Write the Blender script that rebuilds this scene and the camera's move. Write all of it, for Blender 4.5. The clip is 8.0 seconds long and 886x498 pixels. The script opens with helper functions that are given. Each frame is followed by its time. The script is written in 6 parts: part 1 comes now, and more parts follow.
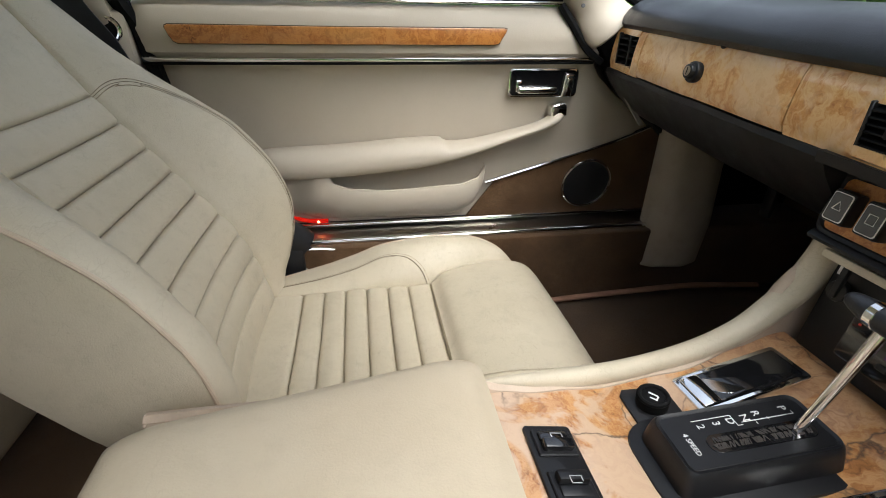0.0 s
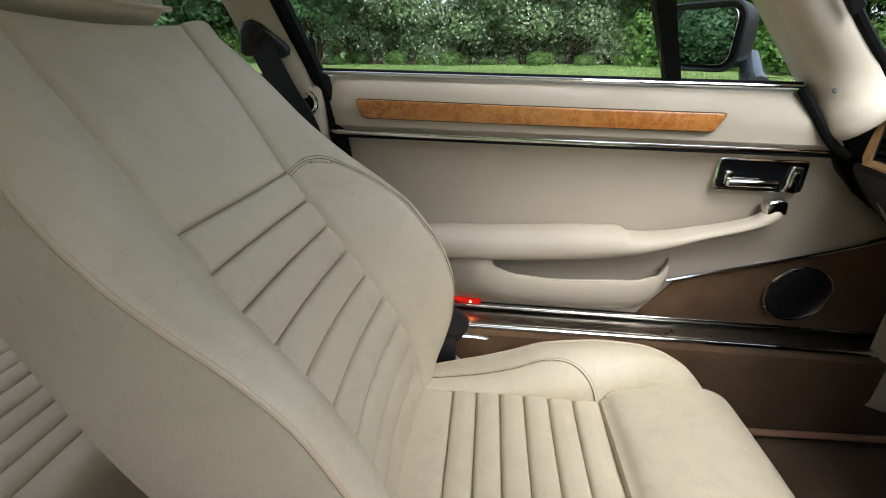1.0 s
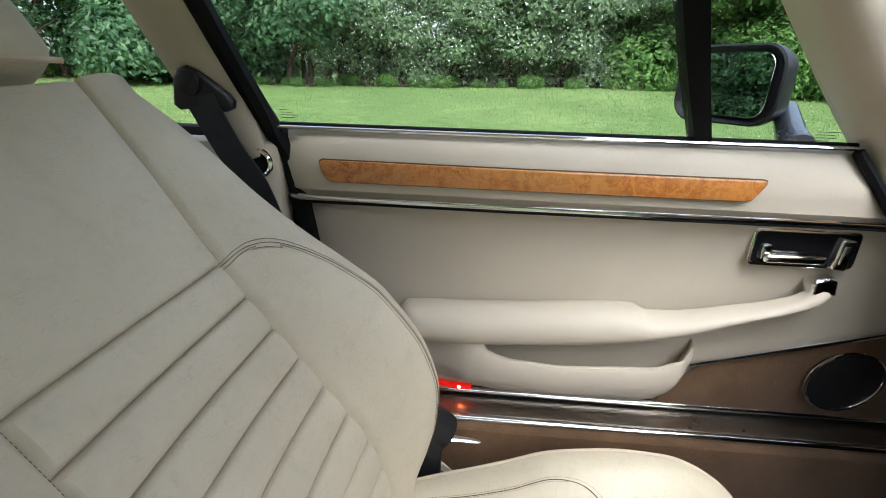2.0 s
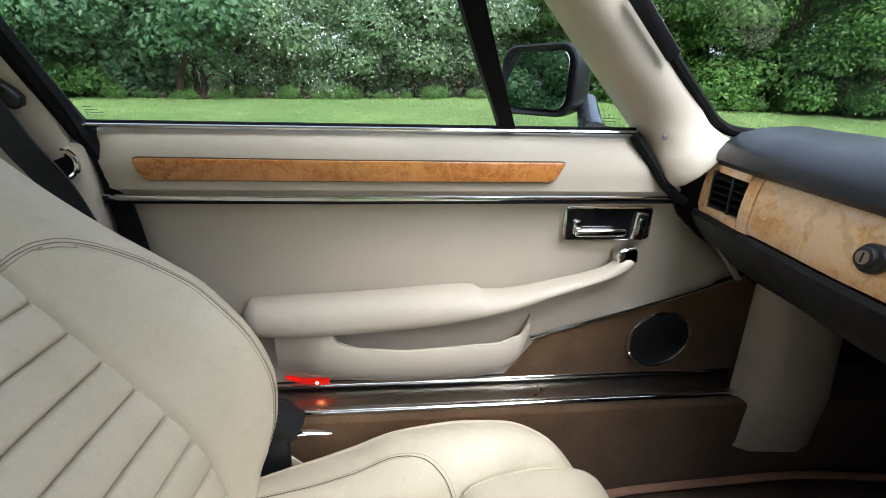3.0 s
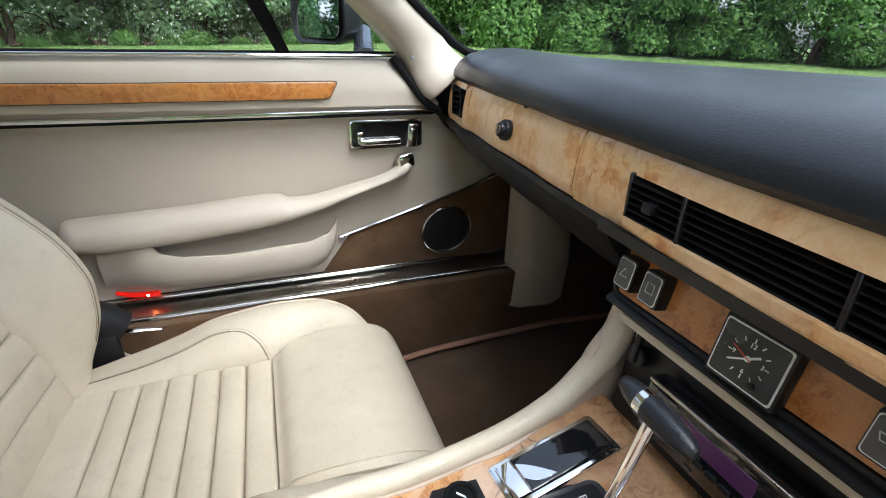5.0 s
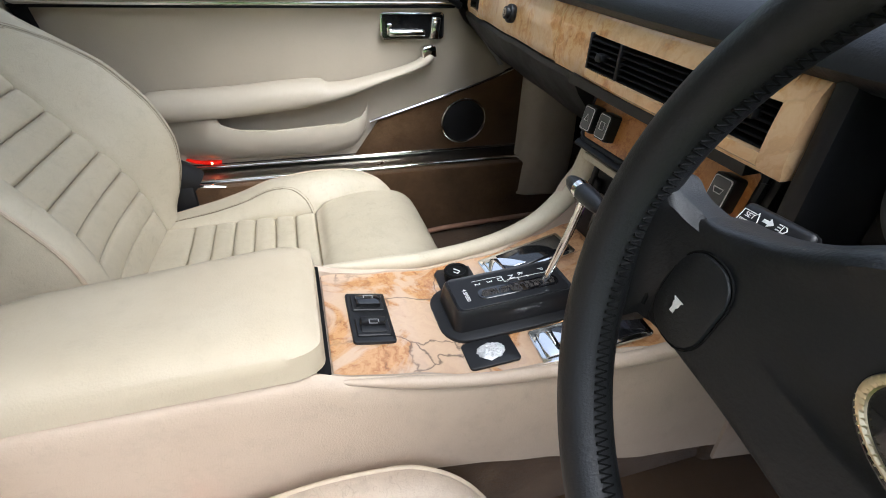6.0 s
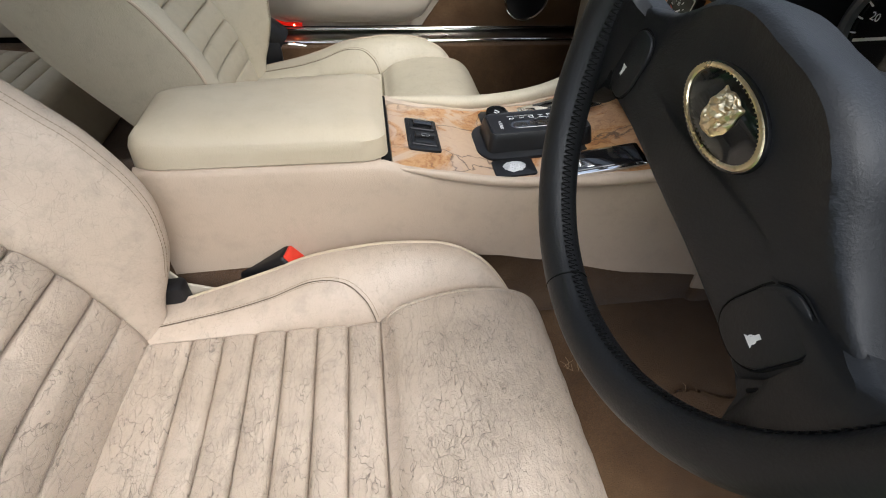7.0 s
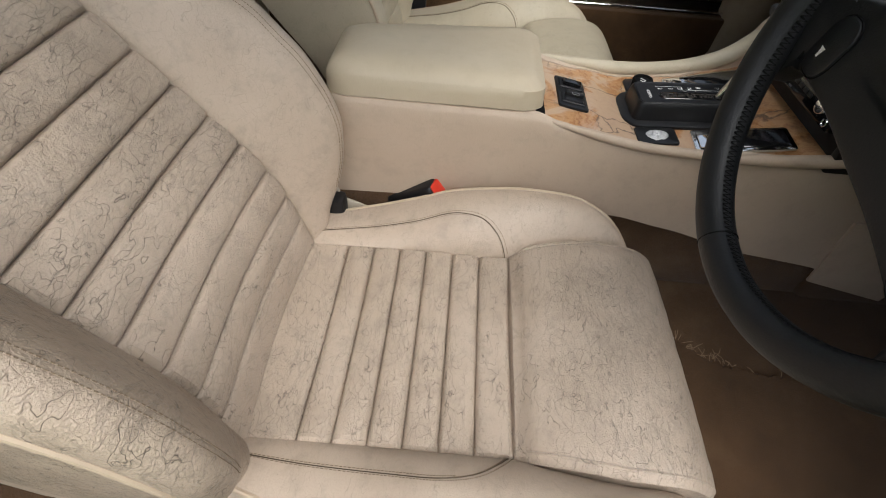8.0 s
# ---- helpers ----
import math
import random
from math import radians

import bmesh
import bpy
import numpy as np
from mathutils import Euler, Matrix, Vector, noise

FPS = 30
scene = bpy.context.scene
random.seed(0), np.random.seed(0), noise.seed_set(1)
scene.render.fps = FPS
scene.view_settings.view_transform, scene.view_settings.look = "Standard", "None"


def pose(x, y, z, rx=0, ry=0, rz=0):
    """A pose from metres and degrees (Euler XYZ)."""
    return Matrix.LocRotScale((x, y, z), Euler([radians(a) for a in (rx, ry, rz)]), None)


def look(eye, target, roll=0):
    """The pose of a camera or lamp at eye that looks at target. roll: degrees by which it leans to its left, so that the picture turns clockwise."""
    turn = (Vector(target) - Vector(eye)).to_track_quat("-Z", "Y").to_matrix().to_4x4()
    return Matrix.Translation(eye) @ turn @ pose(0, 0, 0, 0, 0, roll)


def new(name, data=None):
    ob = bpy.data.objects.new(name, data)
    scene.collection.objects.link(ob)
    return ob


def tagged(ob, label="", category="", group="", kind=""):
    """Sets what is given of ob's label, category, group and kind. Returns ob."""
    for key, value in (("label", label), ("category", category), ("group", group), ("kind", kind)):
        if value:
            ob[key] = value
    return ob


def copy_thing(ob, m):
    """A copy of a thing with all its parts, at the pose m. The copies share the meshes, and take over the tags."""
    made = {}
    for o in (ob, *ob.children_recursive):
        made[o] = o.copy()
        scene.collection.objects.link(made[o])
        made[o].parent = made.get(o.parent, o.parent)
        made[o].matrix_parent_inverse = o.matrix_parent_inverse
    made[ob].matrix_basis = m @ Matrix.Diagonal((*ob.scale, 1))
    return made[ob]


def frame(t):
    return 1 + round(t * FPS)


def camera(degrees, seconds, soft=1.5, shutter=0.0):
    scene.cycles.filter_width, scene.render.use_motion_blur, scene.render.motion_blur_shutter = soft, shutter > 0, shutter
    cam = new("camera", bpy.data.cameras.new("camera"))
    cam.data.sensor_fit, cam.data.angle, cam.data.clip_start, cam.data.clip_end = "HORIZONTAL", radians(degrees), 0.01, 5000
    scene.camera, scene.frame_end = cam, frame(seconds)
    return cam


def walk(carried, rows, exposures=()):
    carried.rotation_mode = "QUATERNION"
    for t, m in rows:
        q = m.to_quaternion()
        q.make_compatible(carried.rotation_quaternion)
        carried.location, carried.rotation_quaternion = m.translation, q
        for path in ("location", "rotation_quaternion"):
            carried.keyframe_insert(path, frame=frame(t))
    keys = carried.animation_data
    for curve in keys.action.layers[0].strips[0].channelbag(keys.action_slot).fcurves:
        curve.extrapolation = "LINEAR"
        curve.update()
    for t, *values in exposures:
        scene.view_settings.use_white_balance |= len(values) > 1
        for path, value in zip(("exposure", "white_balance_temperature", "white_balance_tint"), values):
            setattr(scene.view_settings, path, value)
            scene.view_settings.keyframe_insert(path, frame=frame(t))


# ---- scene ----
cam = camera(86.4, 8.0, 1.0)
PATH = [
    (0, (0.055, 0.025, 0.898), (0.364, 1.772, -0.024), 1.2),
    (0.5, (-0.002, 0.083, 0.925), (0.011, 1.893, 0.074), 1.6),
    (1, (-0.048, 0.163, 0.935), (-0.2, 2.005, 0.173), 1.8),
    (1.2, (-0.061, 0.202, 0.954), (-0.279, 2.045, 0.208), 1.6),
    (2.3, (-0.035, 0.361, 0.978), (-0.079, 2.249, 0.32), 2.1),
    (2.5, (0.007, 0.354, 0.971), (0.026, 2.248, 0.33), 2.0),
    (3, (0.082, 0.308, 0.958), (0.298, 2.191, 0.322), 1.6),
    (3.5, (0.164, 0.234, 0.954), (0.579, 2.083, 0.317), 1.5),
    (4, (0.216, 0.172, 0.963), (0.799, 1.969, 0.307), 1.3),
    (4.2, (0.234, 0.155, 0.965), (0.848, 1.931, 0.283), 1.1),
    (5.3, (0.199, 0.011, 0.912), (0.84, 1.693, 0.04), 1.7),
    (5.5, (0.188, -0.035, 0.901), (0.805, 1.631, -0.018), 1.8),
    (6, (0.165, -0.151, 0.906), (0.68, 1.457, -0.166), 2.2),
    (6.5, (0.152, -0.259, 0.905), (0.547, 1.264, -0.33), 2.4),
    (7, (0.143, -0.356, 0.899), (0.398, 1.077, -0.472), 3.0),
    (7.5, (0.118, -0.425, 0.896), (0.266, 0.918, -0.579), 6.3),
    (8, (0.036, -0.428, 0.922), (0.022, 0.905, -0.569), 4.7),
]
walk(cam, [(t, look(eye, target, roll)) for t, eye, target, roll in PATH], [(t, e, k, 9) for t, e, k in ((0.0, 1.42, 6200), (1.2, 1.46, 6100), (2.3, 1.72, 5800), (4.2, 1.66, 5750), (5.5, 1.74, 5750), (6.0, 1.62, 5850), (6.5, 1.44, 5950), (7.0, 1.24, 6050), (7.5, 1.00, 6150), (8.0, 0.74, 6300))])

# ---- world and light ----
world = bpy.data.worlds.new("sky")
scene.world = world
world.use_nodes = True
wn, wl = world.node_tree.nodes, world.node_tree.links
sky = wn.new("ShaderNodeTexSky")
sky.sky_type = "NISHITA"
sky.sun_disc = False
sky.sun_elevation, sky.sun_rotation = radians(57.5), radians(154.4)
sky.dust_density, sky.air_density = 4.0, 1.0
soft_sky = wn.new("ShaderNodeHueSaturation")
soft_sky.inputs["Saturation"].default_value = 0.45
wl.new(sky.outputs["Color"], soft_sky.inputs["Color"])
wl.new(soft_sky.outputs["Color"], wn["Background"].inputs["Color"])
wn["Background"].inputs["Strength"].default_value = 0.15
sun = new("sun", bpy.data.lights.new("sun", "SUN"))
sun.data.energy, sun.data.angle, sun.data.color = 0.85, radians(60), (1.0, 0.985, 0.96)
sun.matrix_world = look((2.2, -4.6, 8.0), (0, 0, 0))
scene.view_settings.exposure = 1.25

# ---- materials ----


def mat_new(name):
    m = bpy.data.materials.new(name)
    m.use_nodes = True
    t = m.node_tree
    return m, t.nodes, t.links, t.nodes["Principled BSDF"]


def tex(n, l, kind, scale, detail=4.0, rough=0.55, coords=None, **more):
    t = n.new(kind)
    t.inputs["Scale"].default_value = scale
    if "Detail" in t.inputs:
        t.inputs["Detail"].default_value = detail
    if "Roughness" in t.inputs:
        t.inputs["Roughness"].default_value = rough
    for key, value in more.items():
        t.inputs[key].default_value = value
    if coords is not None:
        l.new(coords, t.inputs["Vector"])
    return t


def ramp(n, l, source, stops):
    r = n.new("ShaderNodeValToRGB")
    e = r.color_ramp.elements
    while len(e) < len(stops):
        e.new(0.5)
    for el, (pos, col) in zip(e, stops):
        el.position = pos
        el.color = (*col, 1) if len(col) == 3 else col
    l.new(source, r.inputs["Fac"])
    return r


def grey(v):
    return (v, v, v)


def mix(n, l, a, b, fac, mode="MIX"):
    m = n.new("ShaderNodeMix")
    m.data_type, m.blend_type = "RGBA", mode
    for sock, val in ((m.inputs["A"], a), (m.inputs["B"], b), (m.inputs["Factor"], fac)):
        if isinstance(val, (int, float)):
            sock.default_value = val
        elif isinstance(val, tuple):
            sock.default_value = (*val, 1)
        else:
            l.new(val, sock)
    return m.outputs["Result"]


def bump(n, l, bsdf, height, strength, distance, below=None):
    b = n.new("ShaderNodeBump")
    b.inputs["Strength"].default_value, b.inputs["Distance"].default_value = strength, distance
    l.new(height, b.inputs["Height"])
    if below is not None:
        l.new(below.outputs["Normal"], b.inputs["Normal"])
    l.new(b.outputs["Normal"], bsdf.inputs["Normal"])
    return b


def mat_leather(name, col, dark, wear=0.3, crack=0.3, rough=0.42):
    """Hide: fine pebble grain, folds and cracks with grime in them, paler and darker patches."""
    m, n, l, b = mat_new(name)
    co = n.new("ShaderNodeTexCoord").outputs["Object"]
    big = tex(n, l, "ShaderNodeTexNoise", 7, 5, 0.6, co)
    fine = tex(n, l, "ShaderNodeTexVoronoi", 420, coords=co)
    warp = tex(n, l, "ShaderNodeTexNoise", 16, 3, 0.6, co)
    warped = mix(n, l, co, warp.outputs["Color"], 0.016)
    along = n.new("ShaderNodeMapping")
    along.inputs["Scale"].default_value, along.inputs["Rotation"].default_value = (1.1, 0.72, 1.0), (0.2, 0.1, 0.5)
    l.new(warped, along.inputs["Vector"])

    def web(scale, width, gate_scale, lo, hi):
        """A broken web of fine lines: 0 on a line, 1 beside it."""
        v = n.new("ShaderNodeTexVoronoi")
        v.feature = "DISTANCE_TO_EDGE"
        v.inputs["Scale"].default_value = scale
        l.new(along.outputs["Vector"], v.inputs["Vector"])
        line = ramp(n, l, v.outputs["Distance"], [(0.0, grey(0)), (width, grey(1))])
        gate = ramp(n, l, tex(n, l, "ShaderNodeTexNoise", gate_scale, 4, 0.6, co).outputs["Fac"], [(lo, grey(0)), (hi, grey(1))])
        return mix(n, l, (1.0, 1.0, 1.0), line.outputs["Color"], gate.outputs["Color"])

    def strands(turn_x, turn_z, scale, width):
        """Long thin creases that run one way: 0 on a crease, 1 beside it."""
        lie = n.new("ShaderNodeMapping")
        lie.inputs["Scale"].default_value, lie.inputs["Rotation"].default_value = (1.0, 0.42, 0.8), (turn_x, 0.15, turn_z)
        l.new(warped, lie.inputs["Vector"])
        v = tex(n, l, "ShaderNodeTexNoise", scale, 2.5, 0.5, lie.outputs["Vector"])
        line = ramp(n, l, v.outputs["Fac"], [(0.5 - width, grey(1)), (0.5, grey(0)), (0.5 + width, grey(1))])
        gate = ramp(n, l, tex(n, l, "ShaderNodeTexNoise", 17, 3, 0.6, lie.outputs["Vector"]).outputs["Fac"], [(0.46, grey(0)), (0.58, grey(1))])
        return mix(n, l, (1.0, 1.0, 1.0), line.outputs["Color"], gate.outputs["Color"])

    stretch = n.new("ShaderNodeMapping")
    stretch.inputs["Scale"].default_value, stretch.inputs["Rotation"].default_value = (2.4, 0.8, 1.2), (0.3, 0.2, 0.5)
    l.new(co, stretch.inputs["Vector"])
    ridge = tex(n, l, "ShaderNodeTexNoise", 10, 5, 0.55, stretch.outputs["Vector"], Distortion=0.6)
    crease = ramp(n, l, ridge.outputs["Fac"], [(0.470, grey(1)), (0.484, grey(0.2)), (0.498, grey(1)), (0.535, grey(1)), (0.547, grey(0.35)), (0.560, grey(1))])
    fine_web = mix(n, l, (1.0, 1.0, 1.0), mix(n, l, web(62, 0.014, 10, 0.44, 0.56), web(260, 0.05, 9, 0.36, 0.64), 0.45, "MULTIPLY"), 0.75)
    for turn_x, turn_z, scale, width in ((0.2, 0.75, 44, 0.0055), (-0.3, -0.65, 50, 0.0055), (0.5, 1.45, 58, 0.0050), (0.1, 0.15, 66, 0.0050)):
        fine_web = mix(n, l, fine_web, strands(turn_x, turn_z, scale, width), 1.0, "MULTIPLY")
    cracks = mix(n, l, fine_web, crease.outputs["Color"], 0.15 + 0.3 * crack, "MULTIPLY")
    tint = ramp(n, l, big.outputs["Fac"], [(0.3, dark), (0.7, col)])
    grime = mix(n, l, (1.0, 1.0, 1.0), cracks, crack)
    base = mix(n, l, tint.outputs["Color"], grime, 1.0, "MULTIPLY")
    spots = ramp(n, l, tex(n, l, "ShaderNodeTexNoise", 30, 6, 0.7, co).outputs["Fac"], [(0.30, grey(1 - 0.35 * wear)), (0.5, grey(1))])
    l.new(mix(n, l, base, spots.outputs["Color"], 1.0, "MULTIPLY"), b.inputs["Base Color"])
    r = ramp(n, l, big.outputs["Fac"], [(0.25, grey(rough + 0.12)), (0.75, grey(rough - 0.05))])
    l.new(r.outputs["Color"], b.inputs["Roughness"])
    first = bump(n, l, b, cracks, min(1.0, crack * crack * 8), 0.0007)
    folds = tex(n, l, "ShaderNodeTexNoise", 85, 4, 0.6, along.outputs["Vector"], Distortion=0.8)
    second = bump(n, l, b, folds.outputs["Fac"], max(0.02, min(0.7, (crack - 0.12) * 2.2)), 0.003, first)
    bump(n, l, b, fine.outputs["Distance"], 0.18 + 0.5 * crack, 0.0008, second)
    b.inputs["Specular IOR Level"].default_value = 0.42
    return m


def mat_plain(name, col, rough=0.5, metal=0.0, grain=600, depth=0.1, spread=0.12, coat=0.0, spec=0.5):
    """Plastic, paint or metal with faint mottling and fine grain."""
    m, n, l, b = mat_new(name)
    co = n.new("ShaderNodeTexCoord").outputs["Object"]
    nz = tex(n, l, "ShaderNodeTexNoise", 22, 5, 0.65, co)
    lo = tuple(c * (1 - spread) for c in col)
    hi = tuple(min(1, c * (1 + spread)) for c in col)
    l.new(ramp(n, l, nz.outputs["Fac"], [(0.3, lo), (0.7, hi)]).outputs["Color"], b.inputs["Base Color"])
    l.new(ramp(n, l, nz.outputs["Fac"], [(0.25, grey(min(1, rough * 1.25))), (0.75, grey(rough * 0.85))]).outputs["Color"], b.inputs["Roughness"])
    b.inputs["Metallic"].default_value = metal
    b.inputs["Coat Weight"].default_value = coat
    b.inputs["Coat Roughness"].default_value = 0.06
    b.inputs["Specular IOR Level"].default_value = spec
    if depth:
        bump(n, l, b, tex(n, l, "ShaderNodeTexNoise", grain, 2, 0.5, co).outputs["Fac"], depth, 0.0006)
    return m


def mat_burr(name, pale, mid, deep, fade, patch, flecks=0.5, cracks=0.0, size=1.0, bleach=None):
    """Lacquered burr veneer: curling figure, dark eyes, sun-faded patches and crazed lacquer."""
    m, n, l, b = mat_new(name)
    co = n.new("ShaderNodeTexCoord").outputs["Object"]
    w = tex(n, l, "ShaderNodeTexNoise", 12 * size, 5, 0.6, co)
    warped = mix(n, l, co, w.outputs["Color"], 0.16)
    fig = tex(n, l, "ShaderNodeTexNoise", 26 * size, 8, 0.56 + 0.12 * size, warped, Distortion=2.2)
    colour = ramp(n, l, fig.outputs["Fac"], [(0.30, deep), (0.44, mid), (0.56, pale), (0.72, mid)])
    eyes = n.new("ShaderNodeTexVoronoi")
    eyes.inputs["Scale"].default_value = 42
    l.new(warped, eyes.inputs["Vector"])
    spot = ramp(n, l, eyes.outputs["Distance"], [(0.05, grey(1)), (0.16, grey(0))])
    few = ramp(n, l, tex(n, l, "ShaderNodeTexNoise", 20, 2, 0.5, co).outputs["Fac"], [(0.52, grey(0)), (0.62, grey(flecks))])
    mask = mix(n, l, spot.outputs["Color"], few.outputs["Color"], 1.0, "MULTIPLY")
    with_eyes = mix(n, l, colour.outputs["Color"], tuple(c * 0.45 for c in deep), mask)
    faded = ramp(n, l, tex(n, l, "ShaderNodeTexNoise", 11 * size, 5, 0.62, co, Distortion=1.0).outputs["Fac"], [(0.52 - 0.12 * patch, grey(0)), (0.57 - 0.12 * patch, grey(min(1, patch)))])
    amount = faded.outputs["Color"]
    if bleach:
        along, wide = n.new("ShaderNodeSeparateXYZ"), n.new("ShaderNodeMapRange")
        l.new(warped, along.inputs["Vector"])
        l.new(along.outputs["X"], wide.inputs["Value"])
        for key, value in zip(("From Min", "From Max", "To Min", "To Max"), bleach):
            wide.inputs[key].default_value = value
        amount = mix(n, l, amount, wide.outputs["Result"], 1.0, "MULTIPLY")
    base = mix(n, l, with_eyes, fade, amount)
    lines = n.new("ShaderNodeTexVoronoi")
    lines.feature = "DISTANCE_TO_EDGE"
    lines.inputs["Scale"].default_value = 15 * size
    l.new(mix(n, l, co, w.outputs["Color"], 0.07), lines.inputs["Vector"])
    craze = ramp(n, l, lines.outputs["Distance"], [(0.0, grey(1)), (0.018, grey(0))])
    gate = ramp(n, l, tex(n, l, "ShaderNodeTexNoise", 8, 2, 0.5, co).outputs["Fac"], [(0.5 - 0.08 * cracks, grey(0)), (0.6 - 0.08 * cracks, grey(cracks))])
    cr = mix(n, l, craze.outputs["Color"], gate.outputs["Color"], 1.0, "MULTIPLY")
    l.new(mix(n, l, base, (0.08, 0.05, 0.035), cr), b.inputs["Base Color"])
    b.inputs["Roughness"].default_value = 0.32
    b.inputs["Coat Weight"].default_value = 0.8
    b.inputs["Coat Roughness"].default_value = 0.08
    first = bump(n, l, b, cr, -0.5, 0.0008)
    bump(n, l, b, tex(n, l, "ShaderNodeTexNoise", 45, 3, 0.5, co).outputs["Fac"], 0.12, 0.0015, first)
    return m


def mat_carpet(name, col, worn):
    m, n, l, b = mat_new(name)
    co = n.new("ShaderNodeTexCoord").outputs["Object"]
    big = tex(n, l, "ShaderNodeTexNoise", 6, 6, 0.65, co)
    pile = tex(n, l, "ShaderNodeTexNoise", 520, 3, 0.7, co)
    c1 = ramp(n, l, big.outputs["Fac"], [(0.3, tuple(c * 0.6 for c in col)), (0.55, col), (0.75, worn)])
    c2 = ramp(n, l, pile.outputs["Fac"], [(0.3, grey(0.55)), (0.7, grey(1.25))])
    l.new(mix(n, l, c1.outputs["Color"], c2.outputs["Color"], 1.0, "MULTIPLY"), b.inputs["Base Color"])
    b.inputs["Roughness"].default_value = 0.95
    b.inputs["Specular IOR Level"].default_value = 0.1
    b.inputs["Sheen Weight"].default_value = 0.15
    bump(n, l, b, pile.outputs["Fac"], 0.7, 0.003)
    return m


def mat_glass(name, tint=(0.97, 0.99, 0.98)):
    m, n, l, b = mat_new(name)
    clear, gloss, both, fres = (n.new("ShaderNodeBsdfTransparent"), n.new("ShaderNodeBsdfGlossy"), n.new("ShaderNodeMixShader"), n.new("ShaderNodeLayerWeight"))
    power = n.new("ShaderNodeMath")
    power.operation, power.inputs[1].default_value = "POWER", 5.0
    level = n.new("ShaderNodeMath")
    level.operation, level.inputs[1].default_value, level.inputs[2].default_value = "MULTIPLY_ADD", 0.6, 0.02
    clear.inputs["Color"].default_value = (*tint, 1)
    gloss.inputs["Roughness"].default_value = 0.0
    l.new(fres.outputs["Facing"], power.inputs[0])
    l.new(power.outputs["Value"], level.inputs[0])
    l.new(level.outputs["Value"], both.inputs["Fac"])
    l.new(clear.outputs["BSDF"], both.inputs[1])
    l.new(gloss.outputs["BSDF"], both.inputs[2])
    l.new(both.outputs["Shader"], n["Material Output"].inputs["Surface"])
    return m


def mat_glow(name, col, power):
    m, n, l, b = mat_new(name)
    b.inputs["Base Color"].default_value = (*col, 1)
    b.inputs["Emission Color"].default_value = (*col, 1)
    b.inputs["Emission Strength"].default_value = power
    b.inputs["Roughness"].default_value = 0.2
    return m


def mat_leaf(name, a, c, d):
    m, n, l, b = mat_new(name)
    rnd = n.new("ShaderNodeNewGeometry").outputs["Random Per Island"]
    co = n.new("ShaderNodeTexCoord").outputs["Object"]
    big = tex(n, l, "ShaderNodeTexNoise", 0.7, 4, 0.6, co)
    one = ramp(n, l, rnd, [(0.0, a), (0.55, c), (1.0, d)])
    two = ramp(n, l, big.outputs["Fac"], [(0.3, grey(0.75)), (0.7, grey(1.5))])
    tint = mix(n, l, one.outputs["Color"], two.outputs["Color"], 1.0, "MULTIPLY")
    l.new(tint, b.inputs["Base Color"])
    b.inputs["Roughness"].default_value = 0.5
    b.inputs["Specular IOR Level"].default_value = 0.3
    thin, both = n.new("ShaderNodeBsdfTranslucent"), n.new("ShaderNodeMixShader")
    l.new(mix(n, l, tint, (1.0, 1.2, 0.75), 1.0, "MULTIPLY"), thin.inputs["Color"])
    both.inputs["Fac"].default_value = 0.42
    l.new(b.outputs["BSDF"], both.inputs[1])
    l.new(thin.outputs["BSDF"], both.inputs[2])
    l.new(both.outputs["Shader"], n["Material Output"].inputs["Surface"])
    return m


def mat_ground(name):
    m, n, l, b = mat_new(name)
    co = n.new("ShaderNodeTexCoord").outputs["Object"]
    big = tex(n, l, "ShaderNodeTexNoise", 0.35, 6, 0.6, co)
    mid = tex(n, l, "ShaderNodeTexNoise", 4, 5, 0.7, co)
    fine = tex(n, l, "ShaderNodeTexNoise", 60, 3, 0.7, co)
    c1 = ramp(n, l, big.outputs["Fac"], [(0.3, (0.105, 0.170, 0.050)), (0.7, (0.175, 0.245, 0.078))])
    c2 = ramp(n, l, mid.outputs["Fac"], [(0.3, grey(0.7)), (0.7, grey(1.25))])
    c3 = ramp(n, l, fine.outputs["Fac"], [(0.3, grey(0.6)), (0.7, grey(1.3))])
    cc = mix(n, l, mix(n, l, c1.outputs["Color"], c2.outputs["Color"], 1.0, "MULTIPLY"), c3.outputs["Color"], 1.0, "MULTIPLY")
    l.new(cc, b.inputs["Base Color"])
    b.inputs["Roughness"].default_value = 0.9
    b.inputs["Specular IOR Level"].default_value = 0.15
    bump(n, l, b, fine.outputs["Fac"], 0.8, 0.03)
    return m


LEATHER = mat_leather("cream_leather", (0.53, 0.465, 0.345), (0.475, 0.413, 0.30), 0.25, 0.13)
WORN_SOFT = mat_leather("soiled_cream_leather", (0.53, 0.435, 0.34), (0.455, 0.365, 0.28), 0.5, 0.22, 0.34)
CRACKED = mat_leather("heavily_creased_cream_leather", (0.50, 0.405, 0.31), (0.395, 0.31, 0.23), 0.6, 0.75, 0.34)
WORN = mat_leather("worn_cream_leather", (0.52, 0.43, 0.34), (0.435, 0.35, 0.268), 0.45, 0.58, 0.34)
VINYL = mat_leather("cream_vinyl", (0.49, 0.432, 0.345), (0.465, 0.408, 0.322), 0.06, 0.03, 0.46)
LIDHIDE = mat_leather("yellowed_cream_leather", (0.53, 0.455, 0.335), (0.48, 0.402, 0.285), 0.15, 0.05, 0.42)
CONSIDE = mat_leather("pinkish_cream_leather", (0.50, 0.40, 0.305), (0.46, 0.36, 0.27), 0.25, 0.08, 0.46)
PIPING = mat_plain("cream_piping", (0.50, 0.40, 0.29), 0.45)
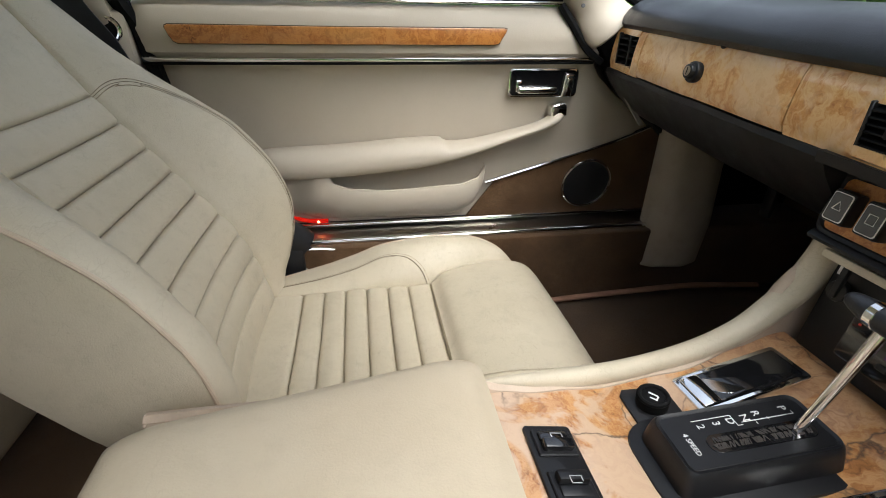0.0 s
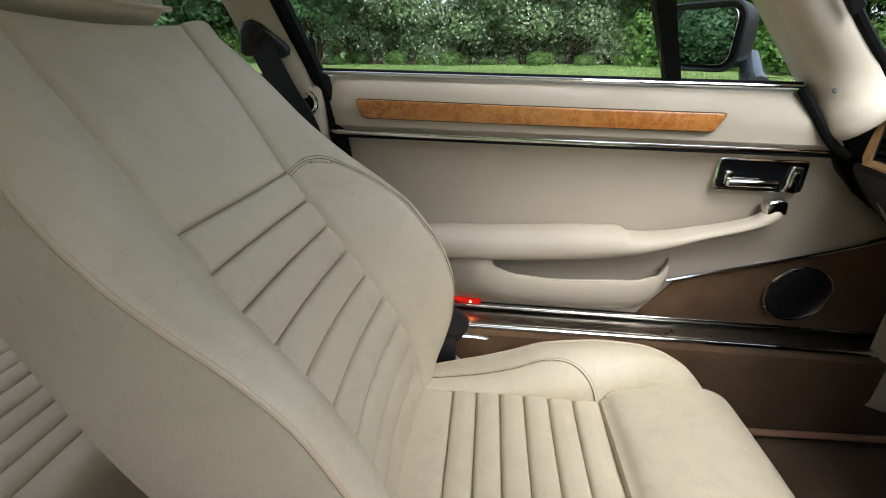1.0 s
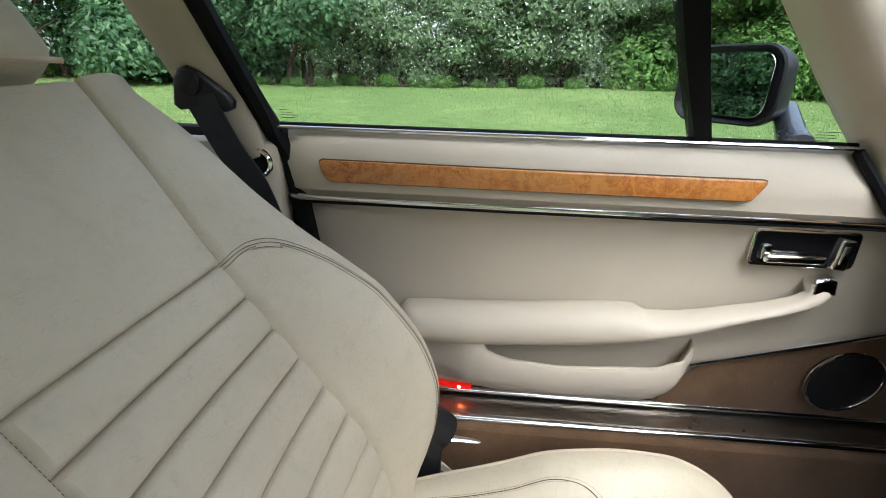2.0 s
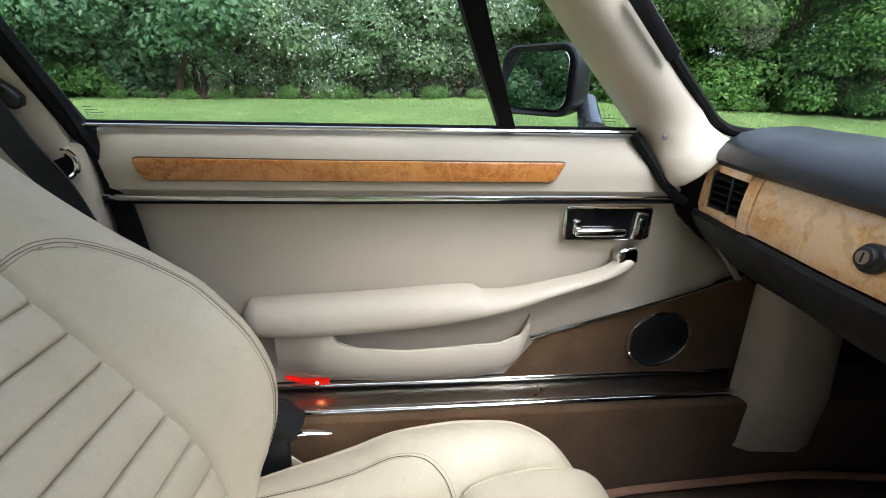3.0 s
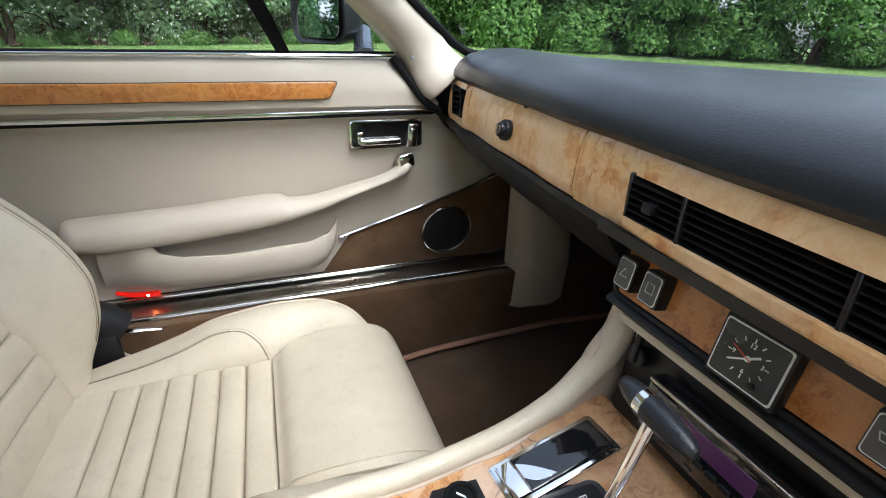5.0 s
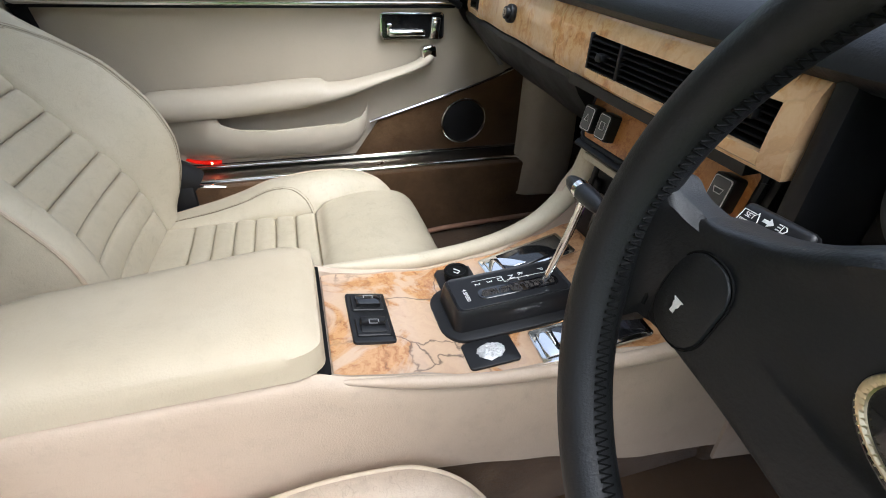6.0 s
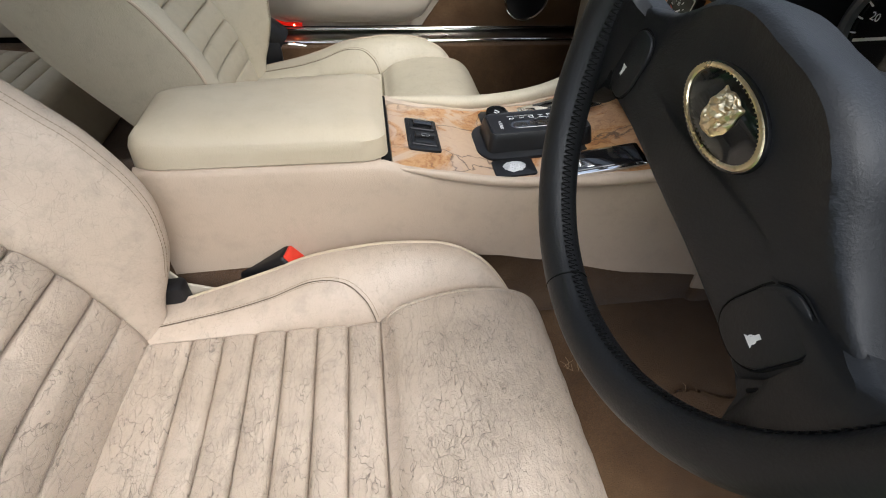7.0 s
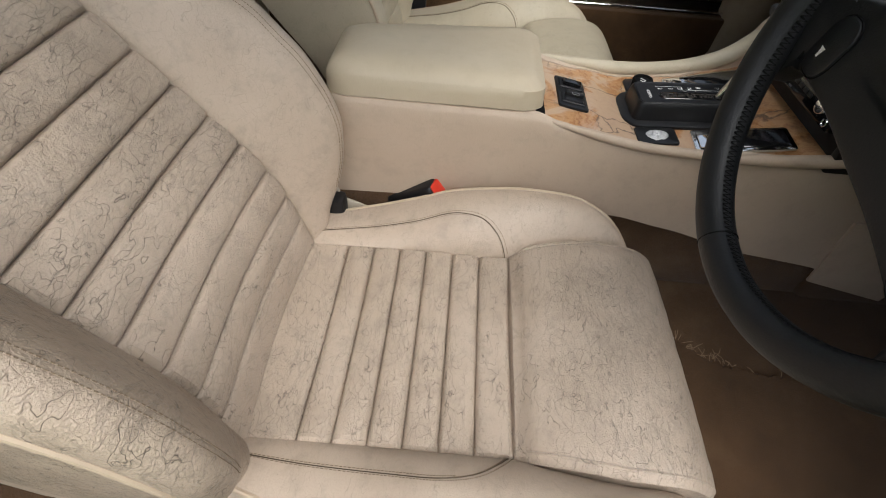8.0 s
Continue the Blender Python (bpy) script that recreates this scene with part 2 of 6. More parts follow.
THREAD = mat_plain("brown_thread", (0.20, 0.15, 0.10), 0.8, spec=0.2)
SEAM = mat_plain("seam_shadow", (0.10, 0.075, 0.05), 0.9, spec=0.1)
BLACK = mat_plain("black_plastic", (0.008, 0.008, 0.009), 0.40, grain=900, depth=0.12, spec=0.38)
PADHIDE = mat_leather("charcoal_leather", (0.016, 0.0175, 0.021), (0.012, 0.013, 0.015), 0.1, 0.06, 0.31)
WHEELHIDE = mat_leather("black_wheel_leather", (0.011, 0.0115, 0.013), (0.008, 0.0085, 0.0095), 0.2, 0.04, 0.44)
GLOSS = mat_plain("gloss_black", (0.008, 0.008, 0.009), 0.08, depth=0, coat=0.5)
RUBBER = mat_plain("black_rubber", (0.004, 0.004, 0.004), 0.7, spec=0.15)
CHROME = mat_plain("chrome", (0.80, 0.80, 0.80), 0.07, 1.0, depth=0, spread=0.04)
STEEL = mat_plain("brushed_sill_steel", (0.40, 0.36, 0.31), 0.30, 1.0, depth=0)
GOLD = mat_plain("gold_metal", (0.78, 0.66, 0.44), 0.30, 1.0, depth=0.1)
BURR = mat_burr("burr_walnut", (0.50, 0.21, 0.05), (0.36, 0.125, 0.022), (0.20, 0.062, 0.012), (0.50, 0.25, 0.08), 0.25, 0.8)
FADED = mat_burr("faded_burr_walnut", (0.72, 0.47, 0.22), (0.60, 0.30, 0.095), (0.38, 0.15, 0.04), (0.72, 0.53, 0.33), 0.50, 0.5, 0.12, 0.65)
CONWOOD = mat_burr("console_burr_walnut", (0.52, 0.29, 0.125), (0.38, 0.165, 0.052), (0.15, 0.055, 0.018), (0.53, 0.395, 0.285), 0.80, 0.9, 0.9, 0.75, (0.20, 0.40, 0.95, 0.10))
CARPET = mat_carpet("brown_carpet", (0.122, 0.066, 0.030), (0.195, 0.118, 0.060))
GRILLE = mat_plain("black_mesh", (0.006, 0.006, 0.007), 0.5, grain=1500, depth=0.6)
GLASS = mat_glass("window_glass")
MIRROR = mat_plain("mirror_silver", (0.82, 0.84, 0.85), 0.01, 1.0, depth=0, spread=0.01)
WHITE = mat_plain("white_print", (0.75, 0.75, 0.73), 0.5, depth=0)
REDP = mat_plain("red_plastic", (0.62, 0.035, 0.015), 0.35)
REDLAMP = mat_glow("red_lamp", (0.60, 0.010, 0.004), 0.22)
HOTLAMP = mat_glow("lamp_bulb", (1.0, 0.26, 0.08), 12.0)
PURPLE = mat_plain("purple_display", (0.075, 0.022, 0.085), 0.2, depth=0, coat=0.4)
GREYP = mat_plain("grey_plastic", (0.10, 0.10, 0.10), 0.45)
BODY = mat_plain("dark_blue_paint", (0.012, 0.016, 0.024), 0.15, depth=0, coat=1.0)
STALK = mat_plain("mirror_stalk_metal", (0.18, 0.2, 0.23), 0.25, 0.9, depth=0)
GRASS = mat_ground("lawn_grass")
BARK = mat_plain("bark", (0.07, 0.05, 0.035), 0.9, grain=40, depth=0.8, spread=0.4, spec=0.1)
LEAF_A = mat_leaf("leaf_hawthorn", (0.042, 0.098, 0.046), (0.078, 0.155, 0.070), (0.135, 0.23, 0.105))
LEAF_B = mat_leaf("leaf_willow", (0.075, 0.125, 0.055), (0.13, 0.20, 0.095), (0.22, 0.29, 0.155))
LEAF_C = mat_leaf("leaf_beech", (0.045, 0.105, 0.024), (0.09, 0.175, 0.038), (0.15, 0.25, 0.06))
BLOSSOM = mat_plain("white_blossom", (0.7, 0.7, 0.66), 0.7, depth=0)
LINING = mat_plain("cream_headlining", (0.62, 0.57, 0.48), 0.9, grain=300, depth=0.3)

# ---- mesh helpers ----
BASES = {}


def thing(name, base, label, category, group="", kind=""):
    """An Empty at the base of a thing; its parts are given in world metres."""
    ob = tagged(new(name), label, category, group, kind)
    ob.location = base
    BASES[ob] = Vector(base)
    return ob


def to_mesh(name, bm, material, smooth=True):
    bmesh.ops.recalc_face_normals(bm, faces=bm.faces)
    me = bpy.data.meshes.new(name)
    bm.to_mesh(me)
    bm.free()
    if smooth:
        me.polygons.foreach_set("use_smooth", [True] * len(me.polygons))
        me.set_sharp_from_angle(angle=radians(38))
    me.materials.append(material)
    return me


def part(name, bm, material, parent, label="", smooth=True):
    base = BASES[parent]
    bmesh.ops.translate(bm, verts=bm.verts, vec=-base)
    ob = new(name, to_mesh(name, bm, material, smooth))
    ob.parent = parent
    BASES[ob] = base
    return tagged(ob, label)


def solo(name, bm, material, label, category, kind="", group="", smooth=True):
    """A thing or a piece of the setting that is one mesh."""
    vs = [v.co for v in bm.verts]
    base = Vector((sum(v.x for v in vs) / len(vs), sum(v.y for v in vs) / len(vs), min(v.z for v in vs)))
    bmesh.ops.translate(bm, verts=bm.verts, vec=-base)
    ob = new(name, to_mesh(name, bm, material, smooth))
    ob.location = base
    BASES[ob] = base
    return tagged(ob, label, category, group, kind)


def rbox(x0, x1, y0, y1, z0, z1, r=0.004, seg=2, m=None):
    """A box with rounded edges."""
    bm = bmesh.new()
    bmesh.ops.create_cube(bm, size=1)
    bmesh.ops.scale(bm, verts=bm.verts, vec=(x1 - x0, y1 - y0, z1 - z0))
    if r:
        bmesh.ops.bevel(bm, geom=bm.edges[:], offset=min(r, 0.49 * min(x1 - x0, y1 - y0, z1 - z0)), segments=seg, profile=0.5, affect="EDGES")
    bmesh.ops.translate(bm, verts=bm.verts, vec=((x0 + x1) / 2, (y0 + y1) / 2, (z0 + z1) / 2))
    if m is not None:
        bmesh.ops.transform(bm, verts=bm.verts, matrix=m)
    return bm


def join(*bms):
    out = bms[0]
    for other in bms[1:]:
        me = bpy.data.meshes.new("tmp")
        other.to_mesh(me)
        other.free()
        out.from_mesh(me)
        bpy.data.meshes.remove(me)
    return out


def loft(rings, closed=True, caps=True):
    """A skin over rings of points, one after another."""
    bm = bmesh.new()
    rows = [[bm.verts.new(p) for p in r] for r in rings]
    k = len(rows[0])
    for a, b in zip(rows, rows[1:]):
        for i in range(k if closed else k - 1):
            bm.faces.new((a[i], a[(i + 1) % k], b[(i + 1) % k], b[i]))
    if caps and closed:
        bm.faces.new(rows[0][::-1])
        bm.faces.new(rows[-1])
    return bm


def spline(points, n):
    """n + 1 points on a smooth line through the given ones."""
    p = [Vector(q) for q in points]
    out = []
    for i in range(n + 1):
        f = i / n * (len(p) - 1)
        k = min(int(f), len(p) - 2)
        t = f - k
        a, b, c, d = p[max(k - 1, 0)], p[k], p[k + 1], p[min(k + 2, len(p) - 1)]
        out.append(0.5 * (2 * b + (c - a) * t + (2 * a - 5 * b + 4 * c - d) * t * t + (3 * b - a - 3 * c + d) * t ** 3))
    return out


def tube(path, r, seg=8, flat=1.0, up=(0, 0, 1), caps=True):
    """A round or flattened bar along a path; r is one radius or one for each point."""
    path = [Vector(p) for p in path]
    rings = []
    for i, p in enumerate(path):
        d = (path[min(i + 1, len(path) - 1)] - path[max(i - 1, 0)]).normalized()
        side = d.cross(Vector(up))
        side = side.normalized() if side.length > 1e-6 else d.orthogonal().normalized()
        top = side.cross(d)
        rr = r[i] if isinstance(r, (list, tuple)) else r
        rings.append([p + side * (rr * math.cos(2 * math.pi * k / seg)) + top * (rr * flat * math.sin(2 * math.pi * k / seg)) for k in range(seg)])
    return loft(rings, caps=caps)


def prism(outline, depth, r=0.0, seg=2, m=None):
    """A plate: an outline in x and y, thick in z from 0 up, its edges rounded by r."""
    bm = bmesh.new()
    low = [bm.verts.new((x, y, 0)) for x, y in outline]
    face = bm.faces.new(low)
    made = bmesh.ops.extrude_face_region(bm, geom=[face])
    bmesh.ops.translate(bm, verts=[v for v in made["geom"] if isinstance(v, bmesh.types.BMVert)], vec=(0, 0, depth))
    bmesh.ops.recalc_face_normals(bm, faces=bm.faces)
    if r:
        rim = [e for e in bm.edges if abs(e.verts[0].co.z - e.verts[1].co.z) < 1e-7]
        bmesh.ops.bevel(bm, geom=rim, offset=r, segments=seg, profile=0.5, affect="EDGES")
    if m is not None:
        bmesh.ops.transform(bm, verts=bm.verts, matrix=m)
    return bm


def rrect(w, h, r, n=4):
    """A rectangle's outline with round corners, about the middle."""
    out = []
    for cx, cy, a0 in ((w / 2 - r, h / 2 - r, 0), (-w / 2 + r, h / 2 - r, 90), (-w / 2 + r, -h / 2 + r, 180), (w / 2 - r, -h / 2 + r, 270)):
        for k in range(n + 1):
            a = radians(a0 + 90 * k / n)
            out.append((cx + r * math.cos(a), cy + r * math.sin(a)))
    return out


def disc(r, depth, m, seg=32, bevel=0.0):
    return prism([(r * math.cos(2 * math.pi * k / seg), r * math.sin(2 * math.pi * k / seg)) for k in range(seg)], depth, bevel, 2, m)


def ring(r, thick, m, seg=40, tseg=8, flat=1.0, squash=1.0):
    """A torus in its own x and y."""
    rings = []
    for i in range(seg):
        a = 2 * math.pi * i / seg
        rings.append([Vector(((r + thick * math.cos(b)) * math.cos(a), squash * (r + thick * math.cos(b)) * math.sin(a), thick * flat * math.sin(b))) for b in (2 * math.pi * k / tseg for k in range(tseg))])
    bm = loft(rings + [rings[0]], caps=False)
    bmesh.ops.remove_doubles(bm, verts=bm.verts, dist=1e-6)
    bmesh.ops.transform(bm, verts=bm.verts, matrix=m)
    return bm


def frame_axes(o, ex, ey, ez):
    """The pose whose x, y and z axes are ex, ey, ez, at o."""
    return Matrix((Vector(ex).normalized(), Vector(ey).normalized(), Vector(ez).normalized())).transposed().to_4x4() if o is None else Matrix.Translation(o) @ Matrix((Vector(ex).normalized(), Vector(ey).normalized(), Vector(ez).normalized())).transposed().to_4x4()


def lettering(body, size, m):
    """A word in the built-in font as a thin mesh, centred in x and y of its pose."""
    cu = bpy.data.curves.new("word", "FONT")
    cu.body, cu.size, cu.align_x, cu.align_y, cu.extrude, cu.resolution_u = body, size, "CENTER", "CENTER", 0.0002, 3
    ob = bpy.data.objects.new("word", cu)
    scene.collection.objects.link(ob)
    dg = bpy.context.evaluated_depsgraph_get()
    me = bpy.data.meshes.new_from_object(ob.evaluated_get(dg))
    bm = bmesh.new()
    bm.from_mesh(me)
    bpy.data.objects.remove(ob)
    bpy.data.curves.remove(cu)
    bpy.data.meshes.remove(me)
    bmesh.ops.transform(bm, verts=bm.verts, matrix=m)
    return bm


def bars(rects, m, depth=0.0003):
    """Small plain bars (x, y, width, height) on a pose."""
    out = [rbox(x, x + w, y, y + h, 0, depth, 0, m=m) for x, y, w, h in rects]
    return join(*out)


def lerp(table, x):
    """A smooth value between the pairs of a table."""
    if x <= table[0][0]:
        return table[0][1]
    for (a, u), (b, v) in zip(table, table[1:]):
        if x <= b:
            t = (x - a) / (b - a)
            t = t * t * (3 - 2 * t)
            return u + (v - u) * t
    return table[-1][1]


def glide(table, x):
    """A value on a smooth line through the pairs of a table, with no overshoot."""
    if x <= table[0][0]:
        return table[0][1]
    if x >= table[-1][0]:
        return table[-1][1]
    k = max(i for i in range(len(table) - 1) if table[i][0] <= x)

    def slope(i):
        (a, u), (b, v) = table[i], table[i + 1]
        return (v - u) / (b - a)

    def tangent(i):
        if i == 0 or i == len(table) - 1:
            return slope(0 if i == 0 else i - 1)
        p, q = slope(i - 1), slope(i)
        return 0.0 if p * q <= 0 else 2 * p * q / (p + q)

    (a, u), (b, v) = table[k], table[k + 1]
    h = b - a
    t = (x - a) / h
    return u * (1 + 2 * t) * (1 - t) ** 2 + h * tangent(k) * t * (1 - t) ** 2 + v * t * t * (3 - 2 * t) + h * tangent(k + 1) * t * t * (t - 1)


def straight(table, x):
    """A value between the pairs of a table, without easing."""
    for (a, u), (b, v) in zip(table, table[1:]):
        if x <= b:
            return u + (v - u) * max(0.0, (x - a) / (b - a))
    return table[-1][1]


def pillow(fn, u0, u1, v0, v1, nu, nv, puff, tuck=0.004, thick=0.02, rug=0.0, seed=0.0, way=1):
    """A sewn panel: a patch of the surface fn(u, v), swollen in the middle, drawn in along its seams, with a back."""
    call = lambda f, u: f(u) if callable(f) else f
    top, low = [], []
    for i in range(nu + 1):
        s = i / nu
        s = s - 0.78 * math.sin(2 * math.pi * s) / (2 * math.pi)
        u = u0 + (u1 - u0) * s
        rt, rl = [], []
        for j in range(nv + 1):
            t = j / nv
            a, b = call(v0, u), call(v1, u)
            v = a + (b - a) * t
            p, e = fn(u, v), 1e-3
            n = way * (fn(u + e, v) - p).cross(fn(u, v + e) - p).normalized()
            ds, dt = min(s, 1 - s) * abs(u1 - u0), min(t, 1 - t) * abs(b - a)
            edge = min(ds, dt)
            h = puff * min(1, ds / (0.5 * abs(u1 - u0))) ** 0.5 * min(1, dt / 0.02) ** 0.5 - tuck * max(0, 1 - edge / 0.0042) ** 1.5
            if rug:
                h += rug * (noise.noise(p * 38 + Vector((seed, 0, 0))) + 0.5 * noise.noise(p * 95)) * min(1, edge / 0.01)
            rt.append(p + n * h)
            rl.append(p - n * thick)
        top.append(rt)
        low.append(rl)
    bm = bmesh.new()
    vt = [[bm.verts.new(p) for p in r] for r in top]
    rim = [(i, 0) for i in range(nu)] + [(nu, j) for j in range(nv)] + [(i, nv) for i in range(nu, 0, -1)] + [(0, j) for j in range(nv, 0, -1)]
    vl = {k: bm.verts.new(low[k[0]][k[1]]) for k in rim}
    for i in range(nu):
        for j in range(nv):
            bm.faces.new((vt[i][j], vt[i + 1][j], vt[i + 1][j + 1], vt[i][j + 1]))
    for a, b in zip(rim, rim[1:] + rim[:1]):
        bm.faces.new((vt[a[0]][a[1]], vt[b[0]][b[1]], vl[b], vl[a]))
    bm.faces.new([vl[k] for k in rim])
    return bm

# ---- ground and distance ----


def lawn_height(x, y):
    """The lawn: level by the car, a low rise before the hedge."""
    d = max(0.0, min(1.0, (y - 5) / 11))
    return (0.25 * math.exp(-((x - 5) / 5.5) ** 2) + 0.55) * d * d * (3 - 2 * d) + 0.05 * noise.noise(Vector((x * 0.12, y * 0.12, 0)))


def build_ground():
    bm = bmesh.new()
    xs = sorted({-400, -200, -100, 100, 200, 400, *range(-60, 62, 2)})
    ys = sorted({-400, -200, -100, -40, -20, -10, -4, 0, 100, 200, 400, *range(4, 60, 2)})
    vs = [[bm.verts.new((x, y, lawn_height(x, y) if abs(x) < 70 and -4 < y < 70 else 0.0)) for y in ys] for x in xs]
    for i in range(len(xs) - 1):
        for j in range(len(ys) - 1):
            bm.faces.new((vs[i][j], vs[i + 1][j], vs[i + 1][j + 1], vs[i][j + 1]))
    solo("ground", bm, GRASS, "mown green lawn with daisies before a hedge", "lawn", "structure")


build_ground()

# ---- car shell ----


def build_shell():
    solo("floor", join(rbox(-1.25, 1.3, -0.46, 1.06, 0.14, 0.20, 0.002)), CARPET, "worn brown carpet on the car floor", "floor", "structure")
    solo("wall_roof_back", rbox(-1.34, -1.28, -0.40, 1.0, 0.78, 0.90, 0.01), VINYL, "cream parcel shelf edge behind the rear seat", "parcel shelf", "structure")
    solo("wall_front", rbox(1.28, 1.34, -0.5, 1.16, 0.14, 0.862, 0.01), CARPET, "dark carpeted bulkhead at the end of the footwell", "bulkhead", "structure")
    solo("wall_back", rbox(-1.32, -1.25, -0.5, 1.16, 0.14, 0.80, 0.01), CARPET, "carpeted rear bulkhead", "bulkhead", "structure")
    # unseen roof: its front edge and width are set to limit cabin light
    rings = []
    for x, z, w in ((0.13, 1.245, 0.535), (0.06, 1.248, 0.55), (-0.1, 1.252, 0.59), (-0.4, 1.255, 0.61), (-0.8, 1.23, 0.58), (-1.1, 1.16, 0.52)):
        top = [Vector((x + (0.15 * (1 - (k / 8) ** 2) if x > 0.1 else 0), 0.29 + w * k / 8, z - 0.05 * (k / 8) ** 2 * (1 if abs(k) < 8 else 1.3))) for k in range(-8, 9)]
        rings.append(top + [p + Vector((0, 0, 0.03)) for p in reversed(top)])
    solo("ceiling", loft(rings), LINING, "unseen cream roof lining, sized to limit the light inside", "ceiling", "structure")
    # sill on the passenger side: carpeted wall, bright plate, bead
    solo("trim", rbox(-1.0, 1.28, 1.02, 1.16, 0.14, 0.392, 0.008), CARPET, "brown carpet on the inner door sill", "sill", "structure")
    sill = thing("sill_plate", (0.3, 1.08, 0.392), "scuffed bright metal tread plate along the door sill", "sill plate", kind="structure")
    part("plate", rbox(-0.34, 0.80, 1.052, 1.15, 0.394, 0.402, 0.002), STEEL, sill)
    part("bead", tube([(-0.34, 1.046, 0.396), (0.80, 1.046, 0.396)], 0.0075, 10), CHROME, sill, "chrome edge bead")
    part("outer_bead", tube([(-0.34, 1.108, 0.412), (0.80, 1.108, 0.412)], 0.006, 10), CHROME, sill, "chrome strip at the foot of the door")
    part("clip", rbox(0.795, 0.83, 1.035, 1.12, 0.385, 0.405, 0.004), CARPET, sill)
    solo("carpet_edging", tube(spline([(0.34, 0.965, 0.205), (0.50, 0.995, 0.213), (0.62, 1.0, 0.217), (0.75, 1.0, 0.222), (0.92, 1.0, 0.225), (1.1, 0.97, 0.23)], 30), 0.009, 8, 0.7), mat_plain("dusty_pink_binding", (0.32, 0.17, 0.11), 0.9), "frayed pinkish edge binding on the footwell carpet", "edging")
    # added cover: stops windscreen light leaking down behind the dashboard
    solo("trim_cowl_blocker", rbox(0.84, 1.36, -0.52, 1.18, 0.836, 0.866, 0.01), BLACK, "black panel added under the windscreen to keep light out of the footwell", "scuttle", "structure")
    solo("wall_side", rbox(0.50, 1.34, 1.15, 1.17, 0.14, 0.862, 0.004), RUBBER, "dark outer side behind the door hinge", "side wall", "structure")
    solo("wall_rear_side", rbox(-1.32, -0.33, 1.082, 1.12, 0.14, 0.89, 0.004), RUBBER, "dark outer side behind the seat", "side wall", "structure")
    # unseen walls, added so that side light enters only through the doorway
    for name, xa, xb in (("wall_driver_rear", -1.3, -0.45), ("wall_driver_front", 0.72, 1.3)):
        solo(name, loft([[Vector((x, y, z)) for y, z in ((-0.50, 0.38), (-0.505, 0.60), (-0.49, 0.80), (-0.475, 0.86), (-0.48, 0.875), (-0.56, 0.875), (-0.58, 0.38))] for x in (xa, xb)]), VINYL, "unseen plain cream wall added beside the open doorway to bound its light", "side trim", "structure")
    # two unseen blocks, added to keep doorway light from the passenger footwell
    solo("trim_tunnel_blocker", rbox(0.72, 1.28, 0.165, 0.405, 0.20, 0.74, 0.02), CARPET, "hidden brown carpeted block added between the footwells to stop light", "tunnel", "structure")
    solo("trim_knee_blocker", rbox(0.66, 1.26, -0.46, 0.13, 0.60, 0.66, 0.01), BLACK, "unseen black panel added under the steering column to stop light", "knee panel", "structure")
    # sill on the driver side
    solo("trim_driver", rbox(-1.0, 1.28, -0.58, -0.46, 0.14, 0.38, 0.01), CARPET, "brown carpet on the open door's sill", "sill", "structure")


build_shell()


def build_torn_carpet():
    rnd = random.Random(21)
    edge = spline([(0.36, 0.085, 0), (0.455, 0.047, 0), (0.497, 0.017, 0), (0.541, 0.0, 0), (0.60, -0.008, 0), (0.644, -0.012, 0), (0.685, -0.028, 0), (0.80, -0.05, 0)], 90)
    edge = [p + Vector((rnd.uniform(-0.002, 0.002), rnd.uniform(-0.004, 0.003), 0)) for p in edge]
    bm = loft([[Vector((p.x, p.y, 0.2005)), Vector((p.x, p.y - 0.003, 0.2075)), Vector((p.x, -0.20, 0.206)), Vector((p.x, -0.44, 0.206)), Vector((p.x, -0.44, 0.2005))] for p in edge])
    mat = solo("floor_mat", bm, CARPET, "worn brown carpet piece with a torn edge", "carpet")
    wisps = []
    for _ in range(36):
        p = edge[rnd.choice((rnd.randint(8, 40), rnd.randint(8, 80)))] + Vector((0, 0, 0.207))
        q = p + Vector((rnd.uniform(-0.02, 0.02), rnd.uniform(-0.006, 0.02), rnd.uniform(0.001, 0.008)))
        wisps.append(tube(spline([p, p.lerp(q, 0.5) + Vector((rnd.uniform(-0.004, 0.004), 0, 0.003)), q], 4), 0.0005, 4))
    tagged(part("frayed_thread", join(*wisps), mat_plain("pale_jute", (0.36, 0.25, 0.15), 0.9, spec=0.1), mat), "pale frayed threads", "", "", "stuff")


build_torn_carpet()


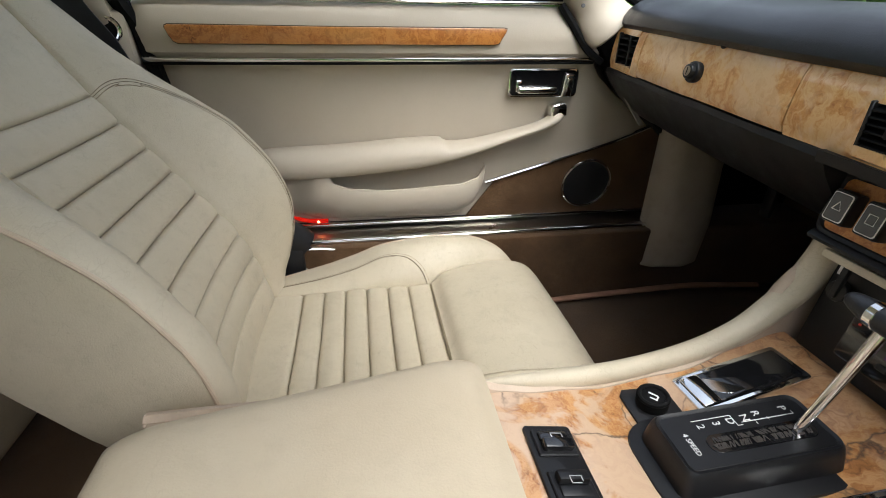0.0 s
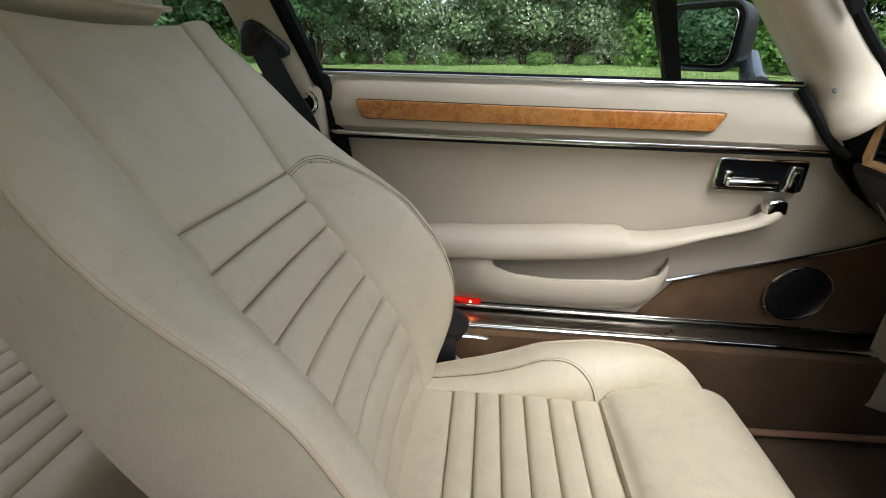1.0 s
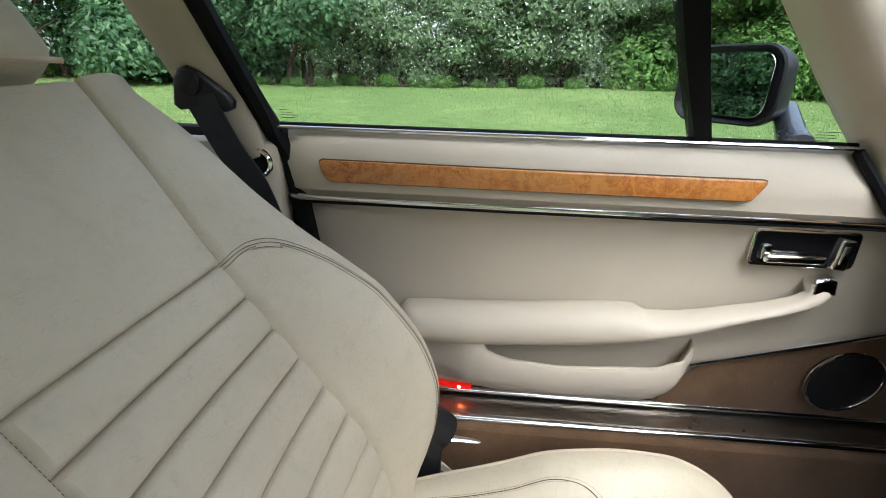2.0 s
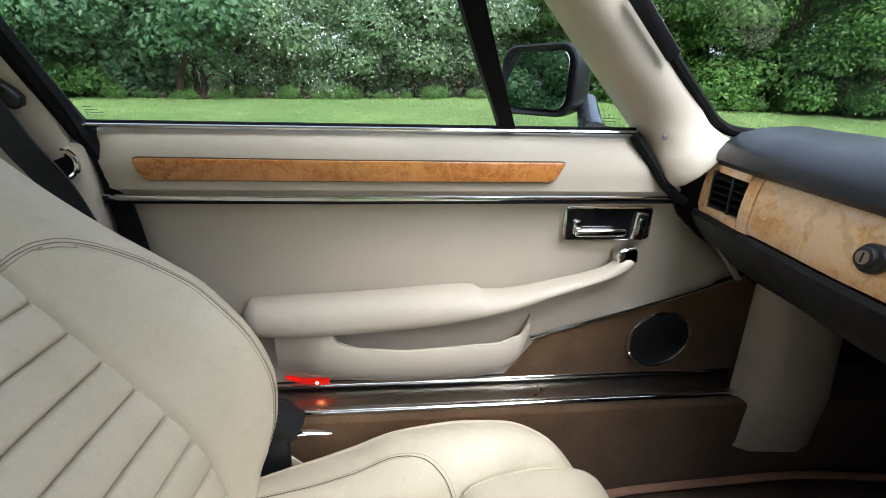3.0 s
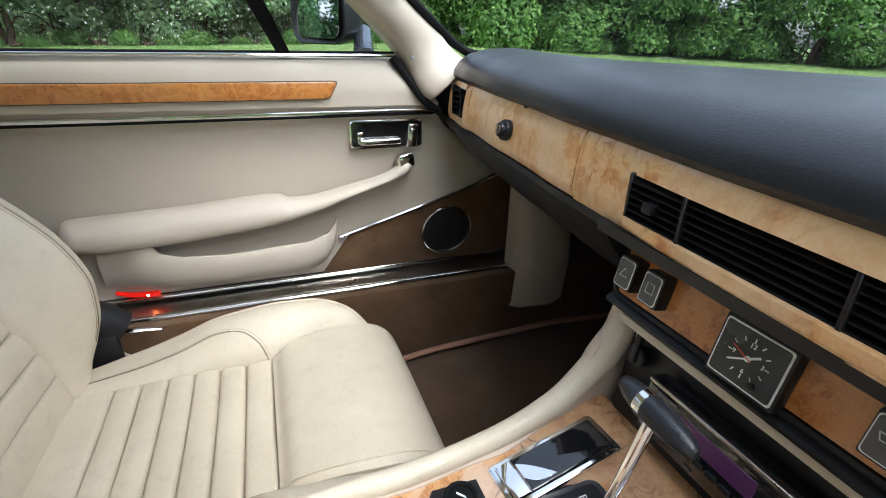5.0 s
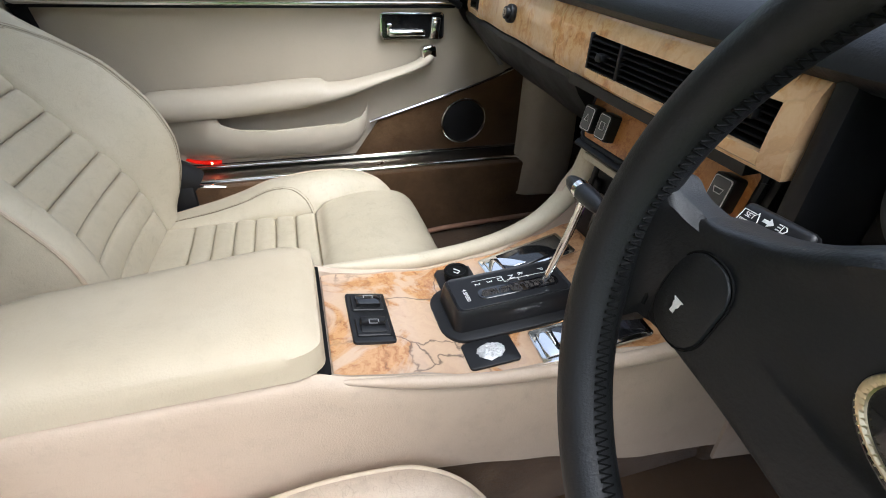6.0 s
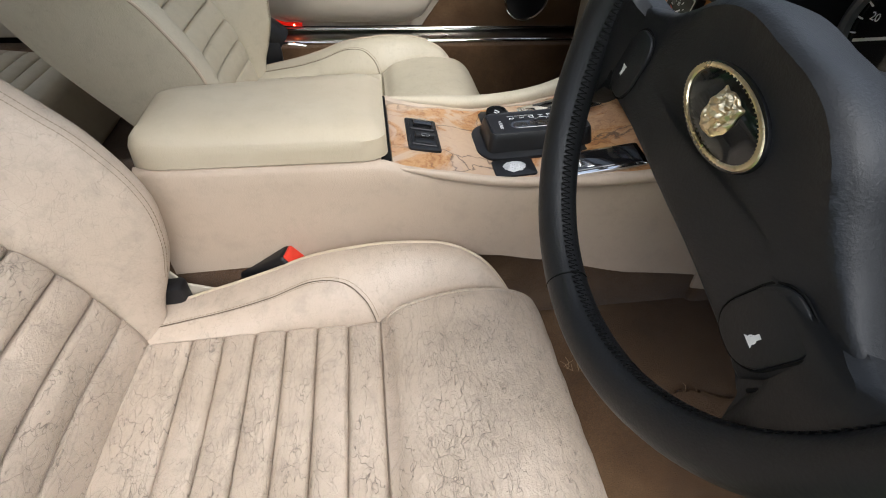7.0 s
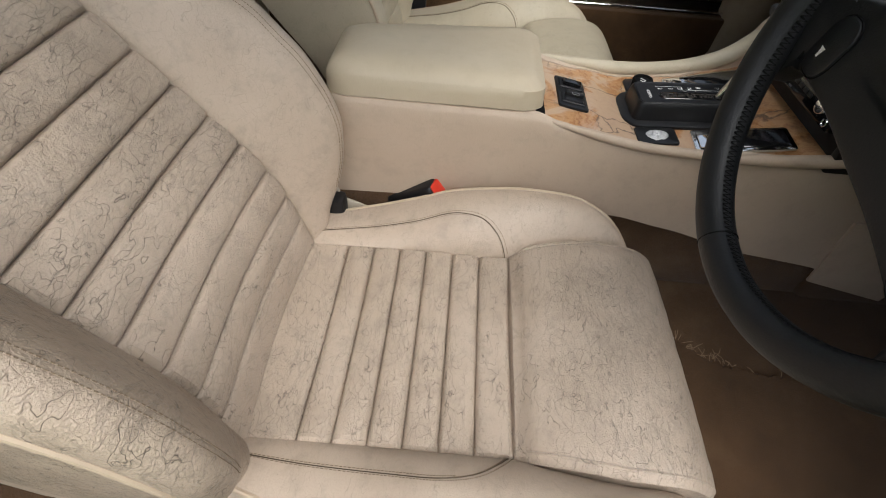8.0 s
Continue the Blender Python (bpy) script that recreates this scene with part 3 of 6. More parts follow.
def build_pillars():
    # front pillar, cream trim, rounded foot
    post = thing("trim_front_pillar", (0.52, 1.02, 0.83), "cream padded trim on the windscreen pillar", "pillar trim", kind="structure")
    edge_a = spline([(0.10, 0.812, 1.21), (0.238, 0.897, 1.10), (0.363, 0.974, 1.0), (0.440, 1.018, 0.938), (0.483, 1.026, 0.893), (0.505, 1.016, 0.852), (0.523, 1.005, 0.829), (0.541, 1.0, 0.819)], 48)
    edge_b = spline([(0.19, 0.822, 1.20), (0.333, 0.900, 1.10), (0.474, 0.975, 1.0), (0.545, 1.010, 0.950), (0.578, 1.018, 0.919), (0.598, 1.013, 0.905), (0.606, 1.008, 0.901), (0.612, 1.004, 0.899)], 48)
    rings = []
    for i, (a, b) in enumerate(zip(edge_a, edge_b)):
        sink = 0.03 * max(0, (i - 44) / 4) ** 2
        lean = max(0.0, min(1.0, (38 - i) / 14))
        way = Vector((-0.25 * lean, -1.0, -0.55 * lean)).normalized()
        face = [a.lerp(b, k / 14) + way * (0.030 * math.sin(math.pi * k / 14) ** 0.6 - 0.006 - sink) for k in range(15)]
        rings.append(face + [face[-1] + Vector((0, 0.04, 0)), face[0] + Vector((0, 0.04, 0))])
    part("cover", loft(rings), VINYL, post)
    part("clip", prism(rrect(0.125, 0.020, 0.005), 0.012, 0.003, 2, frame_axes((0.412, 0.930, 1.046), (0.79, 0.43, -0.56), (0.57, -0.30, 0.57), (-0.08, -0.78, -0.50))), BLACK, post, "black visor clip")
    solo("trim_hinge_filler", prism([(0.585, 0.80), (0.52, 0.87), (0.51, 0.893), (0.80, 0.893), (0.80, 0.62), (0.775, 0.62), (0.65, 0.72)], 0.075, 0, 1, frame_axes((0, 1.12, 0), (1, 0, 0), (0, 0, 1), (0, -1, 0))), RUBBER, "black rubber filler between door and dashboard", "seal", "structure")
    part("screw", disc(0.004, 0.004, frame_axes((0.494, 1.0005, 0.900), (1, 0, 0), (0, 0, 1), (0, -1, 0)), 12, 0.001), GREYP, post)
    # black seal between pillar and door
    solo("trim_door_seal", tube(spline([(0.462, 1.03, 0.90), (0.49, 1.025, 0.865), (0.525, 1.02, 0.82), (0.56, 1.02, 0.795)], 16), 0.008, 8), RUBBER, "black rubber door seal by the windscreen pillar", "seal", "structure")
    solo("trim_screen_seal", tube(spline([(0.19, 0.826, 1.20), (0.345, 0.908, 1.10), (0.486, 0.983, 1.0), (0.560, 1.022, 0.950), (0.605, 1.045, 0.922), (0.66, 1.058, 0.905), (0.78, 1.05, 0.900)], 30), 0.009, 8), RUBBER, "black rubber windscreen seal", "seal", "structure")
    # windscreen
    rings = []
    for k in range(0, 13):
        y = 1.055 - 1.53 * k / 12
        bow = 1 - ((y - 0.29) / 0.77) ** 2
        rings.append([Vector((0.79 + 0.21 * bow, y, 0.90)), Vector((0.145 + 0.15 * bow, 0.29 + (y - 0.29) * 0.70, 1.215))])
    bm = loft(rings, closed=False)
    ob = solo("window_1", bm, GLASS, "curved clear laminated windscreen", "windscreen", "structure")
    ob.visible_shadow = False
    # rear post and belt guide
    bpost = thing("trim_rear_pillar", (-0.42, 1.02, 0.80), "cream trim on the door pillar behind the seat", "pillar trim", kind="structure")
    part("cover", loft([[Vector(p) for p in ((x0, y, z), (x0 + 0.02, y - 0.008, z), (x1 - 0.015, y - 0.008, z), (x1, y, z), (x1 + 0.004, y + 0.04, z), (x0, y + 0.04, z))] for z, x0, x1, y in ((0.850, -0.425, -0.374, 1.034), (0.857, -0.443, -0.364, 1.030), (0.90, -0.452, -0.372, 1.027), (0.954, -0.475, -0.391, 1.012), (1.06, -0.512, -0.428, 0.975), (1.20, -0.565, -0.470, 0.925))]), VINYL, bpost)
    part("quarter_trim", rbox(-1.2, -0.345, 1.03, 1.08, 0.42, 0.878, 0.012), VINYL, bpost)
    part("ring", ring(0.020, 0.004, frame_axes((-0.378, 1.028, 0.846), (1, 0, 0), (0, 0, 1), (0, -1, 0))), CHROME, bpost, "chrome ring in the side trim")
    part("recess", disc(0.018, 0.004, frame_axes((-0.378, 1.03, 0.846), (1, 0, 0), (0, 0, 1), (0, -1, 0))), RUBBER, bpost)
    solo("trim_pillar_seal", tube(spline([(-0.452, 0.920, 1.19), (-0.426, 0.962, 1.10), (-0.396, 1.005, 1.0), (-0.362, 1.042, 0.905), (-0.338, 1.05, 0.86), (-0.326, 1.055, 0.79), (-0.312, 1.07, 0.65), (-0.30, 1.09, 0.42)], 30), 0.017, 8, 0.9), RUBBER, "black rubber seal at the rear edge of the door", "seal", "structure")
    belt = thing("seat_belt", (-0.43, 0.97, 0.90), "black seat belt and guide on the cream pillar", "seat belt")
    gm = frame_axes((0, 1.006, 0), (1, 0, 0), (0, 0, 1), (0, -1, 0))
    part("guide", prism([(-0.458, 0.976), (-0.446, 0.980), (-0.432, 0.974), (-0.394, 0.946), (-0.386, 0.936), (-0.388, 0.926), (-0.398, 0.921), (-0.420, 0.925), (-0.462, 0.922), (-0.470, 0.928), (-0.466, 0.962)], 0.020, 0.006, 3, gm), BLACK, belt, "black triangular belt guide")
    part("cap", disc(0.017, 0.008, gm @ pose(-0.442, 0.958, 0.018), 24, 0.003), BLACK, belt)
    web = spline([(-0.432, 0.988, 0.940), (-0.420, 0.988, 0.915), (-0.398, 0.990, 0.870), (-0.372, 0.998, 0.820), (-0.350, 1.01, 0.74)], 16)
    part("webbing", loft([[p + Vector((-0.021, 0, -0.006)), p + Vector((0.021, -0.004, 0.006)), p + Vector((0.021, -0.001, 0.006)), p + Vector((-0.021, 0.003, -0.006))] for p in web]), mat_plain("belt_webbing", (0.010, 0.012, 0.016), 0.6, grain=400, depth=0.5), belt, "dark woven webbing")
    # side glass and its frame
    def pane(name, low, high, label, words):
        """A leaning pane between two level edges: (x0, x1, z)."""
        at = lambda x, z, d: Vector((x, 1.055 - 0.48 * (z - 0.90) + d, z))
        ob = solo(name, loft([[at(x0, z, 0), at(x1, z, 0), at(x1, z, 0.004), at(x0, z, 0.004)] for x0, x1, z in (low, high)]), GLASS, label, "window", "structure", smooth=False)
        ob.visible_shadow = False
        part("etched_mark", bars(words, frame_axes((0, 1.0535, 0.90), (1, 0, 0), (0, -0.48, 1), (0, -1, -0.48))), GREYP, ob, "small grey etched marks")

    pane("window_2", (-0.36, 0.262, 0.865), (-0.43, 0.125, 1.20), "clear side window in the door", [(-0.344, 0.0135 + 0.0042 * k, w, 0.0008) for k, w in enumerate((0.022, 0.024, 0.018, 0.012))])
    pane("window_3", (0.2625, 0.52, 0.865), (0.1255, 0.128, 1.20), "clear quarter window by the mirror", [(0.412, 0.012 + 0.0045 * k, w, 0.0008) for k, w in enumerate((0.020, 0.028, 0.024, 0.030))])
    solo("trim_window_divider", loft([[Vector((x + dx, y + dy, z)) for dx, dy in ((-w, -0.014), (w, -0.014), (w, 0.014), (-w, 0.014))] for x, y, z, w in ((0.263, 1.055, 0.903, 0.0115), (0.217, 1.010, 1.0, 0.0145), (0.171, 0.958, 1.1, 0.0165), (0.127, 0.913, 1.20, 0.017))]), RUBBER, "black upright divider between the side windows", "window frame", "structure", smooth=False)
    # rail and pillar on the driver's side are unseen, added to trim incoming light
    solo("trim_driver_rail", tube(spline([(0.12, -0.24, 1.195), (0.0, -0.28, 1.195), (-0.4, -0.32, 1.195), (-0.9, -0.28, 1.165)], 20), 0.022, 8), VINYL, "unseen cream rail added above the driver's doorway to cut its light", "trim", "structure")
    solo("trim_driver_pillar", tube(spline([(0.14, -0.235, 1.20), (0.285, -0.318, 1.10), (0.42, -0.395, 1.0), (0.53, -0.44, 0.92), (0.58, -0.45, 0.85)], 20), 0.035, 10, 0.6, (0, 1, 0)), VINYL, "unseen cream driver's pillar added to cut the doorway light", "pillar trim", "structure")
    solo("trim_roof_rail", tube(spline([(0.12, 0.82, 1.195), (0.0, 0.86, 1.195), (-0.4, 0.90, 1.195), (-0.9, 0.86, 1.165)], 20), 0.022, 8), VINYL, "cream rail above the side windows", "trim", "structure")


build_pillars()

# ---- passenger door ----


def door_y(z):
    """How far out the door's inner face stands at a height."""
    return lerp([(0.38, 1.115), (0.50, 1.108), (0.60, 1.094), (0.72, 1.076), (0.785, 1.062), (0.81, 1.030), (0.85, 1.024), (0.885, 1.034), (0.90, 1.05)], z)


def build_door():
    door = thing("car_door", (0.1, 1.09, 0.41), "cream leather-trimmed car door with walnut strip and chrome lines", "car door")
    # trim face, one sheet with thickness
    zs = [0.415, 0.45, 0.50, 0.55, 0.60, 0.66, 0.72, 0.76, 0.785, 0.795, 0.81, 0.83, 0.85, 0.87, 0.885, 0.893, 0.897]
    rings = []
    for i in range(41):
        s = i / 40
        row = []
        for z in zs:
            x0 = -0.338 + 0.03 * (0.9 - z) * 1.0
            x1 = lerp([(0.40, 0.80), (0.60, 0.78), (0.795, 0.57), (0.90, 0.485)], z)
            row.append(Vector((x0 + (x1 - x0) * s, door_y(z) + 0.012 * max(0, (abs(s - 0.5) - 0.47) / 0.03), z)))
        rings.append(row + [p + Vector((0, 0.045, 0)) for p in reversed(row)])
    part("trim_panel", loft(rings), VINYL, door)
    # walnut strip
    wood = [(-0.280, 0.855), (-0.281, 0.851), (-0.276, 0.838), (-0.270, 0.829), (-0.262, 0.8255), (0.0, 0.8255), (0.325, 0.8265), (0.336, 0.829), (0.350, 0.851), (0.3505, 0.8555), (0.345, 0.857), (0.0, 0.856), (-0.275, 0.857)]
    part("veneer_strip", prism([(x, z) for x, z in wood], 0.006, 0.002, 2, frame_axes((0, 1.023, 0), (1, 0, 0), (0, 0, 1), (0, -1, 0))), BURR, door, "glossy burr walnut strip")
    part("veneer_bed", prism([(0.03 + (x - 0.03) * 1.006, 0.841 + (z - 0.841) * 1.09) for x, z in wood], 0.002, 0.0, 2, frame_axes((0, 1.0245, 0), (1, 0, 0), (0, 0, 1), (0, -1, 0))), SEAM, door)
    part("chrome_line", tube([(-0.335, 1.032, 0.797), (0.0, 1.030, 0.797), (0.55, 1.032, 0.799)], 0.0038, 8, 1.3), CHROME, door)
    # shade along the chrome line's lower edge, modelled as a black tube
    part("line_shadow", tube([(-0.335, 1.034, 0.7905), (0.0, 1.032, 0.7905), (0.55, 1.034, 0.7925)], 0.0030, 8), RUBBER, door, "black strip for the shade under the chrome line")
    part("window_bead", tube([(-0.348, 1.038, 0.899), (0.47, 1.038, 0.903)], 0.0032, 8), CHROME, door, "thin chrome bead under the window")
    part("window_seal", tube([(-0.348, 1.046, 0.902), (0.47, 1.046, 0.906)], 0.0045, 8), RUBBER, door)
    # handle recess
    hm = frame_axes((0.455, 1.066, 0.748), (1, 0, 0), (0, 0, 1), (0, -1, 0))
    h = part("latch_bezel", join(prism(rrect(0.158, 0.060, 0.009), 0.004, 0.0015, 2, hm)), CHROME, door, "chrome-rimmed black latch recess")
    part("recess", prism(rrect(0.150, 0.052, 0.007), 0.0052, 0.0005, 1, hm), GLOSS, h)
    part("latch_lever", join(rbox(-0.062, 0.030, -0.0215, -0.0065, 0.004, 0.019, 0.006, 3, hm), rbox(-0.064, -0.050, -0.019, 0.006, 0.004, 0.010, 0.004, 2, hm)), CHROME, h, "chrome pull lever")
    part("lock_tab", join(rbox(0.044, 0.067, -0.024, 0.026, 0.003, 0.013, 0.004, 3, hm @ pose(0, 0, 0, 0, 0, -6)), rbox(0.050, 0.061, -0.014, 0.016, 0.012, 0.0155, 0.002, 2, hm @ pose(0, 0, 0, 0, 0, -6))), CHROME, h, "chrome lock tab")
    # armrest and grab handle
    rings = []
    for i in range(91):
        x = -0.172 + 0.680 * i / 90
        hi = glide([(-0.172, 0.590), (-0.168, 0.602), (-0.155, 0.611), (-0.12, 0.614), (0.0, 0.619), (0.215, 0.632), (0.226, 0.631), (0.243, 0.622), (0.27, 0.623), (0.384, 0.645), (0.46, 0.667), (0.485, 0.683), (0.497, 0.690), (0.508, 0.688)], x)
        lo = glide([(-0.172, 0.578), (-0.165, 0.562), (-0.15, 0.553), (-0.11, 0.550), (0.0, 0.554), (0.085, 0.560), (0.19, 0.571), (0.285, 0.591), (0.38, 0.623), (0.46, 0.648), (0.495, 0.662), (0.508, 0.672)], x)
        back = glide([(-0.172, 1.092), (0.20, 1.092), (0.30, 1.084), (0.44, 1.074), (0.512, 1.070)], x)
        front = glide([(-0.172, 1.070), (-0.165, 1.052), (-0.14, 1.036), (0.0, 1.031), (0.20, 1.030), (0.30, 1.033), (0.42, 1.036), (0.47, 1.038), (0.495, 1.041), (0.508, 1.050)], x)
        mid, half, w = (hi + lo) / 2, (hi - lo) / 2, back - front
        prof = [(back, hi - 0.014), (back - 0.07 * w, hi - 0.004), (back - 0.18 * w, hi), (back - 0.40 * w, hi - 0.01 * half), (back - 0.64 * w, hi - 0.14 * half), (back - 0.84 * w, hi - 0.42 * half), (back - 0.96 * w, mid + 0.22 * half), (front, mid - 0.20 * half), (front + 0.03 * w, mid - 0.58 * half), (front + 0.12 * w, lo + 0.14 * half), (front + 0.26 * w, lo), (front + 0.5 * w, lo + 0.05 * half), (back, lo + 0.25 * half)]
        pts = spline([(x, a, z) for a, z in prof], 30)
        rings.append(pts)
    part("armrest", loft(rings), VINYL, door)
    cap = frame_axes((0.496, 1.074, 0.688), (1, 0, 0.20), (-0.20, 0, 1), (0, -1, 0))
    part("handle_cap", prism([(-0.021, -0.012), (0.017, -0.014), (0.019, 0.010), (0.013, 0.017), (-0.013, 0.018), (-0.020, 0.011)], 0.026, 0.006, 3, cap), CHROME, door, "chrome cap at the end of the pull handle")
    # map pocket: a bowl with a lip
    rings = []
    for i in range(49):
        s = i / 48
        x = -0.125 + 0.472 * (1 - (1 - s) ** 1.7)
        up = lerp([(-0.125, 0.572), (-0.035, 0.572), (-0.008, 0.532), (0.03, 0.523), (0.113, 0.519), (0.274, 0.525), (0.312, 0.535), (0.347, 0.562)], x)
        lo = straight([(-0.125, 0.452), (-0.02, 0.437), (0.22, 0.433), (0.27, 0.438), (0.305, 0.453), (0.328, 0.483), (0.340, 0.52), (0.347, 0.552)], x)
        out = lerp([(-0.125, 0.035), (-0.04, 0.060), (0.1, 0.066), (0.25, 0.062), (0.31, 0.055), (0.335, 0.036), (0.347, 0.004)], x)
        y = door_y(0.52)
        prof = [(y + 0.02, lo), (y - 0.30 * out, lo + 0.002), (y - 0.70 * out, lo + 0.16 * (up - lo)), (y - 0.95 * out, lo + 0.45 * (up - lo)), (y - out, up - 0.010), (y - out + 0.003, up - 0.001), (y - out + 0.008, up), (y - out + 0.013, up - 0.003), (y - out + 0.014, up - 0.012), (y - 0.5 * out + 0.02, lo + 0.3 * (up - lo)), (y + 0.02, lo + 0.2 * (up - lo))]
        rings.append([Vector((x, a, z)) for a, z in prof])
    part("map_pocket", loft(rings), VINYL, door)
    # carpeted corner with its chrome line and speaker
    corner = [(0.30, 0.418), (0.37, 0.520), (0.50, 0.556), (0.66, 0.607), (0.775, 0.655), (0.80, 0.60), (0.81, 0.418)]
    part("kick_carpet", prism(corner, 0.006, 0.002, 2, frame_axes((0, 1.161, 0), (1, 0, 0), (0, -0.118, 1), (0, -1, -0.118))), CARPET, door, "brown carpeted lower corner")
    part("corner_line", tube(spline([(0.345, 1.092, 0.512), (0.50, 1.087, 0.559), (0.66, 1.080, 0.610), (0.78, 1.073, 0.660)], 20), 0.0045, 8), CHROME, door, "chrome line above the carpet")
    sm = frame_axes((0.607, 1.096, 0.502), (1, 0, 0), (0, -0.118, 1), (0, -1, -0.118))
    sp = part("speaker", disc(0.061, 0.010, sm, 40, 0.003), GRILLE, door, "round black mesh speaker grille with chrome rim")
    part("speaker_rim", ring(0.0625, 0.0032, sm @ pose(0, 0, 0.009), 48), CHROME, sp)
    # courtesy lamp
    lm = frame_axes((0, 1.100, 0), (1, 0, 0), (0, 0, 1), (0, -1, 0))
    lamp = part("courtesy_lamp", prism([(-0.118, 0.4400), (-0.098, 0.4310), (-0.078, 0.4265), (-0.058, 0.4245), (-0.038, 0.4240), (-0.037, 0.4335), (-0.060, 0.4345), (-0.085, 0.4360), (-0.116, 0.4440)], 0.010, 0.002, 2, lm), REDLAMP, door, "lit red courtesy lamp")
    part("bulb", disc(0.0028, 0.0022, lm @ pose(-0.060, 0.4295, 0.0090), 16, 0.0008), HOTLAMP, lamp)
    # lower edge of the shell
    part("door_foot", rbox(-0.33, 0.79, 1.112, 1.16, 0.405, 0.420, 0.004), BLACK, door)


build_door()

# ---- mirror outside ----


def build_mirror():
    mir = thing("door_mirror", (0.42, 1.10, 0.90), "black door mirror on a metal stalk outside the window", "door mirror")
    mm = frame_axes((0.352, 1.195, 0.980), (0.50, -0.866, 0), (0, 0, 1), (-0.866, -0.50, 0))
    rings = []
    for z, w, h in ((-0.07, 0.08, 0.05), (-0.06, 0.13, 0.085), (-0.03, 0.168, 0.112), (0.0, 0.182, 0.122), (0.010, 0.182, 0.122), (0.012, 0.176, 0.116), (0.004, 0.160, 0.100)):
        rings.append([mm @ Vector((x, y, z)) for x, y in rrect(w, h, 0.3 * h, 6)])
    part("housing", loft(rings), BLACK, mir)
    part("mirror_glass", prism(rrect(0.156, 0.097, 0.022, 6), 0.002, 0.0006, 1, mm @ pose(-0.004, 0, 0.006, -2, -3, 0)), MIRROR, mir, "mirror reflecting the hedge")
    part("stalk", tube([(0.42, 1.09, 0.895), (0.425, 1.12, 0.91), (0.435, 1.17, 0.945)], [0.024, 0.021, 0.018], 12), STALK, mir)


build_mirror()

# ---- seats ----
CUSH = [(0.0, 0.0), (0.10, 0.004), (0.20, 0.006), (0.30, 0.006), (0.335, 0.026), (0.39, 0.037), (0.45, 0.037), (0.50, 0.027), (0.532, 0.0), (0.543, -0.04), (0.538, -0.11)]
BACK = [(0.042, -0.02), (0.036, 0.03), (0.029, 0.07), (0.020, 0.11), (0.002, 0.158), (-0.028, 0.21), (-0.065, 0.27), (-0.11, 0.345), (-0.155, 0.42), (-0.205, 0.505), (-0.258, 0.59)]


def arc(points):
    """A profile as a function of its length: the point there; and the whole length."""
    fine = spline([(x, 0, z) for x, z in points], 160)
    run = [0.0]
    for a, b in zip(fine, fine[1:]):
        run.append(run[-1] + (b - a).length)

    def at(s):
        if s <= 0:
            return fine[0] + (fine[1] - fine[0]).normalized() * s
        for k in range(160):
            if s <= run[k + 1]:
                t = (s - run[k]) / (run[k + 1] - run[k])
                return fine[k].lerp(fine[k + 1], t)
        return fine[-1] + (fine[-1] - fine[-2]).normalized() * (s - run[-1])

    return at, run[-1]


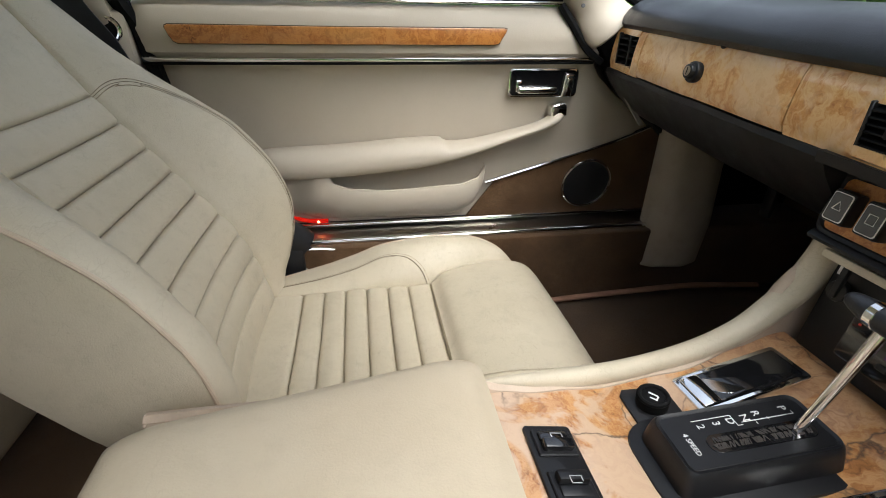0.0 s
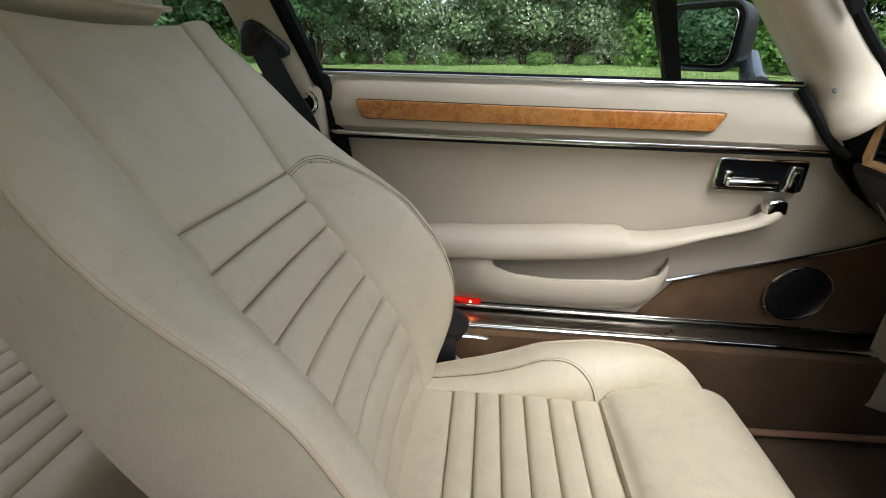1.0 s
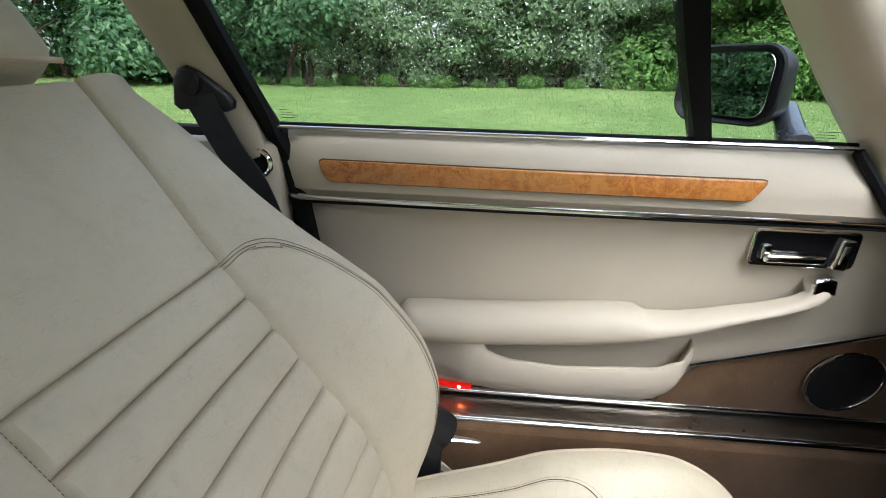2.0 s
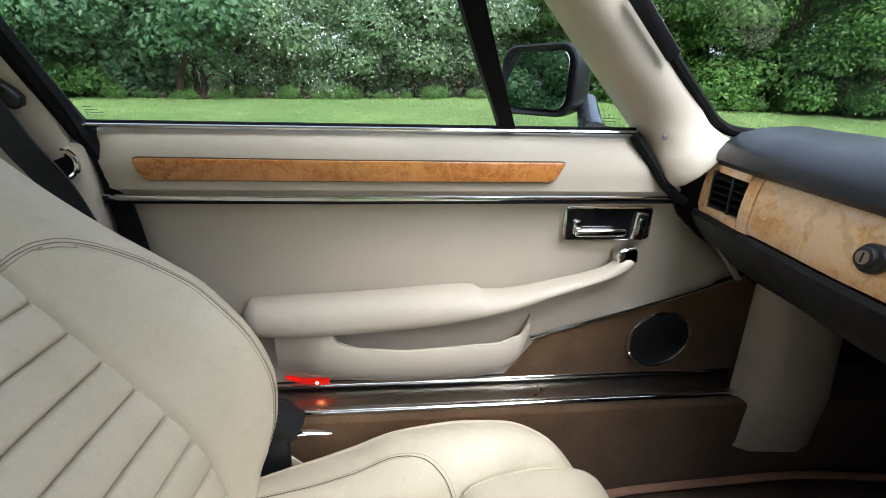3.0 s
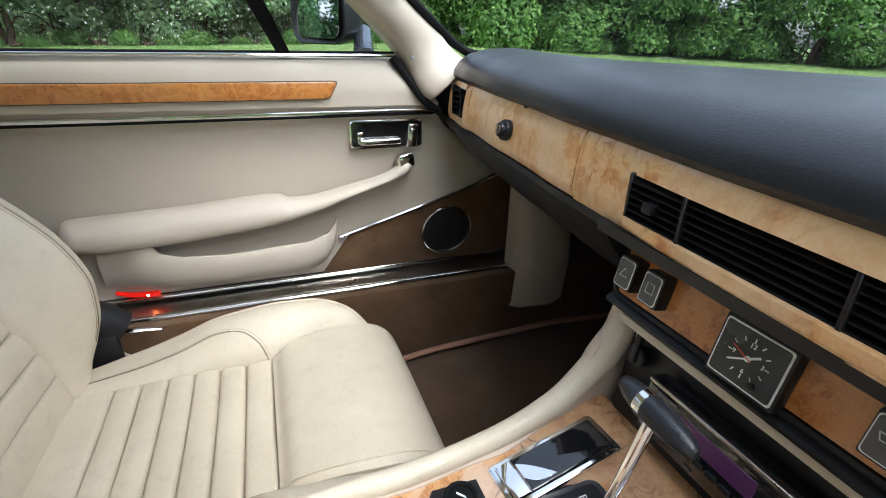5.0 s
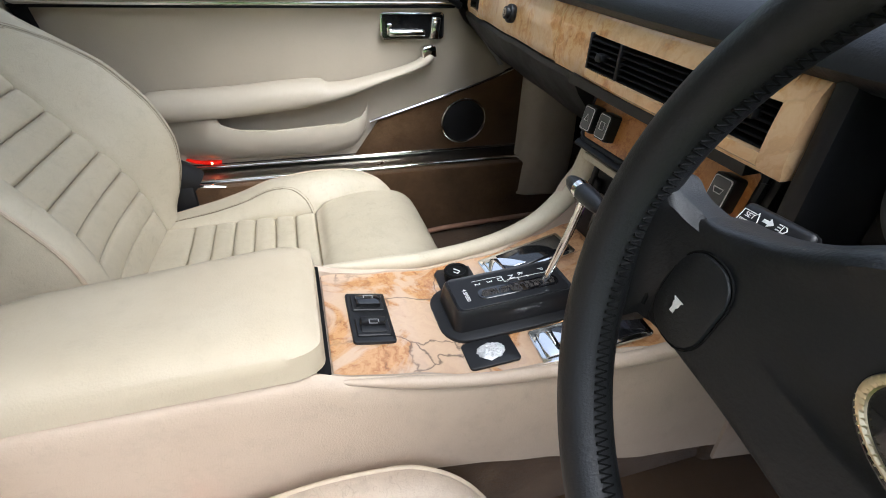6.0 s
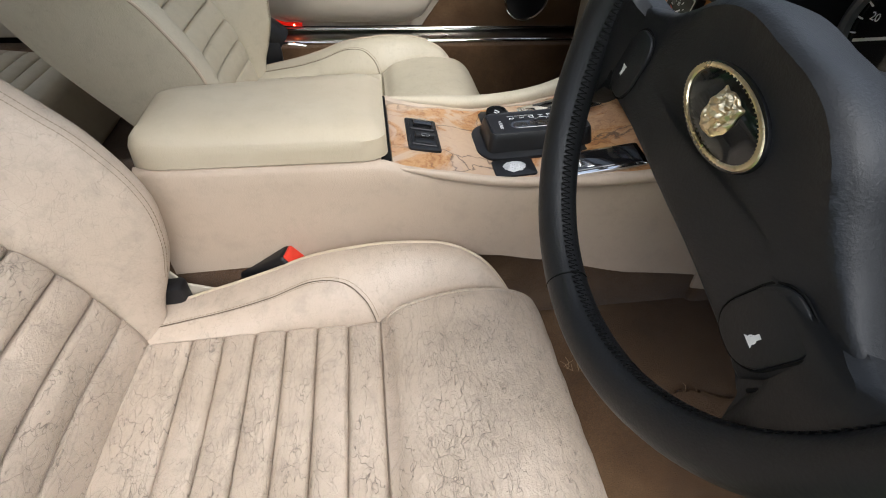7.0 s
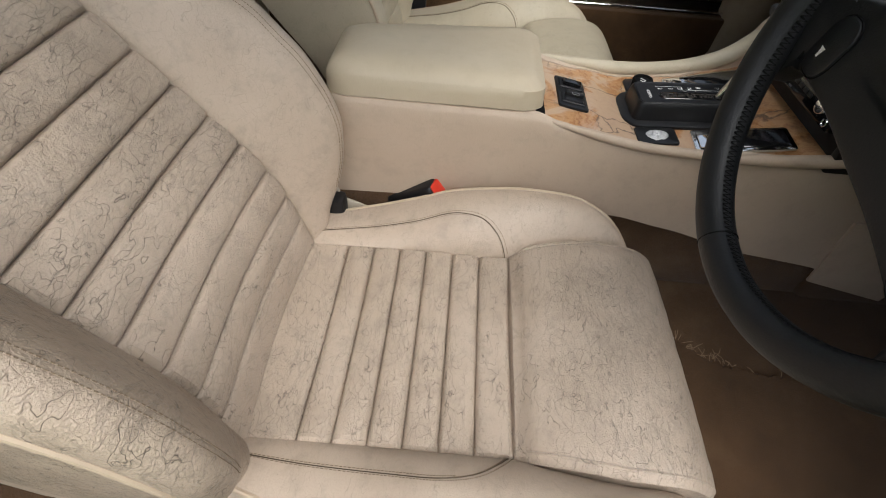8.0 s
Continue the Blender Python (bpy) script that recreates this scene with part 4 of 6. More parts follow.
def build_seat(name, base, recline, hide, side_hide, label, rug, single=0, insert=0.142, shift=-0.038, s0=0.070, s1=0.459, nb=8):
    """A front seat, its crease at base, facing x."""
    seat = thing(name, (base[0] + 0.2, base[1], 0.2), label, "car seat", "front seats")
    o = Vector(base)
    ob = o + Vector((shift, 0, 0))
    cush, clen = arc(CUSH)
    turn = Matrix.Rotation(radians(-recline), 3, "Y")
    back, blen = arc(BACK)

    def C(u, v):
        p = cush(u)
        p = Vector((p.x, 0, p.z))
        dish = -0.006 * math.cos(min(1, abs(v) / 0.16) * math.pi / 2) if u < 0.31 else 0.004 * math.cos(min(1, abs(v) / 0.2) * math.pi / 2)
        return o + Vector((p.x, v, p.z + dish))

    def B(s, v):
        p = turn @ back(s)
        q = turn @ back(s + 0.002)
        t = (q - p).normalized()
        n = Vector((t.z, 0, -t.x))
        return ob + Vector((p.x, v, p.z)) - n * 0.010 * math.cos(min(1, abs(v) / 0.14) * math.pi / 2)

    # cushion: sewn ribs, front roll
    seams = (shift, 0.056, 0.097, 0.138, 0.179, 0.221, 0.263, 0.308)
    u_end = seams[-1]
    for k, (a, b) in enumerate(zip(seams, seams[1:])):
        part("cushion_rib", pillow(C, a, b, -0.156, 0.156, 12, 40, 0.0050, 0.0070, 0.03, rug, k), hide, seat)
    hw = lambda u: 0.156 + 0.018 * max(0.0, min(1.0, (u - 0.315) / 0.12)) ** 0.7
    part("front_roll", pillow(C, u_end - 0.002, clen, lambda u: -hw(u), lambda u: hw(u), 40, 40, 0.006, 0.004, 0.04, rug, 3), hide, seat)
    for side in (1, -1):
        part("roll_piping", tube([C(u_end + 0.012 + (clen - u_end - 0.06) * k / 40, side * (hw(u_end + 0.012 + (clen - u_end - 0.06) * k / 40) - 0.010)) + Vector((0, 0, 0.0035)) for k in range(41)], 0.0020, 6), hide, seat)
    part("cushion_frame", rbox(o.x - 0.02, o.x + 0.50, o.y - 0.19, o.y + 0.19, 0.215, o.z - 0.025, 0.02), hide, seat)
    # cushion bolsters
    kh = [(0.0, 0.010), (0.08, 0.017), (0.15, 0.032), (0.22, 0.056), (0.28, 0.066), (0.33, 0.070), (0.385, 0.069), (0.42, 0.063), (0.455, 0.050), (0.48, 0.036), (0.50, 0.018), (0.51, 0.004)]
    ko = [(0.0, 0.205), (0.08, 0.226), (0.18, 0.238), (0.30, 0.242), (0.40, 0.238), (0.44, 0.228), (0.47, 0.212), (0.49, 0.196), (0.51, 0.178)]

    def bolster_z(u, q):
        return glide(kh, u) * math.sin(math.pi * min(1, max(0, q)) ** 0.80 * 0.60) ** 0.9 - 0.002

    def CB(u, q, side):
        """The top of a cushion bolster, from its inner seam (q 0) to its piping (q 1)."""
        inner = hw(u) - 0.004
        v = inner + (max(glide(ko, u), inner + 0.004) - inner) * q
        p = cush(min(u, 0.29))
        drop = max(0, u - 0.46) ** 1.5 * 6
        return o + Vector((u, side * v, p.z + bolster_z(u, q) - drop * 0.3))

    for side in (1, -1):
        rings = []
        for i in range(46):
            u = -0.015 + 0.52 * i / 45
            top = [CB(u, k / 12, side) for k in range(13)]
            e = top[-1]
            w = 0.010 if u < 0.49 else 0.004
            tail = [e + Vector((0, side * w * 0.7, -0.012)), e + Vector((0, side * w, -0.03)), Vector((e.x, e.y + side * w * 0.6, o.z - 0.06)), Vector((e.x, e.y - side * 0.01, o.z - 0.13)), Vector((top[0].x, top[0].y, o.z - 0.13))]
            rings.append(top + tail)
        bol = part("cushion_bolster", loft(rings), side_hide, seat)
        part("piping", tube([CB(-0.01 + 0.51 * i / 50, 1.0, side) + Vector((0, side * 0.002, -0.002)) for i in range(51)], 0.0035, 8), PIPING, bol)
        for off in (0.0, 0.0075):
            line = spline([(0.0, 0.42, 0), (0.08, 0.42, 0), (0.16, 0.45, 0), (0.22, 0.50, 0), (0.262, 0.42, 0), (0.29, 0.22, 0), (0.306, 0.02, 0)], 100)
            pts = [CB(p.x - off * (0.7 if p.x > 0.24 else 0.0), max(0, p.y - off * 8 * (1 if p.x < 0.24 else 0.5)), side) for p in line]
            stitch = [tube([a + Vector((0, 0, 0.0007)), a.lerp(b, 0.66) + Vector((0, 0, 0.0009))], 0.00045, 4) for a, b in zip(pts, pts[1:])]
            part("stitching", join(*stitch), THREAD, bol)
        part("seam", tube([CB(p.x - 0.003, max(0, p.y - 0.03), side) for p in line], 0.0007, 6), SEAM, bol)

    # backrest: ribs, plain upper panel
    hb = lambda s: glide([(0.0, insert + 0.012), (0.15, insert + 0.006), (0.30, insert), (0.46, insert - 0.008), (0.66, insert - 0.004)], s)
    for k in range(nb):
        a, b = s0 + (s1 - s0) * k / nb, s0 + (s1 - s0) * (k + 1) / nb
        part("backrest_rib", pillow(B, a, b, lambda s: -hb(s), hb, 12, 36, 0.0050, 0.0070, 0.03, rug, 9 + k, -1), hide, seat)
    part("backrest_foot", pillow(B, 0.0, s0, lambda s: -hb(s), hb, 8, 36, 0.003, 0.003, 0.03, rug, 0, -1), hide, seat)
    part("upper_panel", pillow(B, s1, blen + 0.004, lambda s: -hb(s), hb, 26, 36, 0.006, 0.004, 0.03, rug * 0.6, 5, -1), hide, seat)
    # backrest bolsters
    kb = [(0.0, 0.006), (0.04, 0.016), (0.08, 0.042), (0.13, 0.070), (0.17, 0.087), (0.237, 0.099), (0.305, 0.095), (0.368, 0.075), (0.435, 0.048), (0.52, 0.022), (0.60, 0.010), (0.67, 0.002)]
    kb_in = [(0.0, 0.004), (0.06, 0.016), (0.12, 0.034), (0.20, 0.056), (0.28, 0.062), (0.34, 0.053), (0.40, 0.034), (0.45, 0.020), (0.55, 0.010), (0.67, 0.002)]
    kw = [(0.0, 0.190), (0.05, 0.226), (0.10, 0.246), (0.18, 0.256), (0.48, 0.256), (0.56, 0.248), (0.62, 0.232), (0.67, 0.206)]

    def tall(s, side):
        return glide(kb_in if side == single else kb, s)

    def wide(s, side):
        return glide(kw, s)

    def BB(s, q, side):
        """The face of a backrest bolster from its inner seam (q 0) over its crest (q 0.8) to its piping (q 1)."""
        p = turn @ back(s)
        t = (turn @ back(s + 0.002) - p).normalized()
        n = Vector((t.z, 0, -t.x))
        inner, outer = hb(s) - 0.004, wide(s, side)
        v = inner + (outer - inner) * (q if q < 0.8 else 0.8 + 0.2 * math.sin((q - 0.8) / 0.2 * math.pi / 2))
        crest = tall(s, side) + (0.013 if side == single else 0.004)
        if q < 0.8:
            a = q / 0.8
            h = crest * (0.45 * math.sin(a * math.pi / 2) + 0.55 * a * a * (3 - 2 * a)) + 0.006 * math.sin(a * math.pi)
        else:
            h = crest - (0.008 if side == single else 0.016 + 0.10 * crest) * (1 - math.cos((q - 0.8) / 0.2 * math.pi / 2))
        h -= 0.008 * max(0.0, 1 - q / 0.07) ** 1.3
        if rug > 0.001:
            w = ob + Vector((p.x, side * v, p.z))
            h += 0.0016 * noise.noise(w * 26) * min(1, q * 6)
        return ob + Vector((p.x, 0, p.z)) + Vector((0, side * v, 0)) + n * h

    top_s = blen + 0.004
    for side in (1, -1):
        rings = []
        for i in range(61):
            s = top_s * i / 60
            face = [BB(s, q, side) for q in [0, 0.015, 0.03, 0.05, 0.075] + [0.1 + 0.9 * k / 24 for k in range(25)]]
            p = turn @ back(s)
            t = (turn @ back(s + 0.002) - p).normalized()
            n = Vector((t.z, 0, -t.x))
            rings.append(face + [face[-1] - n * 0.02 + Vector((0, side * 0.002, 0)), ob + Vector((p.x, side * (wide(s, side) - 0.001), p.z)) - n * 0.045, face[0] - n * 0.045])
        bol = part("backrest_bolster", loft(rings), side_hide if side > 0 or side_hide is not WORN_SOFT else CRACKED, seat)
        part("piping", tube([BB(top_s * i / 70, 1.0, side) for i in range(71)], 0.0029, 8), PIPING, bol)
        for off in (0.0, 0.008):
            line = spline([(s1, 0.0, 0), (s1 + 0.004, 0.15, 0), (s1 + 0.002, 0.30, 0), (s1 - 0.012, 0.46, 0), (s1 - 0.045, 0.60, 0), (0.36, 0.69, 0), (0.27, 0.71, 0), (0.17, 0.71, 0), (0.08, 0.66, 0)], 190)
            pts = [BB(p.x - off * (1 if p.y < 0.5 else 0.2), max(0, p.y - off * 7 * (1 if p.y > 0.3 else 0)), side) for p in line]
            if single == side:
                break
            stitch = [tube([a + Vector((0.0005, 0, 0.0005)), a.lerp(b, 0.66) + Vector((0.0006, 0, 0.0006))], 0.00045, 4) for a, b in zip(pts, pts[1:])]
            part("stitching", join(*stitch), THREAD, bol)
        if single == side:
            row = [BB(0.09 + 0.37 * k / 90, 0.035, side) for k in range(91)]
            part("stitching", join(*[tube([a, a.lerp(b, 0.6)], 0.0006, 5) for a, b in zip(row, row[1:])]), THREAD, bol)
            continue
        if rug < 0.001:
            part("seam", tube([BB(p.x - 0.004, max(0, p.y - 0.02), side) + Vector((0.0006, 0, 0.0004)) for p in line], 0.0004, 6), SEAM, bol)
    # shell behind
    rings = []
    for i in range(41):
        s = top_s * i / 40
        p = turn @ back(s)
        t = (turn @ back(s + 0.002) - p).normalized()
        n = Vector((t.z, 0, -t.x))
        w, wn_ = wide(s, 1), wide(s, -1)
        c = ob + Vector((p.x, 0, p.z))
        deep = lerp([(0.0, 0.11), (0.3, 0.125), (0.55, 0.10), (0.68, 0.06)], s)
        rings.append([c + Vector((0, v, 0)) + n * h for v, h in ((-wn_ + 0.002, -0.020), (-wn_ + 0.003, -0.07), (-wn_ + 0.012, -deep + 0.01), (-wn_ + 0.035, -deep), (w - 0.035, -deep), (w - 0.012, -deep + 0.01), (w - 0.003, -0.07), (w - 0.002, -0.020))])
    part("back_shell", loft(rings), side_hide, seat)
    # headrest
    top = turn @ back(blen)
    t = (top - turn @ back(blen - 0.004)).normalized()
    n = Vector((t.z, 0, -t.x))
    hm = frame_axes(ob + Vector((top.x, 0, top.z)) + t * 0.105 - n * 0.035, n, (0, 1, 0), t)
    hr = part("headrest", rbox(-0.05, 0.045, -0.142, 0.142, -0.088, 0.075, 0.03, 4, hm), hide, seat)
    part("piping", tube([hm @ Vector((0.034, 0.138 * math.sin(a) if abs(math.sin(a)) < 0.98 else 0.138 * math.copysign(1, math.sin(a)), -0.080)) for a in (math.pi * (k / 20 - 0.5) for k in range(21))], 0.0035, 6), PIPING, hr)
    for v in (-0.05, 0.05):
        part("headrest_post", tube([hm @ Vector((0, v, -0.085)), hm @ Vector((0, v, -0.15))], 0.006, 8), CHROME, seat)
    return seat


build_seat("passenger_seat", (-0.134, 0.688, 0.384), 3.0, LEATHER, LEATHER, "cream leather front seat with sewn horizontal ribs, lightly creased", 0.0004, -1)
build_seat("driver_seat", (-0.174, -0.090, 0.362), 3.0, WORN, WORN_SOFT, "cracked and soiled cream leather front seat with sewn ribs", 0.0013, 0, 0.148, -0.040)


def build_rear_seat():
    rear = thing("rear_seat", (-0.95, 0.68, 0.20), "cream leather rear seat with sewn ribs", "rear seat")
    for k in range(9):
        a = -0.62 - 0.042 * k
        part("cushion_rib", pillow(lambda u, v: Vector((u, v, 0.40 - 0.10 * (u + 0.62))), a - 0.041, a, 0.42, 0.98, 6, 20, 0.007, 0.003, 0.03), LEATHER, rear)
    for k in range(8):
        a = 0.02 + 0.046 * k
        part("backrest_rib", pillow(lambda s, v: Vector((-1.0 - 0.4 * s, v, 0.44 + 0.9 * s)), a, a + 0.045, 0.42, 0.98, 6, 20, 0.007, 0.003, 0.03, way=-1), LEATHER, rear)
    part("front_roll", rbox(-0.62, -0.545, 0.40, 1.0, 0.22, 0.415, 0.03, 4), LEATHER, rear)
    part("seat_base", rbox(-1.0, -0.57, 0.40, 1.0, 0.20, 0.37, 0.02), LEATHER, rear)


build_rear_seat()

# ---- centre console ----
MID = 0.292


def top_z(x):
    return lerp([(0.10, 0.536), (0.17, 0.532), (0.24, 0.521), (0.32, 0.508), (0.40, 0.512), (0.50, 0.527), (0.56, 0.540)], x)


def half_w(x):
    return lerp([(-0.25, 0.098), (0.10, 0.100), (0.20, 0.104), (0.40, 0.122), (0.55, 0.145), (0.75, 0.150)], x)


def build_console():
    con = thing("centre_console", (0.2, MID, 0.2), "cream leather centre console with cracked burr walnut top", "centre console")
    rings = []
    for i in range(61):
        x = -0.163 + 0.863 * i / 60
        w = half_w(x) + 0.010
        z = top_z(x) if x < 0.50 else top_z(0.5) + 0.0
        z = lerp([(-0.26, 0.550), (0.15, 0.5475), (0.19, top_z(0.19) + 0.006)], x) if x < 0.18 else z + 0.006
        up = lerp([(0.5, 0), (0.56, 0.10), (0.62, 0.16)], x) if x > 0.5 else 0.0
        lo = straight([(-0.26, 0.37), (0.10, 0.385), (0.33, 0.384), (0.47, 0.360), (0.65, 0.338), (0.74, 0.318)], x)
        prof = [(-w - 0.006, lo), (-w - 0.004, 0.5 * (lo + z)), (-w, z - 0.03), (-w + 0.002, z - 0.012), (-w + 0.007, z - 0.003), (-w + 0.014, z), (-w + 0.020, z - 0.004), (-w + 0.022, z - 0.016)]
        rings.append([Vector((x, MID + v, q)) for v, q in prof] + [Vector((x, MID - v, q + up * (lo + 0.001 < q and v < -w + 0.021))) for v, q in reversed(prof)])
    part("console_side", loft(rings), CONSIDE, con)
    # walnut top, a curved sheet
    rings = []
    for i in range(31):
        x = 0.166 + 0.398 * i / 30
        w = half_w(x) - 0.006
        rings.append([Vector((x, MID - w, top_z(x))), Vector((x, MID + w, top_z(x))), Vector((x, MID + w, top_z(x) - 0.006)), Vector((x, MID - w, top_z(x) - 0.006))])
    part("walnut_top", loft(rings), CONWOOD, con, "cracked and bleached burr walnut veneer")
    # cheeks that sweep up to the dashboard
    for side in (1, -1):
        sweep = [(0.165, half_w(0.165), 0.537), (0.30, half_w(0.30) + 0.002, 0.520), (0.41, 0.128, 0.523), (0.49, 0.139, 0.543), (0.537, 0.145, 0.576), (0.568, 0.145, 0.622), (0.584, 0.142, 0.685)]
        if side < 0:
            sweep = [(0.165, half_w(0.165), 0.537), (0.30, half_w(0.30) + 0.004, 0.517), (0.40, 0.132, 0.520), (0.47, 0.144, 0.528), (0.56, 0.152, 0.541), (0.64, 0.154, 0.556)]
        line = spline(sweep, 48)
        r = [(0.012 + (0.008 if side > 0 else 0.006) * max(0, (i - 14) / 34)) * (1 if side > 0 else 0.6) * min(1.0, 0.25 + i / 8) for i in range(49)]
        part("rail", tube([Vector((p.x, MID + side * (p.y - (0.010 * max(0, (i - 14) / 34) if side > 0 else 0)), p.z - (0.006 * max(0, (i - 14) / 34) if side > 0 else 0))) for i, p in enumerate(line)], r, 16), LEATHER if side > 0 else CONSIDE, con, "padded cream rail")
    # armrest lid
    rings = []
    for k, (g, z) in enumerate(((-0.012, 0.5455), (-0.002, 0.546), (0.002, 0.550), (0.001, 0.565), (0.0, 0.578), (-0.004, 0.588), (-0.012, 0.596), (-0.024, 0.600), (-0.05, 0.603))):
        out = []
        for x, y in rrect(1.0, 1.0, 0.11, 6):
            near, far = 0.190 - g, 0.392 - 0.062 * (0.5 - x) ** 1.5 + g
            out.append(Vector((-0.001 + x * 2 * (0.159 + g), near + (far - near) * (y + 0.5), z - (0.008 if x > 0.3 else 0) * (k > 4))))
        rings.append(out)
    lid = part("armrest_lid", loft(rings), LIDHIDE, con, "yellowed padded cream leather armrest lid")
    part("lid_deck", rbox(-0.160, 0.150, MID - 0.100, MID + 0.100, 0.520, 0.5445, 0.002), CONSIDE, con)
    part("lid_gap", rbox(0.150, 0.164, MID - 0.098, MID + 0.098, 0.515, 0.5450, 0.002), RUBBER, con)
    part("bay_side", rbox(0.556, 0.74, 0.134, 0.146, 0.525, 0.70, 0.003), BLACK, con, "black side of the radio bay")
    part("lower_panel", prism([(0.655, 0.445), (0.668, 0.305), (0.82, 0.268), (0.84, 0.445)], 0.006, 0.0015, 2, frame_axes((0, 0.130, 0), (1, 0, 0), (0, 0, 1), (0, -1, 0))), CONSIDE, con)
    part("tunnel_carpet", rbox(-0.30, 0.95, MID - 0.112, MID + 0.098, 0.201, 0.45, 0.01), CARPET, con, "brown carpet on the tunnel")


build_console()


def on_top(x, y, z=0.0):
    """A pose on the console's top: x ahead, y to the passenger."""
    slope = (top_z(x + 0.02) - top_z(x - 0.02)) / 0.04
    return frame_axes((x, y, top_z(x) + z), (1, 0, slope), (0, 1, 0), (-slope, 0, 1))


def build_console_things():
    # window switches
    sw = thing("window_switch_panel", (0.216, MID, top_z(0.216)), "black twin window switch panel in the walnut", "switch panel")
    m = on_top(0.216, 0.291)
    part("plate", prism(rrect(0.050, 0.092, 0.004), 0.005, 0.0015, 2, m), BLACK, sw)
    for y in (-0.022, 0.024):
        part("surround", prism(rrect(0.040, 0.030, 0.002), 0.0075, 0.001, 1, m @ pose(0, y, 0)), BLACK, sw)
        part("rocker", join(rbox(-0.015, 0.015, y - 0.0100, y + 0.001, 0.004, 0.013, 0.002, 2, m @ pose(0, 0, 0, 7, 0, 0)), rbox(-0.015, 0.015, y - 0.001, y + 0.0100, 0.004, 0.0135, 0.002, 2, m @ pose(0, 0, 0, -5, 0, 0))), GLOSS if y > 0 else BLACK, sw)
        part("symbol", bars([(-0.006, y - 0.004, 0.010, 0.001), (-0.006, y + 0.003, 0.012, 0.001), (-0.006, y - 0.004, 0.001, 0.008), (0.005, y - 0.002, 0.001, 0.006)], m @ pose(0, 0, 0.0150)), mat_plain("dim_print", (0.28, 0.28, 0.28), 0.6, depth=0), sw)
    # lighter
    lt = thing("cigar_lighter", (0.352, 0.362, top_z(0.352)), "black cigar lighter knob on a square plate", "lighter")
    m = on_top(0.351, 0.362)
    part("plate", prism([(-0.028, -0.022), (0.026, -0.024), (0.026, 0.022), (-0.022, 0.026), (-0.028, 0.018)], 0.004, 0.0015, 2, m), BLACK, lt)
    part("knob", join(disc(0.0172, 0.015, m, 28, 0.003), ring(0.0150, 0.0026, m @ pose(0, 0, 0.0155), 28)), RUBBER, lt)
    part("symbol", bars([(-0.006, 0.001, 0.010, 0.002), (-0.002, -0.005, 0.008, 0.0016), (0.004, -0.004, 0.0016, 0.006)], m @ pose(0, 0, 0.0152, 0, 0, -50)), WHITE, lt)
    # ashtrays
    for y, x, tag in ((0.370, 0.462, "passenger side"), (0.198, 0.464, "driver side")):
        a = thing("ashtray", (x, y, top_z(x)), "chrome-framed black ashtray lid in the console", "ashtray", "ashtrays")
        m = on_top(x, y) @ pose(0, 0, 0, 0, 0, 4 if y > MID else -4)
        fr = prism(rrect(0.136, 0.056, 0.005), 0.006, 0.002, 2, m)
        part("chrome_rim", fr, CHROME, a)
        part("lid", prism(rrect(0.124, 0.044, 0.004), 0.0085, 0.003, 3, m), GLOSS, a)
        # bright curved reflection on the lid, laid on as a thin chrome crescent
        part("reflection_crescent", prism([(-0.050 + 0.042 * t, 0.017 - 0.034 * t ** 1.6) for t in (k / 10 for k in range(11))] + [(-0.050 + 0.030 * t, -0.017 + 0.026 * (1 - t) ** 2) for t in (1 - k / 10 for k in range(1, 10))], 0.0009, 0.0003, 1, m @ pose(0, 0, 0.0082)), CHROME, a)
        part("chrome_end", rbox(-0.0615, -0.040, -0.021, 0.021, 0.006, 0.0092, 0.001, 2, m), CHROME, a)
    # badge
    bd = thing("badge_plate", (0.345, 0.213, top_z(0.345)), "black plate with a pale emblem in the console", "badge")
    m = on_top(0.345, 0.213)
    part("plate", prism(rrect(0.062, 0.042, 0.005), 0.004, 0.0015, 2, m), BLACK, bd)
    bm = bmesh.new()
    bmesh.ops.create_icosphere(bm, subdivisions=5, radius=1.0)
    for v in bm.verts:
        q = v.co.copy()
        bumpy = 1 + 0.16 * noise.noise(q * 2.3) + 0.10 * noise.noise(q * 7)
        v.co = Vector((q.x * 0.0165 * bumpy, q.y * 0.0125 * bumpy, max(-0.001, q.z * 0.004 * (1 + 0.5 * noise.noise(q * 6)))))
    bmesh.ops.transform(bm, verts=bm.verts, matrix=m @ pose(0, 0, 0.004))
    part("emblem", bm, mat_plain("silver_paint", (0.55, 0.55, 0.55), 0.4, 0.3), bd)
    # gear selector
    gs = thing("gear_selector", (0.395, 0.288, top_z(0.395)), "black automatic gear selector with chrome lever in park", "gear selector")
    m = frame_axes((0.397, 0.288, 0.512), (1, 0, 0.06), (0, 1, 0), (-0.06, 0, 1)) @ Matrix.Diagonal((0.93, 0.93, 0.95, 1))
    part("foot", prism(rrect(0.212, 0.116, 0.036, 6), 0.007, 0.003, 2, m), BLACK, gs)
    rings = []
    for z, w, h in ((0.0, 0.182, 0.086), (0.008, 0.179, 0.083), (0.026, 0.173, 0.078), (0.033, 0.170, 0.075), (0.036, 0.166, 0.071), (0.034, 0.160, 0.065)):
        rings.append([m @ Vector((x, y, z)) for x, y in rrect(w, h, 0.012, 5)])
    part("housing", loft(rings), BLACK, gs)
    part("top_plate", prism(rrect(0.158, 0.063, 0.008), 0.0012, 0.0004, 1, m @ pose(0, 0, 0.0338)), BLACK, gs)
    slot = m @ pose(0.012, -0.008, 0.0345)
    part("slot_rim", prism(rrect(0.118, 0.022, 0.010, 6), 0.0016, 0.0006, 1, slot), GLOSS, gs)
    rnd = random.Random(4)
